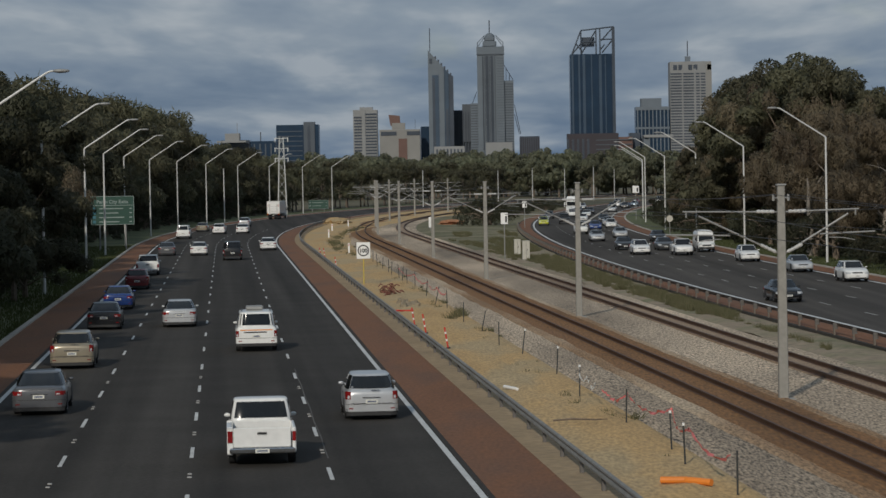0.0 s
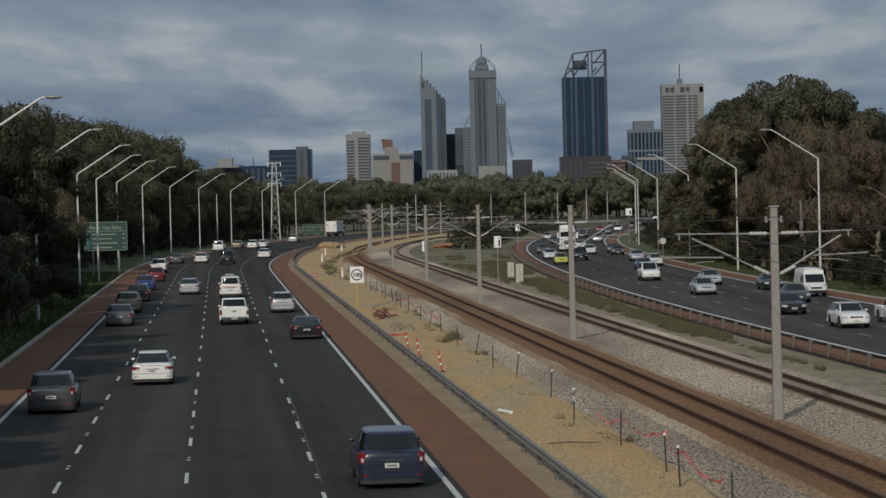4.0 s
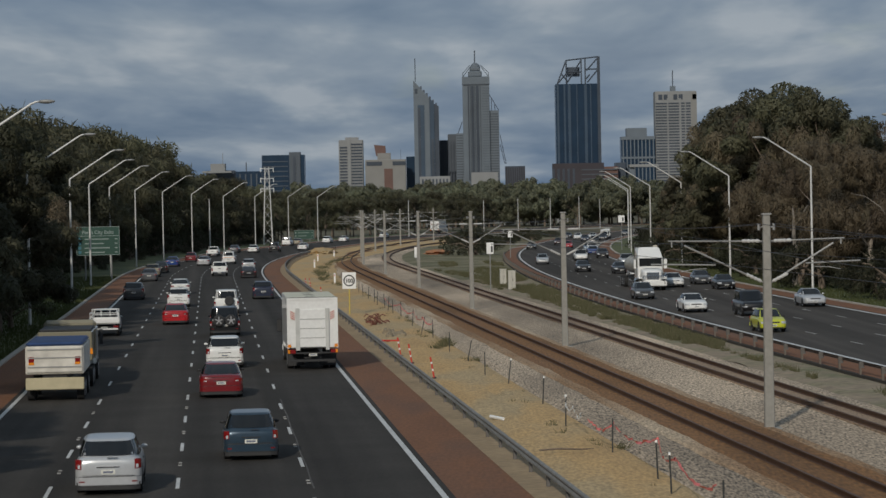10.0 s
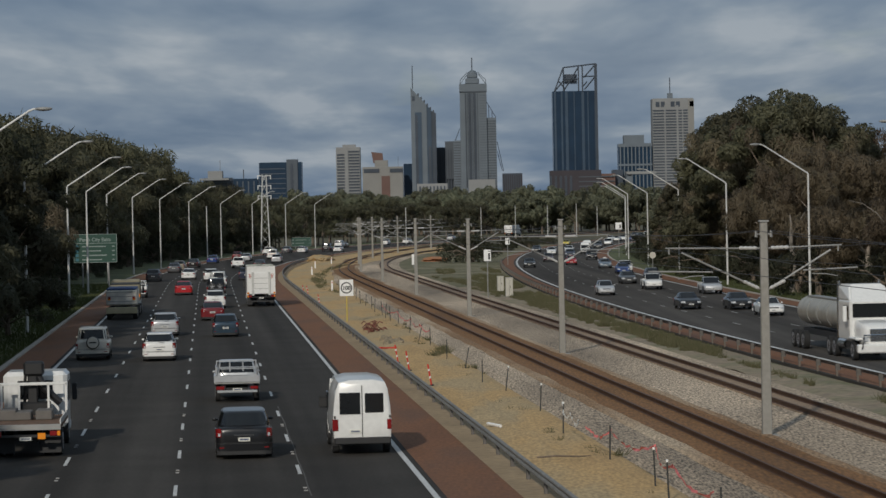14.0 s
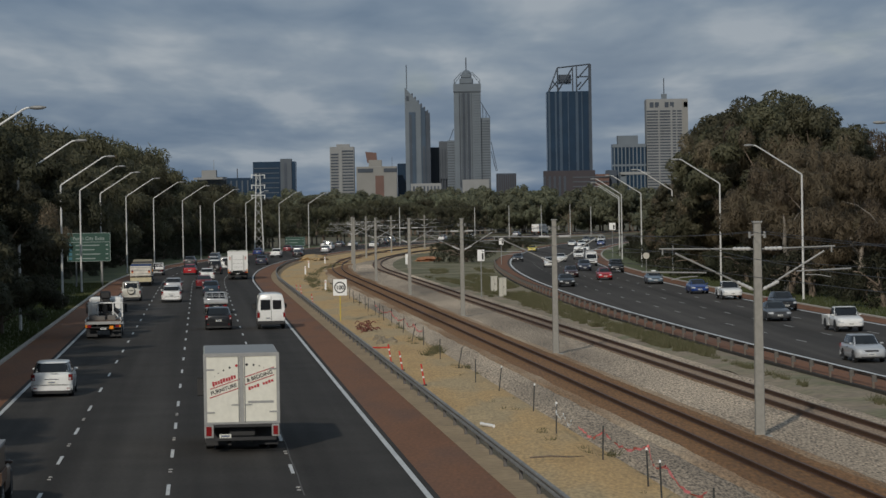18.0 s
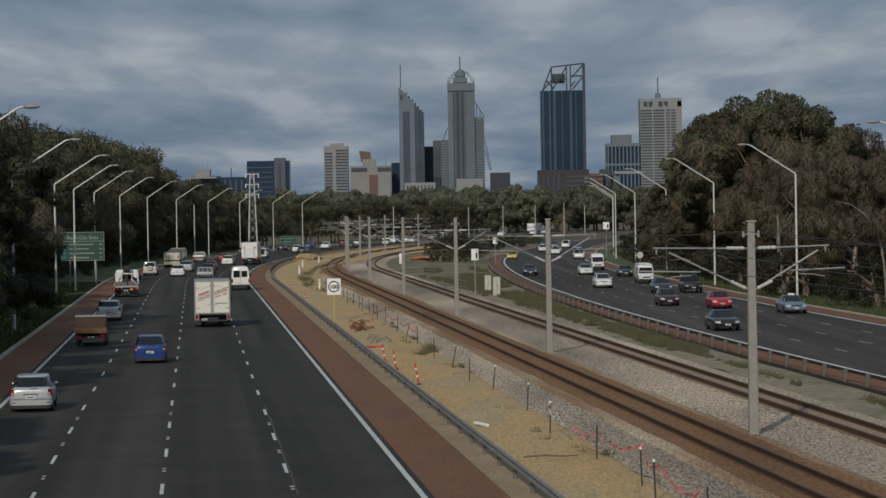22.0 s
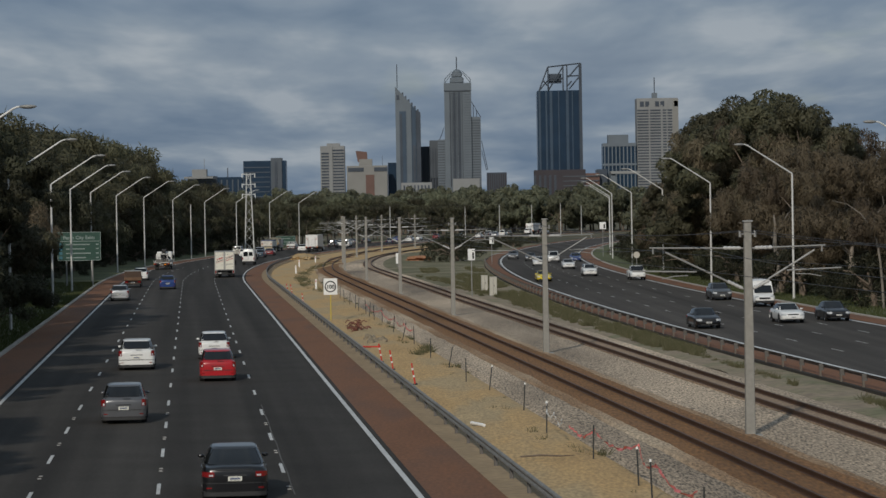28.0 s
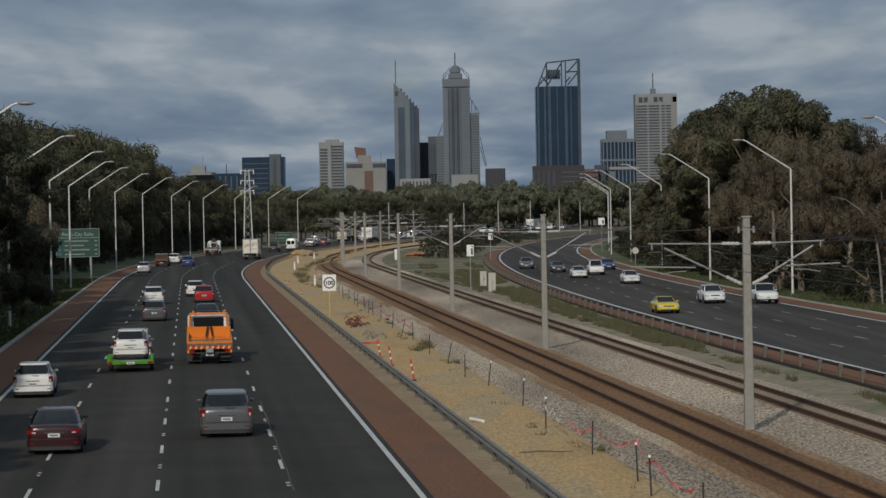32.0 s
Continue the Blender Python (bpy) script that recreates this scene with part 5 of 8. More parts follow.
        pl = part("number_plate", boxed(-0.19, 0.19, y0 - 0.14, y0 - 0.12, low + 0.04, low + 0.15), PLATE, th)
        part("plate_bar", boxed(-0.14, 0.14, y0 - 0.145, y0 - 0.139, low + 0.07, low + 0.12), PLATE_BAR, pl)
    if style in ("tray", "canopy"):
        y0, y1 = -0.5 * L, -0.085 * L
        zf = 0.86
        part("chassis", boxed(-0.45, 0.45, y0 + 0.1, y1 + 0.4, 0.42, 0.62, bevel=0.02), TRIM, th)
        part("tray_floor", boxed(-w - 0.02, w + 0.02, y0, y1, zf - 0.08, zf, bevel=0.015), GALV if style == "tray" else DECK, th)
        for s in (-1, 1):
            part("side_gate", boxed(s * (w - 0.02), s * (w + 0.03), y0 + 0.02, y1, zf, zf + 0.26, bevel=0.01), pnt if style == "tray" else DECK, th)
            part("mudguard", boxed(s * (w - 0.28), s * (w - 0.02), yr - 0.5, yr + 0.5, 0.70, 0.77, bevel=0.02), TRIM, th)
            part("tail_light", boxed(s * (w - 0.38), s * (w - 0.06), y0 - 0.03, y0 + 0.03, 0.56, 0.68, bevel=0.01), TAIL, th, "red tail light")
        part("tail_gate", boxed(-w, w, y0 - 0.02, y0 + 0.03, zf, zf + 0.26, bevel=0.01), pnt if style == "tray" else DECK, th)
        part("rear_bar", boxed(-w * 0.9, w * 0.9, y0 - 0.05, y0 + 0.05, 0.42, 0.52, bevel=0.015), pnt, th)
        pl = part("number_plate", boxed(-0.19, 0.19, y0 - 0.075, y0 - 0.055, 0.5, 0.61), PLATE, th)
        part("plate_bar", boxed(-0.14, 0.14, y0 - 0.08, y0 - 0.074, 0.53, 0.58), PLATE_BAR, pl)
        if style == "tray":
            for x in (-w * 0.9, -w * 0.3, w * 0.3, w * 0.9):
                part("headboard_bar", tube(bmesh.new(), [(x, y1 + 0.05, zf), (x, y1 + 0.05, H - 0.02)], 0.028, 6), pnt, th)
            for z in (1.3, H - 0.02):
                part("headboard_rail", tube(bmesh.new(), [(-w * 0.92, y1 + 0.05, z), (w * 0.92, y1 + 0.05, z)], 0.025, 6), pnt, th)
            for s in (-1, 1):
                part("rack_post", tube(bmesh.new(), [(s * w * 0.95, y0 + 0.1, zf), (s * w * 0.95, y0 + 0.1, zf + 0.62)], 0.022, 6), pnt, th)
                part("rack_rail", tube(bmesh.new(), [(s * w * 0.95, y0 + 0.1, zf + 0.62), (s * w * 0.95, y1, zf + 0.62)], 0.022, 6), pnt, th)
            part("rack_rail", tube(bmesh.new(), [(-w * 0.95, y0 + 0.1, zf + 0.62), (w * 0.95, y0 + 0.1, zf + 0.62)], 0.022, 6), pnt, th)
        else:
            part("load_box", boxed(-w * 0.97, w * 0.97, y0 + 0.06, y1 - 0.05, zf + 0.01, zf + 0.92, bevel=0.03), pnt, th, "brown covered load")
            part("load_lip", boxed(-w * 1.0, w * 1.0, y0 + 0.02, y1, zf + 0.92, zf + 0.99, bevel=0.01), GALV, th)
    if colour == "bluegrey":
        part("roof_sign", boxed(-0.26, 0.26, -0.08, 0.12, zt + 0.01, zt + 0.15, bevel=0.04), WHITE, th, "white taxi roof sign")
    if colour == "whiteorange":
        part("stripe", boxed(-w * 0.78, w * 0.78, yb - 0.02, yb + 0.1, belt * 0.845, belt * 0.885), AMBER, th, "amber safety stripe")
        part("lettering_bar", boxed(-w * 0.6, w * 0.5, yb - 0.022, yb + 0.1, belt * 0.75, belt * 0.80), TRIM, th)
        part("roof_box", boxed(-0.45, 0.35, -0.2 * L, 0.0, zt + 0.02, zt + 0.2, bevel=0.05), GALV, th)
    return th


def van(colour):
    w, H = 0.96, 2.42
    pnt = paint(colour, PAINTS[colour])
    th = thing("van", "white high-roof delivery van driving on the freeway", "van", group="freeway traffic")
    st = [(-2.85, 0.93, 0.42, H - 0.12), (-2.8, 0.99, 0.36, H - 0.03), (-1.0, 1, 0.34, H), (0.9, 1, 0.34, H), (1.35, 0.98, 0.34, H - 0.12)]
    bm = loft([(y, a * w, z0, z1) for y, a, z0, z1 in st])
    for v in bm.verts:
        v.co.x *= 1 - 0.11 * max(0.0, (v.co.z - 1.1) / 1.3)
    part("body", smooth(mesh_of("body", bm, pnt), 40), pnt, th)
    part("bonnet", smooth(mesh_of("bonnet", loft([(1.3, w * 0.98, 0.34, 1.35), (2.1, w * 0.97, 0.34, 1.18), (2.6, w * 0.93, 0.36, 1.0), (2.82, w * 0.84, 0.42, 0.85)]), pnt), 40), pnt, th)
    screen = ((w * 0.93, 2.1, 1.18), (-w * 0.93, 2.1, 1.18), (-w * 0.86, 1.36, 2.14), (w * 0.86, 1.36, 2.14))
    bm = bmesh.new()
    vs = [bm.verts.new(p) for p in ((w * 0.95, 2.12, 1.1), (-w * 0.95, 2.12, 1.1), (-w * 0.88, 1.34, 2.26), (w * 0.88, 1.34, 2.26), (w * 0.95, 1.2, 1.1), (-w * 0.95, 1.2, 1.1), (-w * 0.88, 1.2, 2.26), (w * 0.88, 1.2, 2.26))]
    for f in ((0, 1, 2, 3), (4, 7, 6, 5), (0, 3, 7, 4), (1, 5, 6, 2), (3, 2, 6, 7), (0, 4, 5, 1)):
        bm.faces.new([vs[i] for i in f])
    bmesh.ops.recalc_face_normals(bm, faces=bm.faces[:])
    part("cab", bm, pnt, th)
    slab_part("windscreen", screen, (0.04, 0.96, 0.06, 0.97), GLASS, th, lift=0.03)
    for s in (-1, 1):
        for y in (-1.75, 1.75):
            wheel(th, s * (w - 0.13), y, 0.35, 0.22, side=s)
            bm = bmesh.new()
            tube(bm, [(s * (w - 0.2), y, 0.38), (s * (w + 0.004), y, 0.38)], 0.41, 18)
            bmesh.ops.bisect_plane(bm, geom=bm.verts[:] + bm.edges[:] + bm.faces[:], plane_co=(0, 0, 0.25), plane_no=(0, 0, -1), clear_outer=True)
            part("wheel_arch", bm, TRIM, th)
        part("side_window", boxed(s * (w - 0.02), s * (w + 0.006), 0.75, 1.45, 1.25, 1.85, bevel=0.004), GLASS, th)
        part("rear_window", boxed(s * 0.09, s * 0.70, -2.875, -2.82, 1.36, 2.0, bevel=0.05), GLASS, th)
        part("tail_light", boxed(s * (w - 0.16), s * (w - 0.02), -2.87, -2.7, 0.82, 1.15, bevel=0.02), TAIL, th, "red tail light")
        part("headlight", boxed(s * 0.55, s * 0.86, 2.6, 2.80, 0.78, 0.98, bevel=0.03), HEAD, th, "clear glass headlight")
        part("wing_mirror", boxed(s * (w + 0.02), s * (w + 0.22), 1.5, 1.6, 1.3, 1.62, bevel=0.03), TRIM, th)
        part("door_hinge", boxed(s * (w - 0.10), s * (w - 0.04), -2.885, -2.84, 1.2, 1.28), TRIM, th)
    part("door_gap", boxed(-0.012, 0.012, -2.868, -2.84, 0.6, 2.25), TRIM, th)
    part("rear_bumper", boxed(-w * 0.95, w * 0.95, -2.95, -2.7, 0.36, 0.58, bevel=0.03), TRIM, th)
    pl = part("number_plate", boxed(-0.42, -0.04, -2.885, -2.86, 0.72, 0.83), PLATE, th)
    part("plate_bar", boxed(-0.37, -0.09, -2.89, -2.884, 0.75, 0.80), PLATE_BAR, pl)
    part("grille", boxed(-0.5, 0.5, 2.66, 2.835, 0.68, 0.86, bevel=0.02), TRIM, th)
    part("front_bumper", boxed(-w * 0.9, w * 0.9, 2.6, 2.86, 0.36, 0.58, bevel=0.04), TRIM, th)
    return th


def lettering(text, size, material, parent, m, name="lettering", label="", bold=0.0):
    cu = bpy.data.curves.new(name, "FONT")
    cu.body, cu.size, cu.extrude, cu.align_x = text, size, 0.004, "CENTER"
    cu.offset = bold
    ob = bpy.data.objects.new(name, cu)
    scene.collection.objects.link(ob)
    me = bpy.data.meshes.new_from_object(ob)
    bpy.data.objects.remove(ob)
    me.materials.clear()
    me.materials.append(material)
    part(name, me, material, parent, label, at=m)


def truck_base(th, L, cab_y, pnt, w=1.15, axles=(-2.6,), duals=True, roof=2.55):
    """Chassis, wheels and a flat-fronted cab whose back wall stands at cab_y."""
    front = L / 2
    part("chassis", boxed(-0.42, 0.42, -front + 0.3, front - 0.6, 0.55, 0.82, bevel=0.02), TRIM, th)
    part("cab", boxed(-w + 0.05, w - 0.05, cab_y, front - 0.05, 0.62, roof, bevel=0.14), pnt, th)
    part("windscreen", boxed(-w + 0.16, w - 0.16, front - 0.08, front - 0.02, 1.55, roof - 0.27, bevel=0.02), GLASS, th)
    part("bumper", boxed(-w + 0.04, w - 0.04, front - 0.15, front + 0.04, 0.42, 0.78, bevel=0.05), pnt, th)
    part("grille", boxed(-w * 0.55, w * 0.55, front - 0.1, front - 0.02, 0.95, 1.4, bevel=0.02), TRIM, th)
    for s in (-1, 1):
        part("side_window", boxed(s * (w - 0.07), s * (w - 0.035), cab_y + 0.45, front - 0.3, 1.5, roof - 0.35, bevel=0.01), GLASS, th)
        part("wing_mirror", boxed(s * (w + 0.03), s * (w + 0.2), front - 0.35, front - 0.25, 1.45, 2.05, bevel=0.03), TRIM, th)
        part("headlight", boxed(s * w * 0.62, s * w * 0.88, front - 0.1, front + 0.05, 0.55, 0.7, bevel=0.02), HEAD, th)
        wheel(th, s * (w - 0.2), front - 1.2, 0.46, 0.28, side=s)
        for y in axles:
            wheel(th, s * (w - 0.18), y, 0.46, 0.30, side=s)
            if duals:
                wheel(th, s * (w - 0.52), y, 0.46, 0.28, side=s)


def rear_lamps(th, y, w, z, mount=True):
    part("rear_frame", boxed(-w, w, y - 0.02, y + 0.1, z - 0.06, z + 0.02, bevel=0.01), TRIM, th)
    for s in (-1, 1):
        part("tail_light", boxed(s * (w - 0.36), s * (w - 0.12), y - 0.05, y, z - 0.02, z + 0.14, bevel=0.015), TAIL, th, "red tail light")
        part("indicator", boxed(s * (w - 0.12), s * (w - 0.02), y - 0.05, y, z - 0.02, z + 0.14, bevel=0.01), AMBER, th, "amber indicator")
    pl = part("number_plate", boxed(-0.19, 0.19, y - 0.05, y - 0.02, z - 0.16, z - 0.05), PLATE, th)
    part("plate_bar", boxed(-0.14, 0.14, y - 0.055, y - 0.049, z - 0.13, z - 0.08), PLATE_BAR, pl)


ROOF_SHEET = mat("cream_roof_sheet", (0.60, 0.585, 0.47), 0.8, vary=0.08, grain=1.5, coarse=0.4)


def box_truck(furniture):
    pnt = paint("white", PAINTS["white"])
    if furniture:
        pnt = paint("cream_white", (0.72, 0.70, 0.61))
        th = thing("box_truck", "white furniture delivery truck with red lettering on its doors", "truck", group="freeway traffic")
        L, w, z0, z1 = 8.0, 1.23, 0.98, 3.28
    else:
        th = thing("box_truck", "white box truck with a folded tail lift", "truck", group="freeway traffic")
        L, w, z0, z1 = 11.3, 1.21, 1.08, 3.48
    truck_base(th, L, L / 2 - 1.9, pnt, w=w, axles=(-L / 2 + 2.2,))
    y0 = -L / 2
    part("cargo_box", boxed(-w, w, y0, L / 2 - 2.1, z0, z1, bevel=0.04), pnt, th)
    for s in (-1, 1):
        part("corner_post", boxed(s * (w - 0.09), s * (w + 0.01), y0 - 0.02, y0 + 0.06, z0, z1 + 0.01), GALV if furniture else pnt, th)
        part("mud_flap", boxed(s * 0.35, s * (w - 0.04), y0 + 1.2, y0 + 1.23, 0.18, 0.8), TRIM, th)
    part("header_rail", boxed(-w, w, y0 - 0.025, y0 + 0.06, z1 - 0.1, z1 + 0.012), GALV if furniture else pnt, th)
    if furniture:
        part("rear_frame", boxed(-w, w, y0 - 0.02, y0 + 0.1, 0.86, 0.96, bevel=0.01), TRIM, th)
        for s in (-1, 1):
            holder = part("lamp_holder", boxed(s * (w - 0.27), s * (w - 0.01), y0 - 0.05, y0 + 0.02, 0.54, 0.95, bevel=0.02), GALV, th)
            part("tail_light", boxed(s * (w - 0.22), s * (w - 0.06), y0 - 0.065, y0 - 0.04, 0.6, 0.89, bevel=0.01), TAIL, holder, "dark red tail light")
        pl = part("number_plate", boxed(-0.75, -0.37, y0 - 0.05, y0 - 0.02, 0.52, 0.64), PLATE, th)
        part("plate_bar", boxed(-0.7, -0.42, y0 - 0.055, y0 - 0.049, 0.55, 0.61), PLATE_BAR, pl)
    else:
        rear_lamps(th, y0 - 0.02, w, 0.86)
    part("under_bar", boxed(-w * 0.9, w * 0.9, y0 - 0.02, y0 + 0.06, 0.42, 0.54, bevel=0.01), TRIM, th)
    if furniture:
        for s in (-1, 1):
            door = part("rear_door", boxed(s * 0.015, s * (w - 0.1), y0 - 0.012, y0 + 0.03, z0 + 0.06, z1 - 0.12, bevel=0.01), pnt, th)
            part("lock_bar", tube(bmesh.new(), [(s * 0.10, y0 - 0.03, z0 + 0.05), (s * 0.10, y0 - 0.03, z1 - 0.1)], 0.016, 6), GALV, door)
            for z in (z0 + 0.35, z1 - 0.55):
                part("hinge", boxed(s * (w - 0.34), s * (w - 0.06), y0 - 0.03, y0 - 0.01, z, z + 0.05), GALV, door)
            part("handle", boxed(s * 0.08, s * 0.34, y0 - 0.04, y0 - 0.015, z0 + 0.6, z0 + 0.64), GALV, door)
        for x, z, r, ink in ((-0.87, 2.53, 0.012, TRIM), (-0.75, 2.64, 0.02, TRIM), (-0.58, 2.73, 0.03, TRIM), (-0.38, 2.82, 0.036, TRIM), (-0.16, 2.88, 0.045, RED_INK), (0.18, 2.91, 0.045, TRIM), (0.40, 2.89, 0.036, TRIM), (0.59, 2.86, 0.022, TRIM), (0.73, 2.80, 0.012, TRIM)):
            part("dot", tube(bmesh.new(), [(x, y0 - 0.018, z), (x, y0 - 0.006, z)], r, 10), ink, th)
        for txt, x, z in (("FURNITURE", -0.57, 2.06), ("& BEDDING", 0.61, 2.47)):
            lettering(txt, 0.17, TRIM, th, pose(x, y0 - 0.018, z, 90, -18, 0), label="slanted dark lettering", bold=0.004)
        for x, z, ln, hi in ((-0.57, 2.40, 0.41, 0.075), (0.63, 2.25, 0.44, 0.055)):
            for i in range(9):
                if i == 4 and x > 0:
                    continue
                u = -ln + (i + 0.5) * ln / 4.5
                part("lettering_bar", boxed(-ln * 0.085, ln * 0.085, -0.004, 0.004, -hi * (0.75 if i % 3 else 1), hi * (1 if i in (0, 3, 4, 7) else 0.7)), RED_INK, th, at=pose(x + u * 0.95, y0 - 0.018, z + u * 0.31, 0, -8, 0))
        for x, z in ((-0.54, 2.28), (-0.56, 1.99), (0.58, 2.65), (0.58, 2.40)):
            part("lettering_bar", boxed(-0.51, 0.51, -0.004, 0.004, -0.014, 0.014), RED_INK, th, at=pose(x, y0 - 0.018, z, 0, -18, 0))
        part("lettering_bar", boxed(0.2, 1.04, y0 - 0.02, y0 - 0.012, 1.64, 1.72), GALV, th)
        part("centre_post", boxed(-0.07, 0.07, y0 - 0.022, y0 + 0.03, z0 + 0.02, z1 - 0.1, bevel=0.01), GALV, th)
        part("sill_rail", boxed(-w, w, y0 - 0.022, y0 + 0.03, z0 - 0.02, z0 + 0.06, bevel=0.01), GALV, th)
        part("roof_hatch", boxed(-w + 0.05, w - 0.05, y0 + 0.1, L / 2 - 2.3, z1, z1 + 0.015), GALV, th)
    else:
        lift = part("tail_lift", boxed(-0.72, 0.72, y0 - 0.06, y0 + 0.02, z0 + 0.05, z1 - 0.55, bevel=0.01), pnt, th, "white folded tail lift platform")
        for s in (-1, 1):
            part("lift_arm", boxed(s * 0.62, s * 0.80, y0 - 0.08, y0, z0 - 0.1, z1 - 0.5, bevel=0.01), LIFT_ARM, lift)
            mk = part("marker_plate", boxed(s * 0.84, s * 1.06, y0 - 0.035, y0, 2.45, 2.85), PLATE, th)
            for i in range(4):
                part("marker_stripe", boxed(-0.12, 0.12, -0.004, 0.004, -0.018, 0.018), RED_INK, mk, at=pose(s * 0.95, y0 - 0.037, 2.51 + i * 0.095, 0, -30 * s, 0))
            part("corner_marker", boxed(s * 1.04, s * 1.2, y0 - 0.04, y0, 1.12, 1.26), AMBER, th)
        for z in (1.55, 2.0, 2.45):
            part("lift_rib", boxed(-0.6, 0.6, y0 - 0.075, y0 - 0.05, z, z + 0.03), GALV, lift)
        part("roof_sheet", boxed(-w + 0.03, w - 0.03, y0 + 0.04, L / 2 - 2.15, z1, z1 + 0.012), ROOF_SHEET, th, "cream roof sheet")
        part("roof_seam", boxed(-w - 0.005, w + 0.005, y0 - 0.03, y0 + 0.03, z1 + 0.012, z1 + 0.035), TRIM, th, "black seal along the roof edge")
        for y in (y0 + 1.9, y0 + 4.3, y0 + 7.0):
            part("roof_vent", boxed(-0.25, 0.2, y - 0.07, y + 0.07, z1, z1 + 0.03), TRIM, th)
        part("side_lamp", boxed(-w - 0.01, -w + 0.02, y0 + 0.2, y0 + 0.5, 1.0, 1.3), TAIL, th)
    return th


def tipper():
    """A khaki tipper with a dog trailer; its origin lies under the trailer's tail."""
    pnt = paint("khaki", PAINTS["khaki"])
    wht = paint("white", PAINTS["white"])
    th = thing("tipper_truck", "khaki tipper truck towing a white trailer with a blue tarpaulin", "truck", group="freeway traffic")
    w = 1.2
    # trailer
    dusty = mat("dusty_white_panel", (0.58, 0.55, 0.49), 0.7, vary=0.2, grain=1.5, coarse=0.5)
    body = part("trailer_body", boxed(-w, w, 0.15, 6.2, 1.12, 2.28, bevel=0.04), dusty, th)
    part("tail_gate", boxed(-w + 0.06, w - 0.06, 0.08, 0.16, 1.2, 2.24, bevel=0.02), dusty, body)
    for z in (1.4, 1.78, 2.12):
        part("tail_rib", boxed(-w + 0.1, w - 0.1, 0.05, 0.1, z, z + 0.05), GALV, body)
    part("tarpaulin", boxed(-w + 0.02, w - 0.02, 0.2, 6.1, 2.28, 2.44, bevel=0.08), TARP, body, "blue tarpaulin")
    for s in (-1, 1):
        part("light_panel", boxed(s * 0.84, s * 1.06, 0.06, 0.09, 1.62, 1.85), TAIL, body)
        part("indicator", boxed(s * 0.84, s * 1.06, 0.055, 0.09, 1.52, 1.62), AMBER, body)
        for y in (1.0, 2.2, 5.0):
            wheel(th, s * (w - 0.18), y, 0.46, 0.32, side=s)
    part("rear_bumper", boxed(-w, w, 0.05, 0.22, 0.48, 0.98, bevel=0.03), CREAM, th, "cream-yellow rear bumper")
    part("trailer_chassis", boxed(-0.5, 0.5, 0.3, 6.2, 0.75, 1.15), TRIM, th)
    part("drawbar", boxed(-0.1, 0.1, 6.2, 8.6, 0.75, 0.9), TRIM, th)
    # truck
    bm = bmesh.new()
    box(bm, -w, w, 8.5, 13.3, 1.2, 2.5, bevel=0.04)
    part("tipper_body", bm, pnt, th)
    part("hood_panel", boxed(-w, w, 12.9, 13.4, 2.4, 2.85, bevel=0.15), pnt, th)
    part("load_cover", boxed(-w + 0.06, w - 0.06, 8.6, 12.9, 2.5, 2.6, bevel=0.03), TRIM, th)
    part("chassis", boxed(-0.5, 0.5, 8.5, 15.5, 0.7, 1.2), TRIM, th)
    part("cab", boxed(-w + 0.05, w - 0.05, 13.5, 15.9, 0.7, 2.55, bevel=0.14), wht, th)
    part("windscreen", boxed(-w + 0.2, w - 0.2, 15.86, 15.93, 1.6, 2.4), GLASS, th)
    for s in (-1, 1):
        for y in (9.4, 10.7, 14.9):
            wheel(th, s * (w - 0.18), y, 0.48, 0.34, side=s)
        part("wing_mirror", boxed(s * (w + 0.03), s * (w + 0.2), 15.4, 15.5, 1.6, 2.3, bevel=0.03), TRIM, th)
        part("body_rib", boxed(s * w, s * (w + 0.04), 10.6, 10.75, 1.2, 2.5), pnt, th)
        part("marker_lamp", boxed(s * (w - 0.1), s * (w + 0.02), 8.46, 8.5, 1.5, 1.75), AMBER, th)
    return th


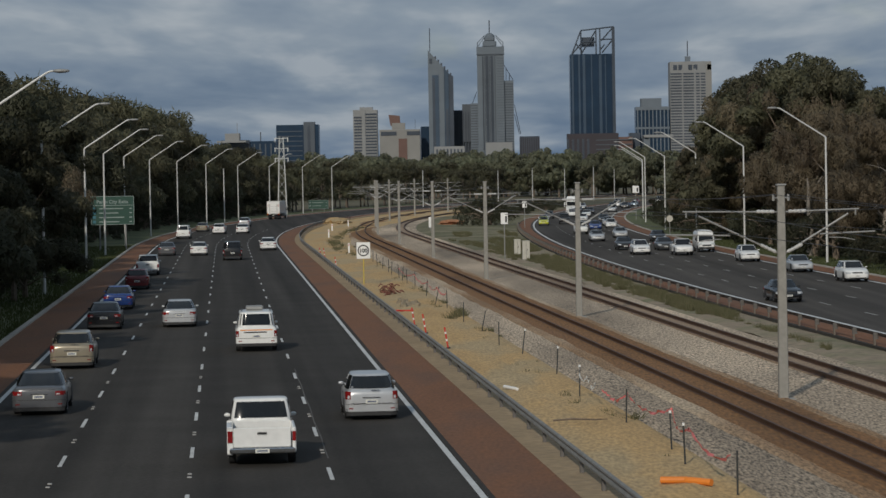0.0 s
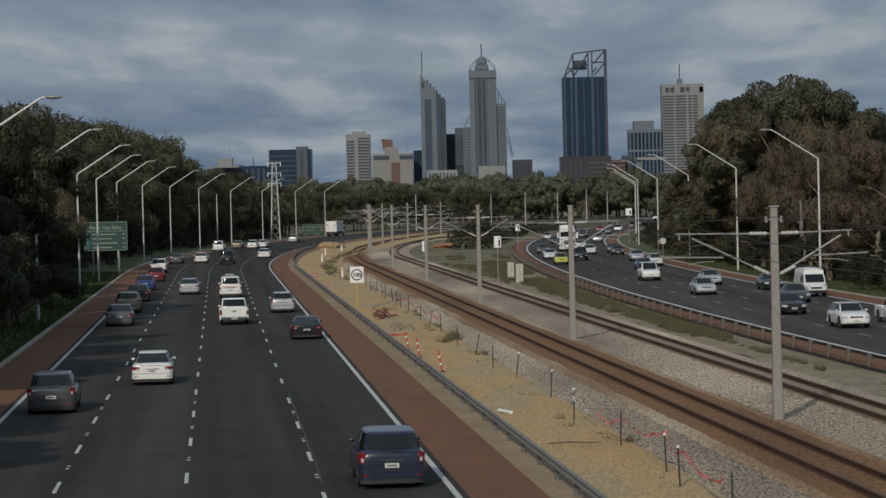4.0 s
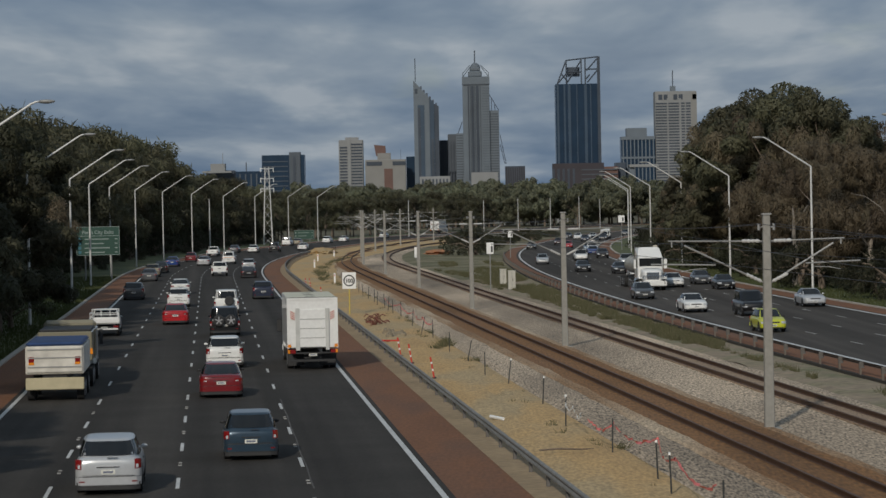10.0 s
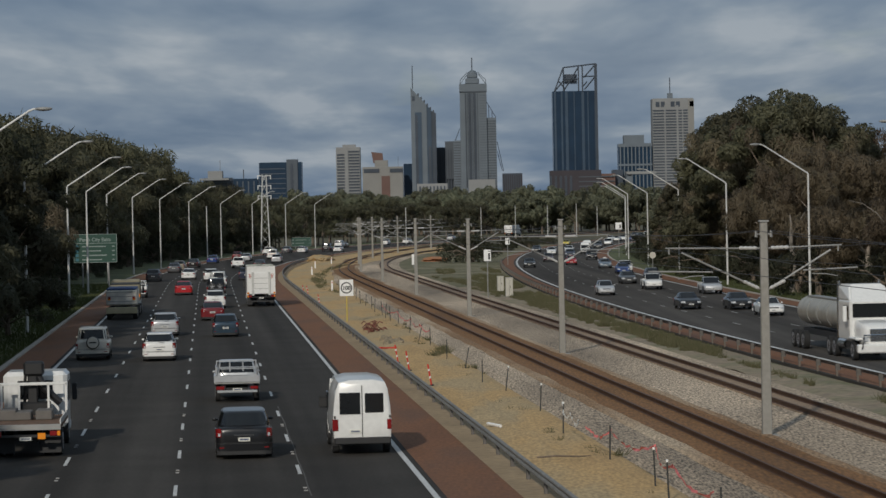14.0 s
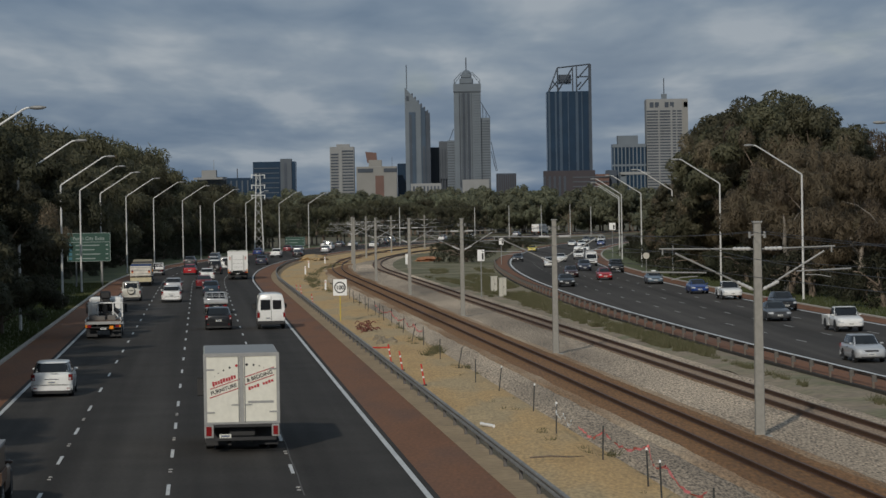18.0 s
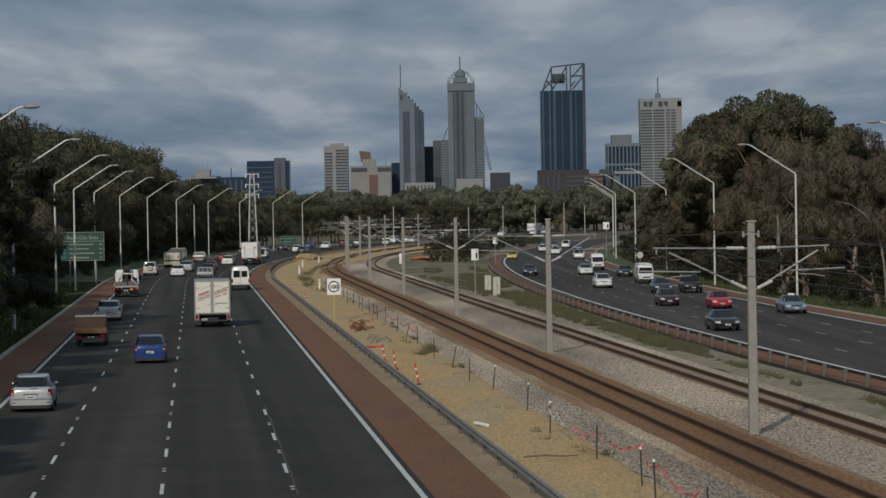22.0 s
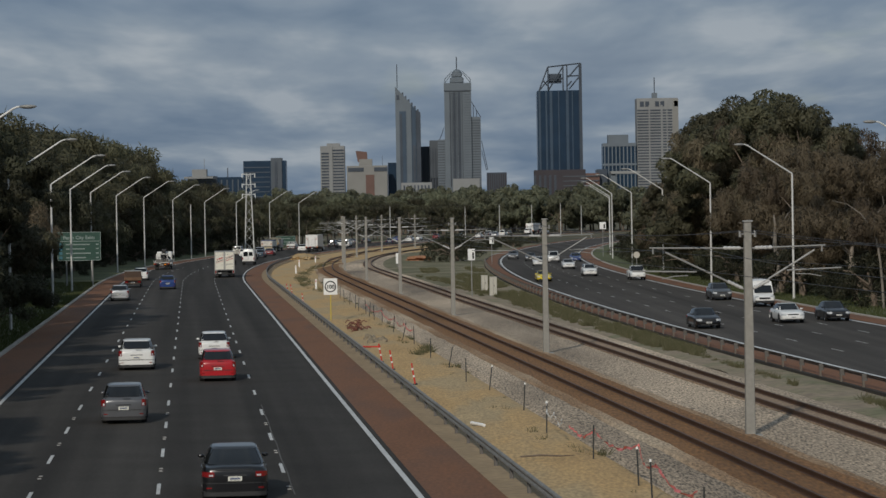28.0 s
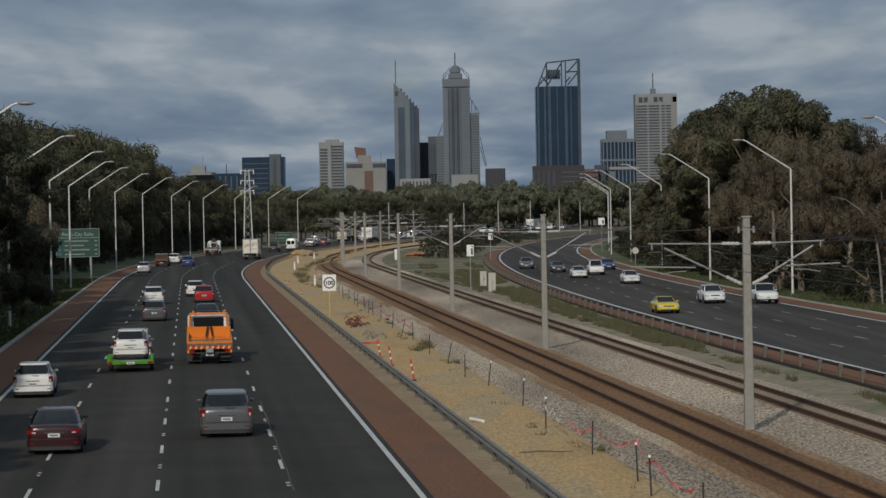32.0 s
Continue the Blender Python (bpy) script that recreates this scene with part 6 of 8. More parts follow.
def crane_truck():
    pnt = paint("white", PAINTS["white"])
    th = thing("crane_truck", "white flatbed truck with a folded dark crane behind its cab", "truck", group="freeway traffic")
    L, w = 7.6, 1.15
    truck_base(th, L, L / 2 - 2.0, pnt, w=w, axles=(-L / 2 + 1.7,))
    y0 = -L / 2
    part("deck", boxed(-w, w, y0, L / 2 - 2.9, 0.98, 1.12, bevel=0.02), DECK, th)
    part("deck_edge", boxed(-w, w, y0 - 0.03, y0 + 0.05, 0.95, 1.14, bevel=0.01), GALV, th)
    for x in (-w + 0.05, -0.5, 0.5, w - 0.05):
        part("headboard_post", boxed(x - 0.04, x + 0.04, L / 2 - 2.95, L / 2 - 2.88, 1.12, 2.2, bevel=0.01), pnt, th)
    part("headboard_rail", boxed(-w, w, L / 2 - 2.95, L / 2 - 2.88, 2.14, 2.24, bevel=0.01), pnt, th)
    part("crane_base", boxed(-0.55, 0.55, L / 2 - 2.75, L / 2 - 2.2, 0.9, 1.55, bevel=0.05), BLACK, th)
    part("crane_knuckle", boxed(-0.35, 0.35, L / 2 - 2.8, L / 2 - 2.3, 2.45, 2.95, bevel=0.08), BLACK, th)
    part("crane_column", boxed(-0.22, 0.12, L / 2 - 2.7, L / 2 - 2.3, 0.9, 2.9, bevel=0.04), BLACK, th)
    part("crane_boom", tube(bmesh.new(), [(-0.05, L / 2 - 2.5, 2.85), (0.35, L / 2 - 2.6, 2.0), (0.9, L / 2 - 2.6, 1.5)], 0.13, 8), BLACK, th)
    part("crane_ram", tube(bmesh.new(), [(-0.35, L / 2 - 2.5, 1.2), (-0.3, L / 2 - 2.5, 2.5)], 0.06, 6), BLACK, th)
    for x, h in ((-0.7, 0.35), (-0.2, 0.28), (0.5, 0.32)):
        part("cargo_crate", boxed(x - 0.3, x + 0.25, -1.6, -0.4, 1.12, 1.12 + h, bevel=0.03), POST, th)
    for s in (-1, 1):
        part("side_rail", boxed(s * (w - 0.03), s * w, y0, L / 2 - 2.95, 1.12, 1.3), pnt, th)
        part("mud_flap", boxed(s * 0.4, s * w * 0.97, y0 + 0.75, y0 + 0.78, 0.15, 0.75), TRIM, th)
    rear_lamps(th, y0, w, 0.78)
    part("marker_plate", boxed(0.4, 0.65, y0 - 0.04, y0, 0.66, 0.86), AMBER, th)
    part("cab_rear_window", boxed(-0.6, 0.6, L / 2 - 2.02, L / 2 - 1.98, 1.6, 2.25), GLASS, th)
    return th


def tow_truck():
    pnt = paint("orange", PAINTS["orange"])
    wht = paint("white", PAINTS["white"])
    th = thing("tow_truck", "orange tilt-tray tow truck with a white cab roof", "truck", group="freeway traffic")
    L, w = 7.8, 1.15
    truck_base(th, L, L / 2 - 2.1, wht, w=w, axles=(-L / 2 + 1.6,), roof=2.38)
    y0 = -L / 2
    bm = bmesh.new()
    box(bm, -w, w, y0, L / 2 - 2.2, 1.0, 1.16)
    part("tilt_tray", bm, pnt, th)
    part("tray_floor", boxed(-w + 0.1, w - 0.1, y0 + 0.1, L / 2 - 2.3, 1.16, 1.17), pnt, th)
    part("headboard", boxed(-w, w, L / 2 - 2.45, L / 2 - 2.3, 1.16, 1.72, bevel=0.02), pnt, th)
    bm = bmesh.new()
    for v in box(bm, -w, w, y0 - 0.06, y0 + 1.7, 1.0, 1.2):
        if v.co.y < y0:
            v.co.z -= 0.12 if v.co.z > 1.1 else 0.02
    part("tail_ramp", bm, POST, th, "scuffed dark steel ramp")
    for s in (-1, 1):
        part("tray_side", boxed(s * (w - 0.08), s * w, y0 + 0.1, L / 2 - 2.2, 1.16, 1.42, bevel=0.01), pnt, th)
        part("headboard_post", tube(bmesh.new(), [(s * (w - 0.12), L / 2 - 2.38, 1.2), (s * (w - 0.2), L / 2 - 2.38, 2.4)], 0.055, 8), pnt, th)
        part("beacon", tube(bmesh.new(), [(s * 0.8, L / 2 - 2.38, 2.44), (s * 0.8, L / 2 - 2.38, 2.56)], 0.05, 8), AMBER, th)
        part("mud_flap", boxed(s * 0.45, s * w * 0.97, y0 + 0.7, y0 + 0.73, 0.15, 0.75), TRIM, th)
    part("headboard_rail", tube(bmesh.new(), [(-w + 0.2, L / 2 - 2.38, 2.4), (w - 0.2, L / 2 - 2.38, 2.4)], 0.06, 8), pnt, th)
    part("cab_rear_window", boxed(-0.8, 0.8, L / 2 - 2.12, L / 2 - 2.08, 1.6, 2.2, bevel=0.01), GLASS, th)
    bm = bmesh.new()
    tube(bm, [(-0.15, L / 2 - 2.6, 1.2), (-0.05, L / 2 - 2.6, 1.75), (0.1, L / 2 - 2.6, 1.75), (0.2, L / 2 - 2.6, 1.2)], 0.05, 6)
    part("winch", bm, BLACK, th)
    stripe = part("warning_board", boxed(-w, w, y0 - 0.04, y0 + 0.02, 0.80, 0.97), RED_INK, th)
    for i in range(8):
        part("warning_stripe", boxed(-0.05, 0.05, -0.003, 0.003, -0.085, 0.085), YELLOW_TAPE, stripe, at=pose(-w + 0.18 + i * 0.28, y0 - 0.044, 0.88, 0, 35, 0))
    rear_lamps(th, y0 - 0.02, w, 0.62)
    part("tow_hitch", boxed(-0.2, 0.2, y0 - 0.25, y0, 0.6, 0.85, bevel=0.04), GALV, th)
    return th


def car_trailer():
    pnt = paint("green", PAINTS["green"])
    th = thing("car_trailer", "bright green flat car trailer towed on the freeway", "trailer", group="freeway traffic")
    w = 1.12
    part("deck", boxed(-w + 0.2, w - 0.2, -2.4, 2.4, 0.52, 0.60, bevel=0.01), GALV, th)
    part("tail_beam", boxed(-w, w, -2.48, -2.3, 0.42, 0.58, bevel=0.02), pnt, th)
    part("drawbar", boxed(-0.08, 0.08, 2.4, 3.7, 0.42, 0.54), pnt, th)
    for s in (-1, 1):
        part("side_beam", boxed(s * (w - 0.24), s * (w - 0.14), -2.4, 2.4, 0.42, 0.62, bevel=0.01), pnt, th)
        part("mudguard", boxed(s * (w - 0.22), s * w, -0.9, 0.9, 0.66, 0.74, bevel=0.02), pnt, th)
        part("lamp_bracket", boxed(s * (w - 0.16), s * w, -2.5, -2.42, 0.5, 0.86, bevel=0.02), pnt, th)
        part("ramp", boxed(s * 0.45, s * 0.85, -2.55, -2.46, 0.42, 0.60, bevel=0.01), pnt, th)
        part("tail_light", boxed(s * (w - 0.3), s * (w - 0.05), -2.51, -2.47, 0.42, 0.56), TAIL, th, "red tail light")
        for y in (-0.45, 0.45):
            wheel(th, s * (w - 0.11), y, 0.31, 0.19, side=s)
    pl = part("number_plate", boxed(-0.19, 0.19, -2.5, -2.47, 0.42, 0.53), PLATE, th)
    part("plate_bar", boxed(-0.14, 0.14, -2.506, -2.499, 0.45, 0.5), PLATE_BAR, pl)
    return th


def tanker():
    """A bonneted prime mover with a tank semi-trailer, centred on its length of 17 m."""
    pnt = paint("white", PAINTS["white"])
    th = thing("tanker_truck", "white bonneted prime mover hauling a grey tank trailer", "truck", group="freeway traffic")
    w, f = 1.2, 8.5
    part("bonnet", smooth(mesh_of("bonnet", loft([(f - 2.1, 0.95, 0.8, 2.0), (f - 0.9, 0.9, 0.75, 1.9), (f - 0.15, 0.82, 0.75, 1.75), (f, 0.7, 0.85, 1.6)]), pnt), 40), pnt, th)
    part("cab", boxed(-w + 0.08, w - 0.08, f - 4.6, f - 1.9, 0.9, 3.0, bevel=0.12), pnt, th)
    bm = bmesh.new()
    vs = box(bm, -w + 0.1, w - 0.1, f - 4.6, f - 2.0, 2.9, 3.75)
    for v in vs:
        if v.co.z > 3.5 and v.co.y > f - 3:
            v.co.y -= 1.0
            v.co.x *= 0.8
    bmesh.ops.bevel(bm, geom=bm.edges[:], offset=0.1, segments=2, affect="EDGES")
    part("roof_fairing", bm, pnt, th)
    part("windscreen", boxed(-0.98, 0.98, f - 1.95, f - 1.86, 2.1, 2.8, bevel=0.02), GLASS, th)
    part("grille", boxed(-0.55, 0.55, f - 0.05, f + 0.03, 0.95, 1.6, bevel=0.03), CHROME, th, "chrome radiator grille")
    part("bumper", boxed(-w, w, f - 0.2, f + 0.18, 0.4, 0.85, bevel=0.06), pnt, th)
    part("bull_bar", tube(bmesh.new(), [(-1.0, f + 0.22, 0.6), (-0.9, f + 0.22, 1.3), (0.9, f + 0.22, 1.3), (1.0, f + 0.22, 0.6)], 0.04, 6), CHROME, th)
    part("chassis", boxed(-0.45, 0.45, -f + 0.5, f - 0.6, 0.75, 1.05), TRIM, th)
    for s in (-1, 1):
        part("headlight", boxed(s * 0.65, s * 0.92, f - 0.1, f + 0.06, 1.0, 1.2, bevel=0.02), HEAD, th)
        part("mudguard", boxed(s * 0.78, s * w, f - 1.9, f - 0.4, 1.02, 1.15, bevel=0.05), pnt, th)
        part("exhaust_pipe", tube(bmesh.new(), [(s * 1.05, f - 4.75, 1.0), (s * 1.05, f - 4.75, 3.9)], 0.09, 8), CHROME, th)
        part("wing_mirror", boxed(s * (w + 0.05), s * (w + 0.25), f - 2.1, f - 2.0, 1.9, 2.7, bevel=0.03), pnt, th)
        part("side_window", boxed(s * (w - 0.1), s * (w - 0.07), f - 3.4, f - 2.2, 2.0, 2.7), GLASS, th)
        part("fuel_tank", tube(bmesh.new(), [(s * 0.95, f - 4.4, 0.75), (s * 0.95, f - 2.8, 0.75)], 0.3, 12), CHROME, th)
        for y in (f - 1.2, f - 5.4, f - 6.7, -f + 1.2, -f + 2.5, -f + 3.8):
            wheel(th, s * (w - 0.17), y, 0.5, 0.32, side=s)
    bm = bmesh.new()
    tube(bm, [(0, -f + 0.2, 2.0), (0, -f + 0.45, 2.0), (0, f - 5.3, 2.0), (0, f - 5.05, 2.0)], [0.55, 0.78, 0.78, 0.55], 24)
    part("tank", smooth(mesh_of("tank", bm, TANK)), TANK, th)
    for y in (-5.5, -3.0, -0.5, 2.0):
        part("tank_band", tube(bmesh.new(), [(0, y - 0.04, 2.0), (0, y + 0.04, 2.0)], 0.8, 24), GALV, th)
    part("tank_walkway", boxed(-0.3, 0.3, -f + 1, f - 6, 2.75, 2.82), GALV, th)
    return th


BUILT = {}


def vehicle(style, colour):
    """A vehicle of that style and colour: built the first time, copied after that."""
    key = (style, colour)
    if key in BUILT:
        again = copy_thing(BUILT[key], pose(0, -100, 0))
        again.animation_data_clear()
        return again
    special = {"van": lambda: van(colour), "boxtruck": lambda: box_truck(False), "furniture": lambda: box_truck(True), "tipper": tipper, "crane": crane_truck, "tow": tow_truck, "trailer": car_trailer, "tanker": tanker}
    BUILT[key] = special[style]() if style in special else car(style, colour)
    return BUILT[key]

# ---- roadside and trackside things ----
GREEN = mat("sign_green", (0.004, 0.045, 0.030), 0.55, vary=0.06)
YELLOW = mat("yellow_post", (0.55, 0.42, 0.08), 0.6, vary=0.08)
RED = mat("red_plastic", (0.55, 0.045, 0.03), 0.55, vary=0.1)
ORANGE = mat("orange_pipe", (0.72, 0.22, 0.03), 0.5, vary=0.08)
PINK = mat("barrier_tape", (0.66, 0.17, 0.16), 0.6, vary=0.2, grain=5.0)
CABINET = mat("cabinet_paint", (0.48, 0.46, 0.40), 0.6, vary=0.06)
CLAY = mat("orange_clay", (0.40, 0.17, 0.07), 0.95, vary=0.25, grain=2.0, bump=0.6)
ROCK = mat("rock", (0.24, 0.20, 0.14), 0.95, vary=0.25, grain=3.0, bump=0.8)
TEAL_BOX = mat("sign_shield", (0.02, 0.12, 0.16), 0.5)


# White dimmed in its colour, since the boards face away from the sun.
SIGN_WHITE = mat("shaded_sign_white", (0.20, 0.25, 0.235), 0.6, vary=0.12, grain=1.5)


def make_green_sign(x, y, z, w, h, title, lines, label):
    th = thing("road_sign", label, "road sign", pose(x, y, 0, 0, 0, heading(left_mid, y) * 0.5))
    board = part("board", boxed(-w / 2, w / 2, -0.04, 0.04, z - h / 2, z + h / 2, bevel=0.03), GREEN, th)
    e = 0.055
    for a in ((-w / 2, w / 2, z + h / 2 - e, z + h / 2), (-w / 2, w / 2, z - h / 2, z - h / 2 + e), (-w / 2, -w / 2 + e, z - h / 2, z + h / 2), (w / 2 - e, w / 2, z - h / 2, z + h / 2)):
        part("border", boxed(a[0], a[1], -0.052, -0.035, a[2], a[3]), SIGN_WHITE, board)
    if title:
        lettering(title, 0.56, SIGN_WHITE, board, pose(0, -0.05, z + h / 2 - 0.82, 90, 0, 0), label="white lettering", bold=0.012)
        part("divider", boxed(-w / 2, w / 2, -0.052, -0.035, z + h / 2 - 1.08, z + h / 2 - 1.02), SIGN_WHITE, board)
    for i in range(lines):
        zz = z + h / 2 - (1.42 if title else 0.6) - i * (0.5 if title else 0.75)
        rng = random.Random(i)
        part("shield", boxed(-w / 2 + 0.2, -w / 2 + 0.55, -0.052, -0.035, zz - 0.15, zz + 0.18), TEAL_BOX if title else SIGN_WHITE, board)
        part("text_bar", boxed(-w / 2 + 0.95, -w / 2 + 0.95 + w * rng.uniform(0.42, 0.58), -0.052, -0.035, zz - 0.055, zz + 0.065), SIGN_WHITE, board)
        part("text_bar", boxed(w / 2 - 0.55, w / 2 - 0.25, -0.052, -0.035, zz - 0.055, zz + 0.065), SIGN_WHITE, board)
    for s in (-1, 1):
        part("post", tube(bmesh.new(), [(s * w * 0.3, 0.1, -0.2), (s * w * 0.3, 0.1, z + h / 2 - 0.1)], 0.09, 8), GALV, th)


def make_speed_sign():
    th = thing("speed_sign", "white speed limit sign for 100 on a yellow post", "road sign", pose(-8.0, 200, -0.05, 0, 0, -1))
    part("post", tube(bmesh.new(), [(0, 0.04, -0.2), (0, 0.04, 2.9)], 0.045, 8), YELLOW, th, "yellow post")
    board = part("board", boxed(-0.5, 0.5, -0.02, 0.02, 1.9, 3.1, bevel=0.015), WHITE, th)
    bm = bmesh.new()
    outer, inner = [], []
    for rad, ring in ((0.42, outer), (0.335, inner)):
        for yy in (-0.034, -0.016):
            ring.append([bm.verts.new((rad * math.cos(a), yy, 2.5 + rad * math.sin(a))) for a in [2 * math.pi * j / 32 for j in range(32)]])
    for j in range(32):
        k2 = (j + 1) % 32
        bm.faces.new((outer[0][j], outer[0][k2], inner[0][k2], inner[0][j]))
        bm.faces.new((outer[0][j], outer[1][j], outer[1][k2], outer[0][k2]))
        bm.faces.new((inner[0][j], inner[0][k2], inner[1][k2], inner[1][j]))
    bmesh.ops.recalc_face_normals(bm, faces=bm.faces[:])
    part("ring", bm, BLACK, board)
    lettering("100", 0.40, BLACK, board, pose(0, -0.03, 2.355, 90, 0, 0), label="black speed limit figures", bold=0.014)


def make_fence():
    rng = random.Random(5)
    steel = mat("dark_picket", (0.03, 0.032, 0.03), 0.7, vary=0.1)
    pm = mesh_of("picket", boxed(-0.024, 0.024, -0.024, 0.024, -0.3, 1.1, bevel=0.006), steel)
    # distance, metres beside the fence line, lean in degrees
    spots = [(66, 0.0, 0), (73.2, -0.1, -2), (77.1, 0.15, -2), (85.5, 0.05, 1), (96.1, -0.1, 1), (106.6, 0.3, 3), (119.1, 0.24, 7), (125.7, -0.15, 0), (136.9, 0.03, 11), (146.2, -0.12, 0), (162.2, 0.2, -1), (167.5, -0.12, 12), (178.9, 0.1, 4), (194.9, 0.37, 0), (199.3, 0.07, -2), (206, 0.1, 5),
             (211.8, 0.2, -4), (219, 0, 3), (225, 0.1, 0), (233, 0, 4), (242, 0, -3), (252, 0.1, 2), (262, 0, -2), (274, 0, 3), (287, 0, 0)]
    for i, (y, o, tilt) in enumerate(spots):
        ob = thing("fence_picket", "dark steel fence picket standing in the ballast edge", "fence post", pose(fence_line(y) + o, y, -0.05, rng.uniform(-3, 3), tilt, 0), group="fence pickets")
        part("picket", pm, steel, ob)
        if y in (73.2, 77.1, 96.1, 106.6, 119.1):
            part("cap", boxed(-0.03, 0.03, -0.03, 0.03, 1.06, 1.13), WHITE, ob, "white plastic cap")
    def tape(pts, seed, tone=PINK, label="faded pink barrier tape strung along the pickets"):
        rg = random.Random(seed)
        bm = bmesh.new()
        last = None
        for a, b in zip(pts, pts[1:]):
            a, b = Vector(a), Vector(b)
            for i in range(16):
                f = i / 15
                p = a.lerp(b, f) - Vector((0, 0, 0.28 * 4 * f * (1 - f)))
                p += Vector((rg.uniform(-0.03, 0.03), 0, rg.uniform(-0.05, 0.05)))
                hi = bm.verts.new(p + Vector((rg.uniform(-0.04, 0.04), 0, rg.uniform(0.02, 0.06))))
                lo = bm.verts.new(p - Vector((rg.uniform(-0.04, 0.04), 0, rg.uniform(0.012, 0.038))))
                if last:
                    bm.faces.new((last[0], hi, lo, last[1]))
                last = (hi, lo)
        tagged(new("barrier_tape", mesh_of("barrier_tape", bm, tone)), label, "tape")
    F = fence_line
    tape([(6.12, 66, 0.9), (5.6, 72.6, 0.98), (5.48, 77.1, 1.08), (4.7, 85.5, 0.88), (4.15, 89.5, 0.75)], 1)
    tape([(F(162.2) + 0.2, 162.2, 0.9), (F(167.5), 167.5, 0.95), (F(178.9) + 0.2, 178.9, 0.85), (F(194.9) + 0.3, 194.9, 0.8), (F(211.8) + 0.2, 211.8, 0.7)], 2)
    tape([(4.0, 91, 0.8), (3.8, 93.5, 0.85), (3.62, 96.1, 1.0)], 3, mat("white_tape", (0.6, 0.6, 0.58), 0.6, vary=0.2, grain=5.0), "torn white barrier tape strung along the pickets")


def make_bollards():
    for x, y in ((-3.1, 143), (-2.4, 136), (-1.2, 124), (-11.8, 237), (-14.9, 269), (-14.4, 267)):
        th = thing("bollard", "red and white banded construction bollard", "bollard", pose(x, y, -0.03, 4, -9, 0), group="construction bollards")
        part("pole", tube(bmesh.new(), [(0, 0, 0), (0, 0, 1.0)], 0.04, 10), RED, th)
        part("base", tube(bmesh.new(), [(0, 0, 0), (0, 0, 0.06)], [0.12, 0.1], 10), BLACK, th)
        for z in (0.35, 0.68):
            part("band", tube(bmesh.new(), [(0, 0, z), (0, 0, z + 0.10)], 0.044, 10), WHITE, th, "white reflective band")
    for x, y in ((-18.9, 360), (-20.6, 402), (-12.8, 283), (-19.8, 437)):
        th = thing("marker_post", "short white roadside marker post", "marker post", pose(x, y, -0.03), group="marker posts")
        part("blade", boxed(-0.09, 0.09, -0.03, 0.03, 0, 1.05, bevel=0.01), WHITE, th)
        part("reflector", boxed(-0.05, 0.05, -0.04, -0.03, 0.8, 0.92), RED, th)


def make_cabinet(x, y, w, h):
    th = thing("electrical_cabinet", "pale grey trackside electrical cabinet", "cabinet", pose(x, y, -0.1, 0, 0, 4), group="trackside cabinets")
    part("plinth", boxed(-w / 2 - 0.08, w / 2 + 0.08, -0.4, 0.4, 0, 0.12), CONCRETE, th)
    part("case", boxed(-w / 2, w / 2, -0.32, 0.32, 0.12, h, bevel=0.02), CABINET, th)
    part("lid", boxed(-w / 2 - 0.04, w / 2 + 0.04, -0.36, 0.36, h, h + 0.07, bevel=0.015), CABINET, th)
    part("door_seam", boxed(-0.008, 0.008, -0.328, -0.31, 0.2, h - 0.1), TRIM, th)
    part("door_handle", boxed(0.06, 0.1, -0.35, -0.31, h * 0.5, h * 0.62), TRIM, th)


def make_board_post(x, y, z, w, h, label, name="signal_board"):
    th = thing(name, label, "signal", pose(x, y, -0.05, 0, 0, 3))
    part("pole", tube(bmesh.new(), [(0, 0.06, -0.2), (0, 0.06, z + h / 2)], 0.05, 8), GALV, th)
    b = part("board", boxed(-w / 2, w / 2, -0.03, 0.03, z - h / 2, z + h / 2, bevel=0.02), WHITE, th)
    part("bracket", boxed(-w / 2 + 0.06, w / 2 - 0.06, 0.03, 0.07, z - 0.04, z + 0.04), GALV, th)
    part("lens", boxed(w * 0.12, w * 0.36, -0.05, -0.02, z - h * 0.35, z + h * 0.2, bevel=0.01), BLACK, b)


def make_round_sign(x, y):
    th = thing("round_sign", "pale round sign seen from behind on a short post", "road sign", pose(x, y, -0.05))
    part("post", tube(bmesh.new(), [(0, 0.03, -0.2), (0, 0.03, 2.2)], 0.045, 8), GALV, th)
    part("disc", tube(bmesh.new(), [(0, -0.02, 2.1), (0, 0.02, 2.1)], 0.40, 20), CABINET, th)


def make_pylon(x, y, h):
    th = thing("power_pylon", "pale steel lattice power pylon among trees", "pylon", pose(x, y, -0.1))
    legs = [(-1, -1), (1, -1), (1, 1), (-1, 1)]
    def wd(z):
        return 0.55 * (1 - z / h) + 0.42
    for sx, sy in legs:
        part("leg", tube(bmesh.new(), [(sx * wd(0), sy * wd(0), 0), (sx * wd(h * 0.7), sy * wd(h * 0.7), h * 0.7), (sx * 0.4, sy * 0.4, h)], 0.075, 5), POLE, th)
    for i in range(9):
        z0, z1 = h * i / 9, h * (i + 1) / 9
        for s in (-1, 1):
            part("brace", tube(bmesh.new(), [(-s * wd(z0), -wd(z0), z0), (s * wd(z1), -wd(z1), z1)], 0.035, 4), POLE, th)
    for z in (h * 0.72, h * 0.85, h * 0.98):
        for s in (-1, 1):
            arm = part("cross_arm", tube(bmesh.new(), [(0, 0, z), (s * 1.5, 0, z + 0.15)], 0.10, 5), POLE, th)
            part("insulator", tube(bmesh.new(), [(s * 1.4, 0, z + 0.1), (s * 1.4, 0, z - 0.7)], 0.09, 6), WHITE, arm)


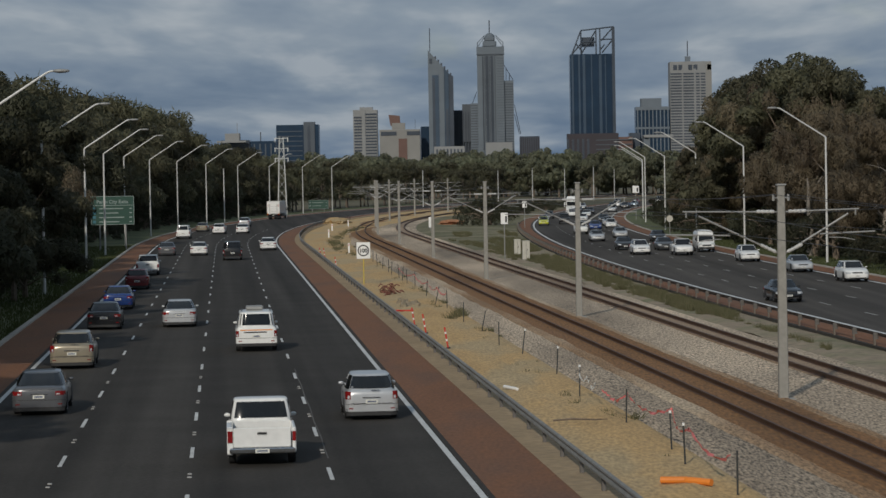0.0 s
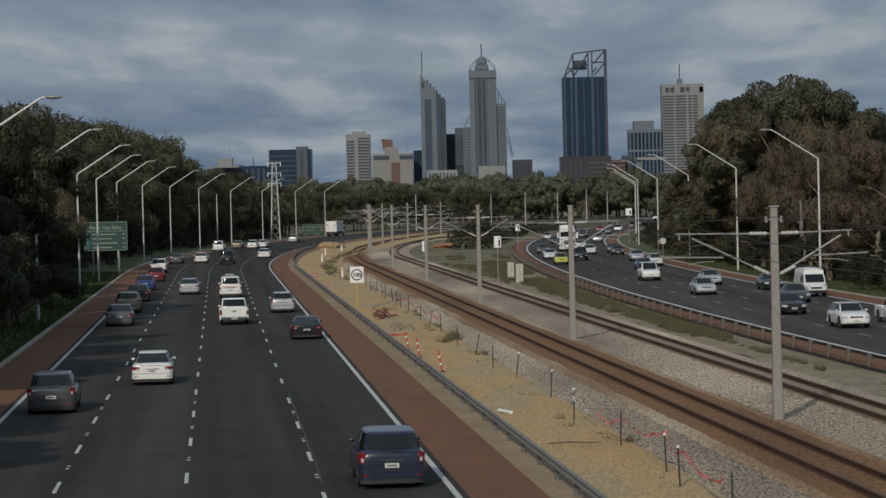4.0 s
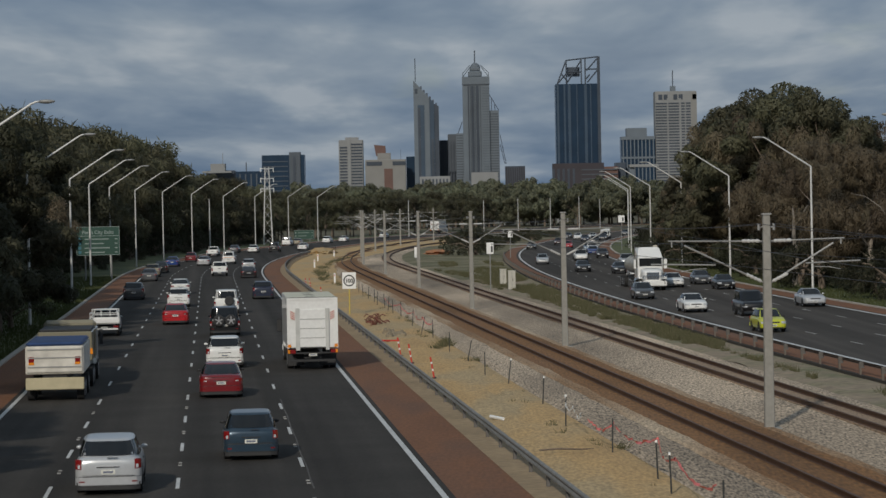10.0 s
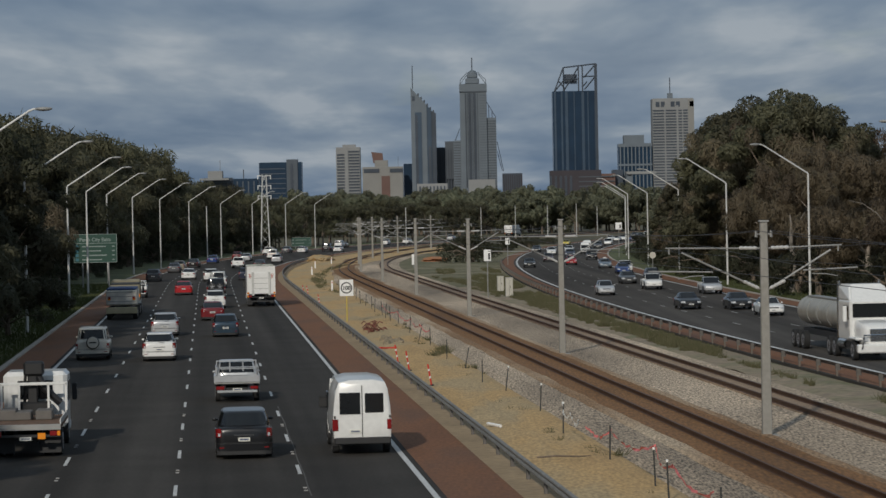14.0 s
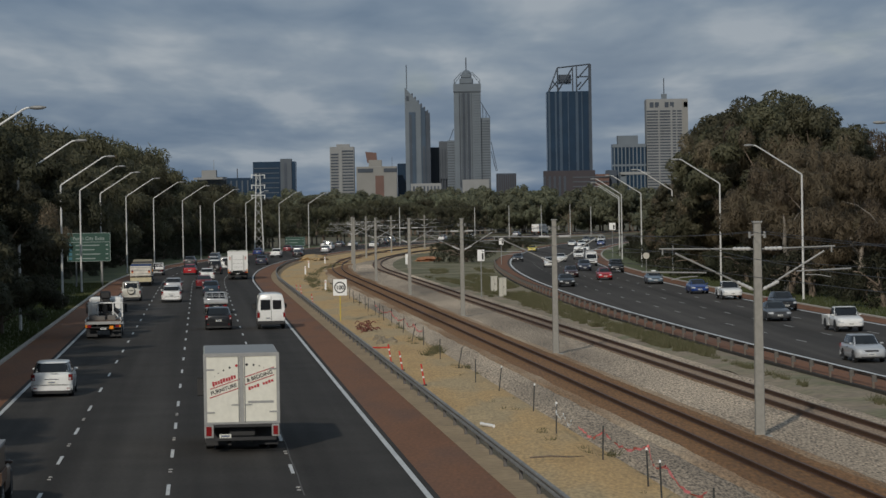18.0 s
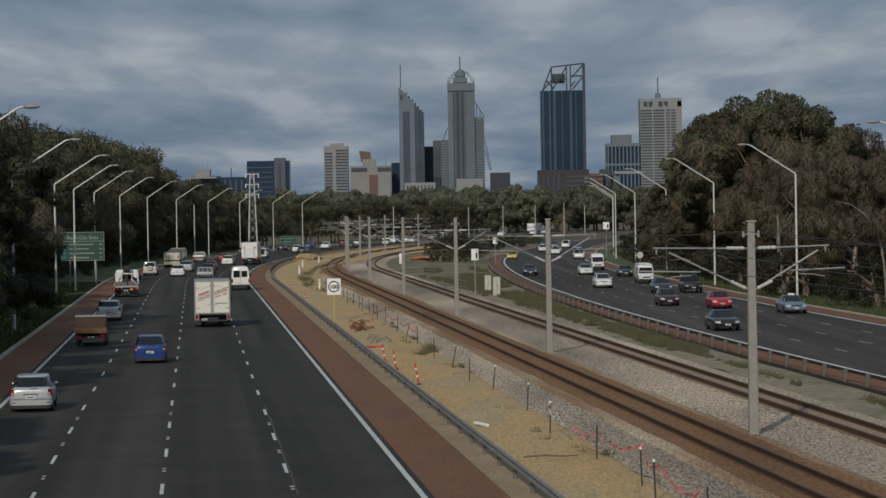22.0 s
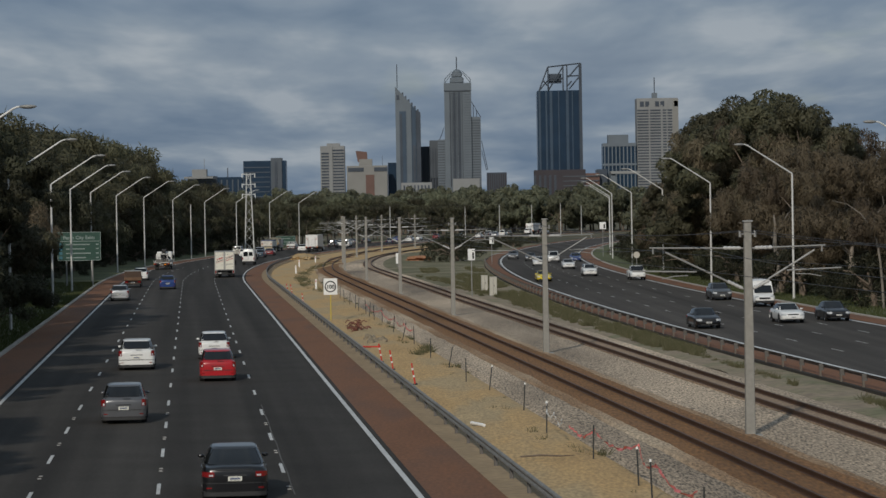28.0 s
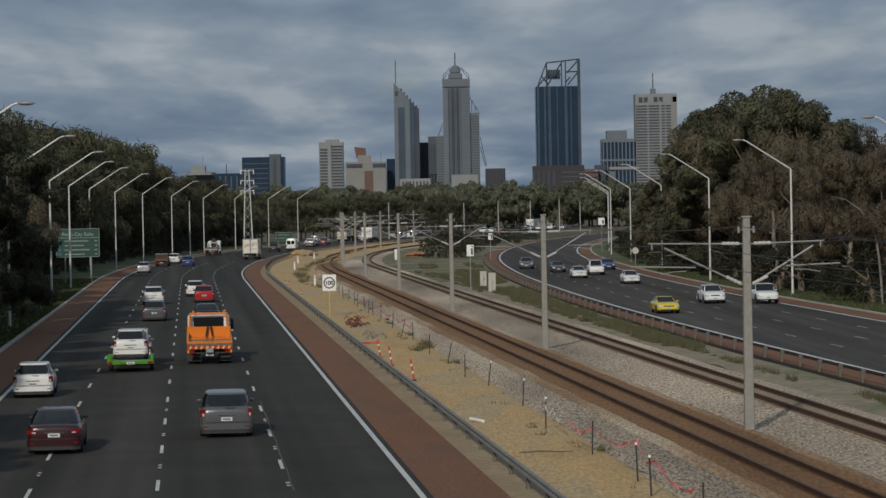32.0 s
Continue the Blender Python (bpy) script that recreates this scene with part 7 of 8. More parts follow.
def make_light_pole(x, y, h):
    th = thing("light_pole", "slim pale pole standing before distant trees", "pole", pose(x, y, -0.1), group="distant poles")
    part("pole", tube(bmesh.new(), [(0, 0, 0), (0, 0, h)], [0.11, 0.08], 8), POLE, th)
    part("cap", tube(bmesh.new(), [(0, 0, h), (0, 0, h + 0.25)], 0.14, 8), GALV, th)


def make_mound(name, x, y, rx, ry, h, material, label, category, seed=0):
    bm = bmesh.new()
    bmesh.ops.create_icosphere(bm, subdivisions=4, radius=1.0)
    for v in bm.verts:
        k = 1 + 0.35 * noise.noise(v.co * 2.3 + Vector((seed, 0, 0))) + 0.15 * noise.noise(v.co * 6)
        v.co = Vector((v.co.x * rx * k, v.co.y * ry * k, max(-0.1, v.co.z) * h * k))
    tagged(new(name, smooth(mesh_of(name, bm, material), 60)), label, category).matrix_basis = pose(x, y, -0.08)


def make_clutter():
    rng = random.Random(8)
    for i in range(9):
        make_mound("rock", -3.8 + rng.uniform(-0.8, 0.9), 166 + rng.uniform(-3, 3), rng.uniform(0.18, 0.4), rng.uniform(0.2, 0.4), rng.uniform(0.2, 0.42), ROCK, "rough brown rock dumped on the sand", "rock", i)
    # heap of red netting
    bm = bmesh.new()
    for i in range(46):
        p = Vector((rng.gauss(0, 0.3), rng.gauss(0, 0.6), abs(rng.gauss(0.15, 0.25))))
        q = p + Vector((rng.uniform(-0.5, 0.5), rng.uniform(-0.6, 0.6), rng.uniform(-0.15, 0.25)))
        tube(bm, [p, p.lerp(q, 0.5) + Vector((0, 0, 0.12)), q], 0.035, 4)
    tagged(new("netting", mesh_of("netting", bm, mat("red_netting", (0.19, 0.07, 0.05), 0.8, vary=0.25, grain=4.0))), "crumpled heap of dull red netting on the sand", "netting").matrix_basis = pose(-5.6, 181, 0)
    tagged(new("netting_strip", mesh_of("netting_strip", tube(bmesh.new(), [(-0.7, 0, 0.05), (-0.2, -0.3, 0.09), (0.2, 0.1, 0.05), (0.7, -0.2, 0.08)], 0.05, 5), RED)), "red and white barrier strip lying on the sand", "barrier").matrix_basis = pose(-4.2, 158, 0)
    tagged(new("orange_pipe", mesh_of("orange_pipe", tube(bmesh.new(), [(-0.6, 0.25, 0.08), (0.0, 0, 0.1), (0.6, -0.5, 0.08)], 0.09, 10), ORANGE)), "short orange plastic pipe lying on the sand", "pipe").matrix_basis = pose(5.2, 68.3, 0)
    tagged(new("white_pipe", mesh_of("white_pipe", tube(bmesh.new(), [(-0.25, 0.5, 0.1), (0.2, -0.4, 0.07)], 0.06, 8), WHITE)), "broken white plastic pipe on the sand", "pipe").matrix_basis = pose(1.3, 99, 0)
    tagged(new("fallen_branch", mesh_of("fallen_branch", tube(bmesh.new(), [(-0.8, 0, 0.04), (-0.2, 0.2, 0.06), (0.4, 0.1, 0.04), (0.9, 0.3, 0.03)], [0.03, 0.035, 0.028, 0.012], 5), BARK)), "thin dry branch lying on the sand", "branch").matrix_basis = pose(3.2, 85, 0.1)
    make_mound("sand_mound", -23.4, 470, 2.4, 8, 1.0, SAND, "low heap of yellow sand beside the guard rail", "sand heap", 3)
    make_mound("clay_mound", -3.4, 452, 2.2, 9, 0.6, CLAY, "low heap of orange clay beside the railway", "clay heap", 6)


def make_tufts():
    rng = random.Random(21)
    verts, faces = [], []
    def tuft(x, y, h, n):
        for _ in range(n):
            a, r = rng.uniform(0, 6.28), rng.uniform(0, h * 0.8)
            bx, by = x + math.cos(a) * r, y + math.sin(a) * r * 1.5
            lx, ly, hh, w = rng.gauss(0, 0.5) * h, rng.gauss(0, 0.5) * h, h * rng.uniform(0.3, 1.1), rng.uniform(0.012, 0.028)
            i = len(verts)
            verts.extend([(bx - w, by, -0.15), (bx + w, by, -0.15), (bx + lx, by + ly, hh - 0.1)])
            faces.append((i, i + 1, i + 2))
    # weeds in the median, thick along the guard rail in the middle distance
    for _ in range(3000):
        y = rng.uniform(95, 380)
        x0, x1 = track_b(y) + 2.9, right_edge(y) - 3.2
        f = rng.random() ** 0.8
        dens = noise.noise((f * 4, y * 0.035, 2.0)) + (0.28 if 150 < y < 330 else -0.12)
        if dens < 0.05:
            continue
        tuft(x0 + (x1 - x0) * f, y, rng.uniform(0.16, 0.42), 40)
    for _ in range(120):
        y = rng.uniform(72, 330)
        if noise.noise((0, y * 0.07, 6.0)) < -0.05:
            continue
        tuft(fence_line(y) + rng.uniform(-0.7, 0.9), y, rng.uniform(0.12, 0.34), 20)
    for _ in range(150):
        y = rng.uniform(270, 430)
        tuft(fence_line(y) - rng.uniform(0.4, 1.8), y, rng.uniform(0.2, 0.55), 26)
    for x, y in ((-1.0, 152), (-0.7, 154), (-1.3, 150), (-0.9, 157)):
        tuft(x, y, 0.5, 80)
    me = bpy.data.meshes.new("weeds")
    me.from_pydata(verts, [], faces)
    me.materials.append(DRY_GRASS)
    tagged(new("weeds", me), "dry green weeds and grass tufts in the median", "weeds", kind="stuff")
    # green blades on the verges under the trees
    verts2, faces2 = [], []
    for _ in range(26000):
        y = rng.uniform(120, 330)
        s = rng.random() < 0.55
        x = left_mid(y) - 10.15 - rng.random() ** 1.4 * 7 if s else right_edge(y) + 15.2 + rng.random() ** 1.4 * 7
        h, w = rng.uniform(0.08, 0.26), rng.uniform(0.02, 0.05)
        i = len(verts2)
        verts2.extend([(x - w, y, -0.05), (x + w, y, -0.05), (x + rng.gauss(0, 0.06), y + rng.gauss(0, 0.06), h)])
        faces2.append((i, i + 1, i + 2))
    me = bpy.data.meshes.new("verge_grass")
    me.from_pydata(verts2, [], faces2)
    me.materials.append(leaf_mat("verge_blades", (0.052, 0.062, 0.022), (0.09, 0.10, 0.038)))
    tagged(new("verge_grass", me), "short green grass on the road verges", "grass", kind="stuff")


make_green_sign(-40.95, 312, 4.52, 4.9, 3.25, "Perth City Exits", 4, "green freeway exit sign with white lettering")
make_green_sign(-36.2, 645, 1.6, 4.7, 2.1, "", 2, "distant green freeway direction sign")
make_speed_sign()
make_fence()
make_bollards()
make_cabinet(4.3, 267, 0.6, 1.55)
make_cabinet(4.85, 252, 0.65, 1.75)
make_board_post(2.9, 251, 3.85, 0.65, 1.05, "white railway signal board on a slim pole")
make_board_post(7.6, 400, 3.5, 0.66, 0.95, "white board on a slim pole beside the inbound lanes")
make_board_post(-6.0, 392, 1.25, 0.55, 1.5, "low white board beside the far track")
make_board_post(26.8, 450, 5.1, 1.05, 1.15, "white sign board high on a pole beside trees", "road_sign")
make_round_sign(24.25, 338)
make_pylon(-41.5, 600, 17.0)
for x, y, h in ((7.6, 800, 9.0), (17.6, 800, 9.4), (27.0, 800, 9.2), (35.4, 800, 9.6), (43, 830, 8.8), (-12.5, 700, 9.2), (-45.2, 500, 9.7)):
    make_light_pole(x, y, h)
make_clutter()
make_tufts()


# ---- traffic ----


def drive(style, colour, path, way, anchors, lift=0.0, ahead=0.0, size=1.0):
    """Key a vehicle along a carriageway. anchors: seconds, metres from the bridge, metres beside the carriageway's line; way is 1 for outbound."""
    ob = vehicle(style, colour)
    ob.scale = (size, size, size)
    ts = [a[0] for a in anchors]
    def place(t):
        i = 0
        while i < len(ts) - 2 and t > ts[i + 1]:
            i += 1
        (t0, s0, o0), (t1, s1, o1) = anchors[i], anchors[i + 1]
        s = s0 + (s1 - s0) * (t - t0) / (t1 - t0)
        f = min(1.0, max(0.0, (t - t0) / (t1 - t0)))
        s += ahead - 6.6e-5 * s * s
        if s > 900:
            s = 900 + (s - 900) * 0.02
        return s, o0 + (o1 - o0) * f
    rows = []
    for t in sorted({2.0 * i for i in range(17)} | {t for t in ts if 0 < t < 32}):
        s, off = place(t)
        rows.append((t, pose(path(s) + off, s, lift, 0, 0, heading(path, s) + (0 if way > 0 else 180))))
    if len(rows) > 1:
        walk(ob, rows)
    return ob


def motions():
    def out(style, colour, *anchors, **more):
        return drive(style, colour, left_mid, 1, anchors, **more)
    def back(style, colour, *anchors, **more):
        return drive(style, colour, right_edge, -1, anchors, size=0.86 if style == "van" else 1.0 if style == "tanker" else 0.92, **more)
    out("ute", "white", (0, 77.1, 2.01), (2, 129.5, 2.04), (4, 181.8, 2.07), (6, 233.4, 2.09), (8, 283.7, 2.12), (10, 332.1, 2.15))
    out("hatch", "silver", (0, 90.3, 5.71), (2, 145.9, 5.67), (4, 199.6, 5.63), (6, 252.6, 5.59), (8, 306.3, 5.55), (10, 361.9, 5.51))
    out("fourwd", "whiteorange", (0, 127, 2.45), (1.8, 170.8, 2.42), (3.6, 221.7, 2.13), (5.4, 275.6, 1.96), (7.2, 328.9, 1.78), (9, 377.7, 1.6))
    out("sedan", "silver", (0, 149, -1.39), (2, 196.7, -1.42), (4, 245.6, -1.46), (6, 295.4, -1.49), (8, 345.5, -1.52), (10, 395.6, -1.55))
    out("sedan", "grey", (0, 94.4, -5.23), (2.2, 144.4, -5.34), (4.4, 191.9, -5.45), (6.6, 238.5, -5.56), (8.8, 285.9, -5.67), (11, 335.5, -5.77))
    out("wagon", "gold", (0, 117.2, -5.37), (2, 160.9, -5.48), (4, 206, -5.59), (6, 251, -5.7), (8, 294.4, -5.81), (10, 334.7, -5.85))
    out("sedan", "black", (0, 147.7, -5.34), (2, 188.5, -5.41), (4, 230.6, -5.49), (6, 272.7, -5.56))
    out("sedan", "blue", (0, 170.7, -5.47), (2.4, 224.2, -5.61), (4.8, 278.4, -5.75), (7.2, 332.7, -5.85), (9.6, 385.9, -5.85), (12, 437.4, -5.85))
    out("hatch", "darkred", (0, 201.7, -5.28), (2, 245.5, -5.3), (4, 291.2, -5.32), (6, 337.6, -5.34), (8, 383.7, -5.37), (10, 428.6, -5.39))
    out("ute", "white", (0, 231.7, -5.3), (2, 278.5, -5.74), (4, 328.1, -5.85), (6, 378.8, -5.85), (8, 428.9, -5.85), (10, 476.6, -5.85))
    out("sedan", "grey", (0, 292.4, -4.95), (1.8, 332.8, -5.09), (3.6, 372.8, -5.63), (5.4, 412.5, -5.85), (7.2, 451.9, -5.85), (9, 491.1, -5.85))
    out("sedan", "white", (0, 291, -1.59), (1.8, 331.7, -1.95), (3.6, 372, -2.25), (5.4, 411.8, -2.25), (7.2, 451.1, -2.25), (9, 489.9, -2.25))
    out("fourwd", "black", (0, 272, 1.83), (2, 319.3, 1.74), (4, 367.6, 1.65), (6, 416.1, 1.56), (8, 464.4, 1.47))
    out("sedan", "white", (0, 307.5, 5.85), (2, 354.6, 5.83), (4, 404.3, 5.58), (6, 452.8, 5.33), (8, 496.3, 5.09), (10, 530.9, 4.95))
    out("fourwd", "white", (0, 377.1, -5.38), (2, 426.9, -5.85), (4, 473.3, -5.85), (6, 516.5, -5.85), (8, 556.8, -5.85))
    out("wagon", "white", (0, 406.3, -1.94), (1.75, 446.1, -2.25), (3.5, 485.6, -2.25))
    out("sedan", "gold", (0, 428.3, -5.85), (2, 468.1, -5.85), (4, 505.8, -5.85), (6, 541.3, -5.85))
    out("sedan", "white", (0, 407.8, 1.35), (1.75, 450.3, 1.35), (3.5, 492.9, -1.35))
    out("wagon", "silver", (0, 468, -2.25), (1.5, 505.1, -2.25), (3, 542.4, -2.25))
    out("boxtruck", "white", (0, 554.1, -5.27), (1.75, 598.5, -5.85), (3.5, 644, -5.85))
    out("coupe", "black", (1, 75.6, 6.45), (2.8, 126.9, 6.3), (4.6, 176.4, 5.95), (6.4, 224.7, 5.85), (8.2, 272.5, 5.67), (10, 320.4, 5.45))
    out("sedan", "white", (2, 77.8, -1.92), (4.2, 126.9, -1.87), (6.4, 177.9, -1.82), (8.6, 229.6, -1.77), (10.8, 281.2, -1.72), (13, 331.8, -1.66))
    out("wagon", "darkgrey", (3, 84.1, -5.29), (5.2, 133.8, -5.42), (7.4, 185, -5.55), (9.6, 237.8, -5.68), (11.8, 292.2, -5.81), (14, 348.4, -5.85))
    out("wagon", "navy", (5.5, 119.2, 5.66), (7.38, 172.6, 5.65), (9.25, 223.6, 5.64), (11.12, 272.8, 5.63), (13, 321.1, 5.61))
    out("wagon", "white", (5.5, 102.6, -4.95), (7.38, 155.2, -2.25), (9.25, 205.9, -1.63), (11.12, 257.7, -1.35), (13, 313.7, 1.35))
    out("sedan", "red", (5.5, 86.8, -1.35), (8.2, 150.5, -1.35), (10.9, 212.4, -1.35), (13.6, 274.3, -1.35), (16.3, 337.7, -1.39), (19, 404.2, -1.47))
    out("fourwds", "white", (5.5, 91.4, 2.11), (7.25, 140.8, 2.18), (9, 184.6, 2.25))
    out("fourwds", "black", (6, 74.8, 1.95), (8.1, 125.1, 1.94), (10.2, 177.5, 1.92), (12.3, 231.4, 1.9), (14.4, 286, 1.89), (16.5, 340.8, 1.87))
    out("tray", "white", (6, 81.3, -5.27), (8, 127.5, -5.43), (10, 175.9, -5.59), (12, 225.9, -5.75), (14, 276.7, -5.85))
    out("boxtruck", "white", (8, 81.6, 6.0), (11.4, 175.7, 5.9), (14.8, 265.6, 5.63), (18.2, 351.9, 5.42), (21.6, 434.8, 5.21), (25, 514.8, 5), ahead=1.4)
    out("wagon", "white", (8, 88.4, 1.72), (10, 137.9, 1.72), (12, 189.7, 1.71), (14, 240.2, 1.7))
    out("tipper", "khaki", (9, 91.2, -5.38), (12, 166.4, -5.5), (15, 242.4, -5.63), (18, 320.1, -5.75), (21, 400.4, -5.85), (24, 484.1, -5.85), ahead=-2.2)
    out("sedan", "darkred", (9, 92.7, 1.46), (10.88, 137.4, 1.44), (12.75, 182.2, 1.43), (14.62, 226.6, 1.41), (16.5, 270.5, 1.39))
    out("hatch", "teal", (10, 87.4, 2.25), (12, 135.2, 2.25), (14, 182, 2.19), (16, 228.7, 2.12), (18, 276.5, 2.05))
    out("wagon", "silver", (10, 77.9, -1.82), (12.17, 136.4, -1.81), (14.33, 193.8, -1.79), (16.5, 250.5, -1.78))
    out("wagon", "white", (11, 76.9, -1.6), (13.4, 137.6, -1.62), (15.8, 199.1, -1.63), (18.2, 261.5, -1.64), (20.6, 325, -1.66), (23, 389.6, -1.67))
    out("fourwds", "beige", (12, 101.9, -5.42), (14.6, 171.4, -5.33), (17.2, 240.7, -5.45), (19.8, 311.1, -5.56), (22.4, 384, -5.67), (25, 460.7, -5.79))
    out("tray", "silver", (13, 91.8, 2.24), (15, 145, 2.25), (17, 198.6, 2.25), (19, 252.6, 2.25))
    out("wagon", "black", (14, 90.7, 2.16), (16, 141.9, 2.2), (18, 192.4, 2.24), (20, 242.3, 2.25))
    out("van", "white", (13, 66.2, 6.1), (14, 92, 6.0), (17.4, 177.7, 5.85), (20.8, 262.5, 5.85), (24.2, 347.2, 5.72), (27.6, 432.4, 5.54), (31, 518.8, 5.35))
    out("crane", "white", (14, 93.7, -4.95), (17.6, 173.2, -5.22), (21.2, 255.6, -5.55), (24.8, 339.8, -5.85), (28.4, 425.1, -5.85), (32, 510.4, -5.85))
    out("furniture", "white", (17, 68.7, 2.2), (18, 94.4, 2.36), (20.8, 166.5, 2.32), (23.6, 237.7, 2.2), (26.4, 312, 3.8), (28, 354, 4.95), (30, 408, 5.4), (32, 459, 5.2))
    out("wagon", "white", (16.5, 90.5, -5.55), (19.6, 157.8, -5.47), (22.7, 226.1, -5.39), (25.8, 294.9, -5.31), (28.9, 363.8, -5.23), (32, 432.2, -5.15))
    out("canopy", "brown", (19, 98.7, -5.2), (21.6, 160.7, -5.24), (24.2, 220.9, -5.28), (26.8, 281.3, -5.32), (29.4, 343.7, -5.37), (32, 410.2, -5.41))
    out("hatch", "blue", (20, 96.3, -1.35), (22.4, 159.2, -1.35), (24.8, 219.4, -1.39), (27.2, 279.3, -1.45), (29.6, 341.3, -1.5), (32, 407.7, -1.55))
    out("hatch", "silver", (22, 112.9, -5.57), (24, 163, -5.58), (26, 211.8, -5.58), (28, 260.9, -5.59), (30, 311.9, -5.59), (32, 366.1, -5.6))
    out("wagon", "white", (25, 70.8, -1.83), (27.5, 130.6, -1.72), (29, 166.3, -1.84), (30.5, 202.2, -1.97), (32, 238.2, -2.09))
    out("hatch", "white", (25, 68.3, 2.55), (27.5, 138.1, 2.25), (29, 178.9, 2.25), (30.5, 219.3, 1.91), (32, 259.1, 1.51))
    out("hatch", "red", (27.5, 117.5, 2.25), (29, 159.7, 2.25), (30.5, 201.1, 2.25), (32, 241.5, 2.25))
    out("hatch", "grey", (27.5, 93.5, -1.54), (29, 130.2, -1.54), (30.5, 166.2, -1.54), (32, 201.4, -1.55))
    out("sedan", "black", (28, 77.1, 2.18), (29.5, 119.2, 2.18), (31, 164.3, 2.18))
    out("tow", "orange", (30, 92.9, 2.01), (32, 144.9, 2.01))
    out("trailer", "green", (30, 89.4, -1.91), (32, 137.5, -1.91))
    out("hatch", "white", (30, 89.4, -1.91), (32, 137.5, -1.91), lift=0.60)
    out("fourwd", "white", (30, 89.4, -1.91), (32, 137.5, -1.91), ahead=6.3)
    out("hatch", "white", (31, 95, -5.6), (32, 119.5, -5.68))
    out("wagon", "grey", (31, 71.6, 2.25), (32, 97.2, 2.25))
    out("sedan", "maroon", (31, 60.5, -3.4), (32, 91.7, -3.42))
    back("wagon", "white", (0, 193.1, 11.54), (1, 171.1, 11.54))
    back("sedan", "silver", (0, 212.9, 11.32), (1, 192.6, 11.32))
    back("sedan", "black", (0, 164.8, 1.76), (1, 138, 1.76))
    back("wagon", "white", (0, 239.9, 11.42), (2, 197.3, 11.42))
    back("ute", "white", (0, 261.8, 8.34), (1.75, 217.5, 8.26), (3.5, 173.8, 8.18))
    back("van", "white", (0, 271.9, 11.62), (1.75, 240.5, 11.62), (3.5, 214.1, 11.62))
    back("wagon", "white", (0, 265.9, 4.83), (1.75, 219.3, 4.71), (3.5, 171.5, 4.58))
    back("sedan", "darkgrey", (0, 279.5, 8.5), (1.5, 247.9, 8.5), (3, 216.6, 8.5))
    back("sedan", "black", (0, 283.3, 4.84), (1.75, 236.9, 4.77), (3.5, 190.3, 4.71))
    back("sedan", "silver", (0, 321.9, 4.79), (2, 268.8, 4.81), (4, 215.2, 4.84), (6, 160.6, 4.86))
    back("sedan", "silver", (1, 312.2, 8.5), (2.67, 271.1, 8.5), (4.33, 229.6, 8.46), (6, 187.3, 7.98))
    back("fourwd", "white", (0, 362.6, 5.02), (2, 306.6, 5.04), (4, 254.1, 5.06), (6, 203.5, 5.08), (8, 153.2, 5.1))
    back("sedan", "black", (3, 246.1, 11.27), (4.5, 211.3, 11.27), (6, 175.8, 11.27))
    back("sedan", "blue", (5.5, 251.5, 8.01), (7.25, 208.3, 8.21), (9, 166.3, 8.41))
    back("hatch", "white", (3, 331.1, 10.75), (4.67, 292.6, 11.15), (6.33, 251.3, 11.65), (8, 206.6, 11.65))
    back("sedan", "silver", (5.5, 301.4, 11.03), (7.33, 261.9, 11.12), (9.17, 220.8, 11.22), (11, 178.8, 11.31))
    back("sedan", "black", (5.5, 339.3, 11.01), (7.38, 301.7, 11.13), (9.25, 261.8, 11.25), (11.12, 220, 11.37), (13, 176.6, 11.48))
    back("sedan", "darkgrey", (9, 281.7, 11.23), (11, 240.7, 11.51), (13, 197.6, 11.65))
    back("hatch", "lime", (0, 429.7, 1.54), (2.2, 371.1, 1.54), (4.4, 313.5, 1.54), (6.6, 255.7, 1.55), (8.8, 197, 1.55), (11, 136.2, 1.55))
    back("fourwd", "black", (5.5, 304.5, 4.77), (7.33, 259.1, 4.7), (9.17, 211, 4.62), (11, 159.8, 4.55))
    back("sedan", "white", (3.5, 365.3, 1.54), (5.62, 313.7, 1.63), (7.75, 257.5, 1.71), (9.88, 198.7, 1.79), (12, 139.5, 1.88))
    back("tanker", "white", (3.5, 420.9, 5.6), (5.6, 365.1, 5.6), (7.7, 311.1, 4.92), (9.8, 257.6, 5.2), (11.9, 203, 3.15), (14, 146, 2.35))
    back("sedan", "white", (7, 316.8, 7.77), (9, 275.9, 7.88), (11, 232, 7.99), (13, 185.6, 8.11))
    back("hatch", "darkgrey", (8, 278.2, 1.76), (9.67, 232.5, 1.74), (11.33, 186.4, 1.72), (13, 139.2, 1.7))
    back("hatch", "silver", (9, 388.9, 1.89), (10.8, 341, 1.95), (12.6, 292.7, 2), (14.4, 243.3, 2.05), (16.2, 192.2, 2.05), (18, 138.6, 2.05))
    back("sedan", "white", (13, 221.4, 8), (14, 199.1, 8))
    back("sedan", "black", (10, 317.5, 4.54), (12.17, 262.9, 4.48), (14.33, 206.4, 4.42), (16.5, 147.6, 4.4))
    back("ute", "white", (11, 351.6, 7.68), (12.75, 303.2, 7.89), (14.5, 257.4, 8.1), (16.25, 214.1, 8.31), (18, 173.1, 8.5))
    back("sedan", "black", (13, 236.1, 7.9), (14, 212.6, 7.9))
    back("ute", "silver", (13, 275, 11.38), (15, 230, 11.38), (17, 185, 11.38))
    back("sedan", "darkgrey", (13, 318.1, 7.91), (15, 269.1, 7.76), (17, 217.7, 7.6), (19, 164.1, 7.3))
    back("wagon", "black", (16.5, 244.6, 11.34), (17.75, 215.6, 11.34), (19, 186.9, 11.34))
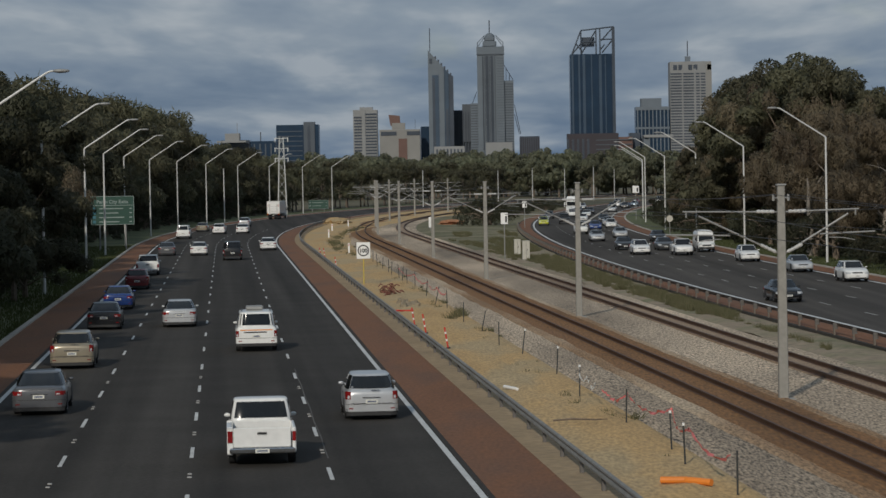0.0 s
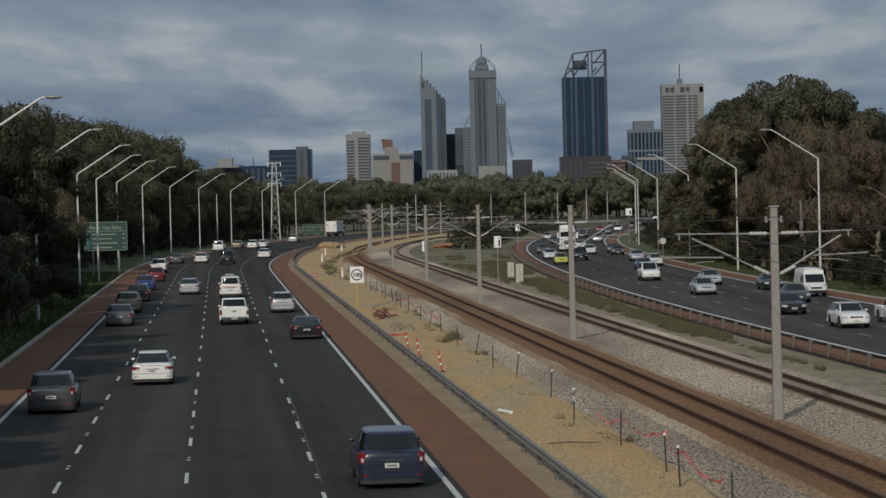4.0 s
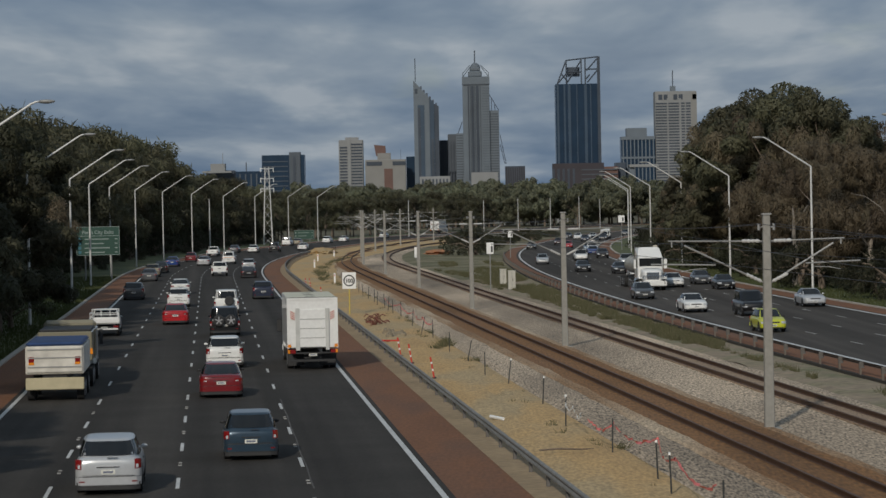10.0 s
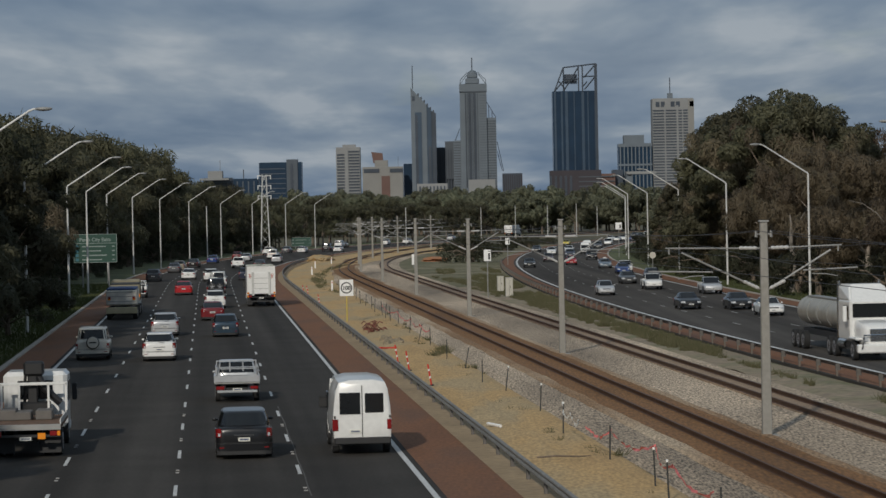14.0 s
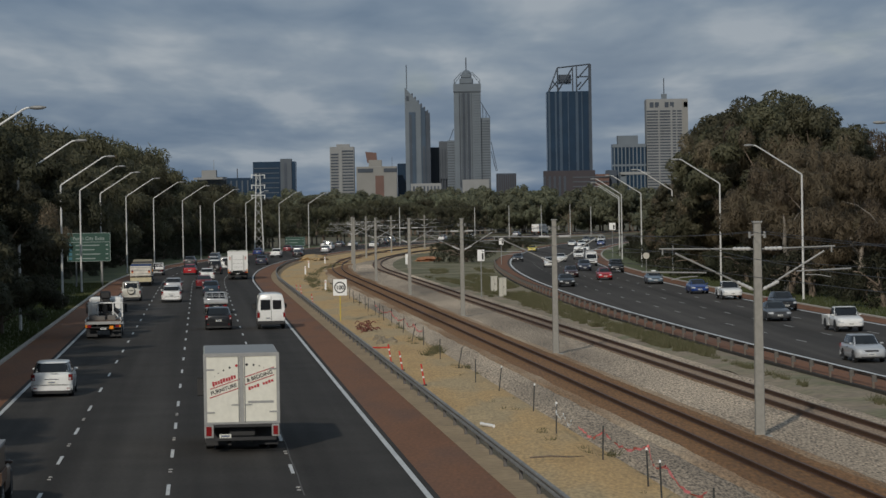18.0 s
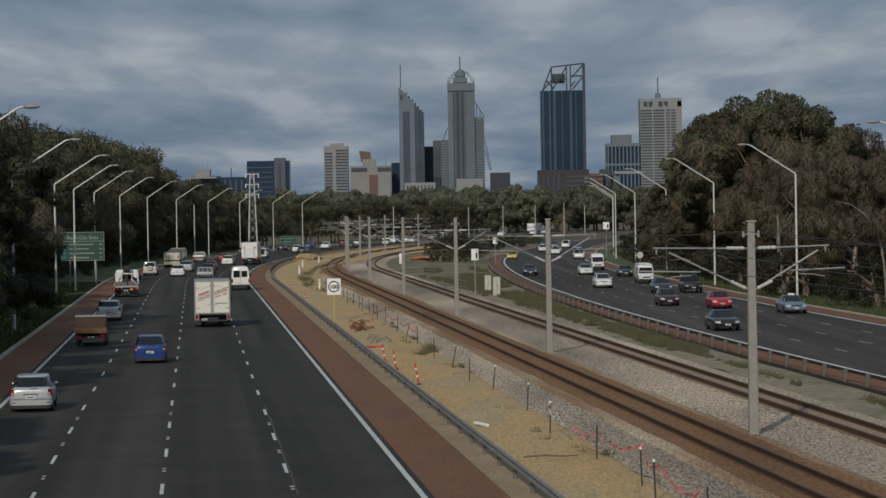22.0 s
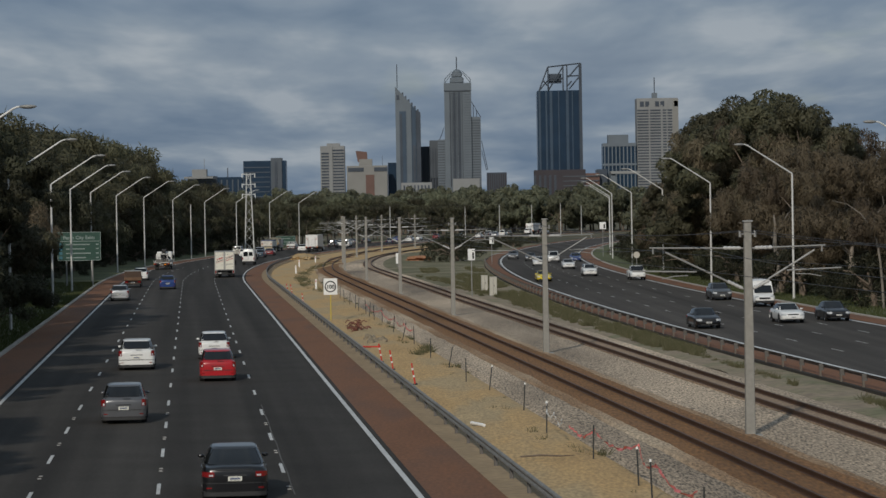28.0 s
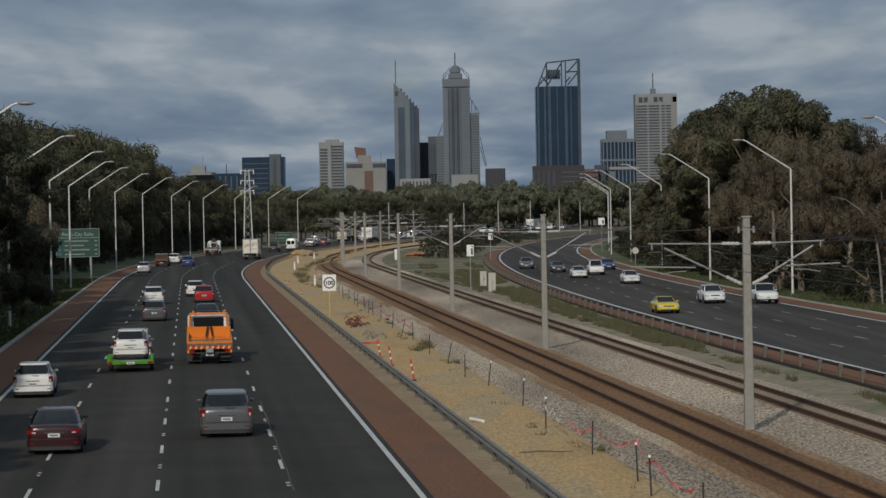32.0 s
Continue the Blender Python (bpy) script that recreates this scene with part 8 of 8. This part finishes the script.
    back("ute", "white", (14, 344.3, 11.65), (16, 288.8, 11.65), (18, 238.3, 11.62), (20, 192.9, 11.48))
    back("sedan", "blue", (16.5, 287.5, 11.09), (18, 255.7, 11.21), (19.5, 223, 11.33), (21, 189.4, 11.45))
    back("sedan", "bluegrey", (16.5, 322.6, 11.02), (18.67, 277.4, 11.07), (20.83, 229.6, 11.12), (23, 179.2, 11.17))
    back("hatch", "red", (14, 402.7, 7.6), (16, 358.5, 7.6), (18, 312.2, 7.6), (20, 264, 7.62), (22, 214.3, 7.72), (24, 163.5, 7.82))
    back("sedan", "black", (14, 389.4, 1.36), (15.8, 345.7, 1.46), (17.6, 297.9, 1.56), (19.4, 247.9, 1.66), (21.2, 197.5, 1.76), (23, 148.8, 1.86))
    back("hatch", "maroon", (19, 300.9, 4.84), (21, 248.5, 4.82), (23, 196.6, 4.81), (25, 145.3, 4.8))
    back("van", "white", (18, 393.5, 10.96), (19.9, 342.4, 10.84), (21.8, 296.2, 10.75), (23.7, 253.1, 10.75), (25.6, 211.2, 10.75), (27.5, 168.8, 10.75))
    back("wagon", "white", (19, 359.9, 5.05), (21, 303.6, 5.05), (23, 249.6, 5.05), (25, 197.6, 5.05))
    back("fourwd", "black", (21, 279.2, 11.65), (23, 233, 10.75), (25, 177.8, 8.5))
    back("wagon", "navy", (23, 229.1, 8.5), (24, 202.4, 8.5))
    back("sedan", "black", (18, 437, 1.15), (20.2, 381.6, 1.15), (22.4, 325.5, 1.15), (24.6, 268.7, 1.15), (26.8, 211.1, 1.3), (29, 152.8, 1.48))
    back("sedan", "white", (22, 333.7, 7.67), (23.75, 291.7, 7.77), (25.5, 248.7, 7.87), (27.25, 204.8, 7.97), (29, 160.3, 8.07))
    back("van", "white", (20, 404.6, 10.75), (22, 361.1, 10.85), (24, 313.1, 11.15), (26, 264.1, 11.44), (28, 217.4, 11.65), (30, 176.5, 11.65))
    back("sedan", "black", (25, 255.5, 11.46), (26.5, 221.7, 11.46), (28, 187.8, 11.46))
    back("coupe", "yellow", (22, 452.7, 1.15), (24, 405.5, 1.2), (26, 356.3, 1.32), (28, 305.3, 1.44), (30, 252.5, 1.56), (32, 198.1, 1.68))
    back("wagon", "darkgrey", (25, 307.8, 11.65), (27, 259, 11.23), (29, 209.5, 10.75), (31, 159.2, 8.5))
    back("wagon", "white", (27.5, 340.5, 8.05), (29, 298.4, 7.97), (30.5, 257.1, 7.9), (32, 216.4, 7.82))
    back("ute", "white", (27.5, 317.3, 11.65), (29, 283.4, 11.65), (30.5, 249, 11.57), (32, 214, 11.44))
    back("sedan", "white", (29, 345.8, 8.02), (30.5, 310, 8.02), (32, 274.4, 8.02))
    back("sedan", "white", (30, 345.7, 4.94), (32, 299, 4.94))
    back("fourwd", "white", (31, 337.6, 7.74), (32, 311.3, 7.74))
    back("wagon", "grey", (30, 400.3, 1.89), (32, 349.6, 1.89))
    back("sedan", "darkgrey", (31, 353.6, 4.57), (32, 327.5, 4.57))
    back("sedan", "blue", (31, 358.4, 11.12), (32, 337.6, 11.12))


motions()
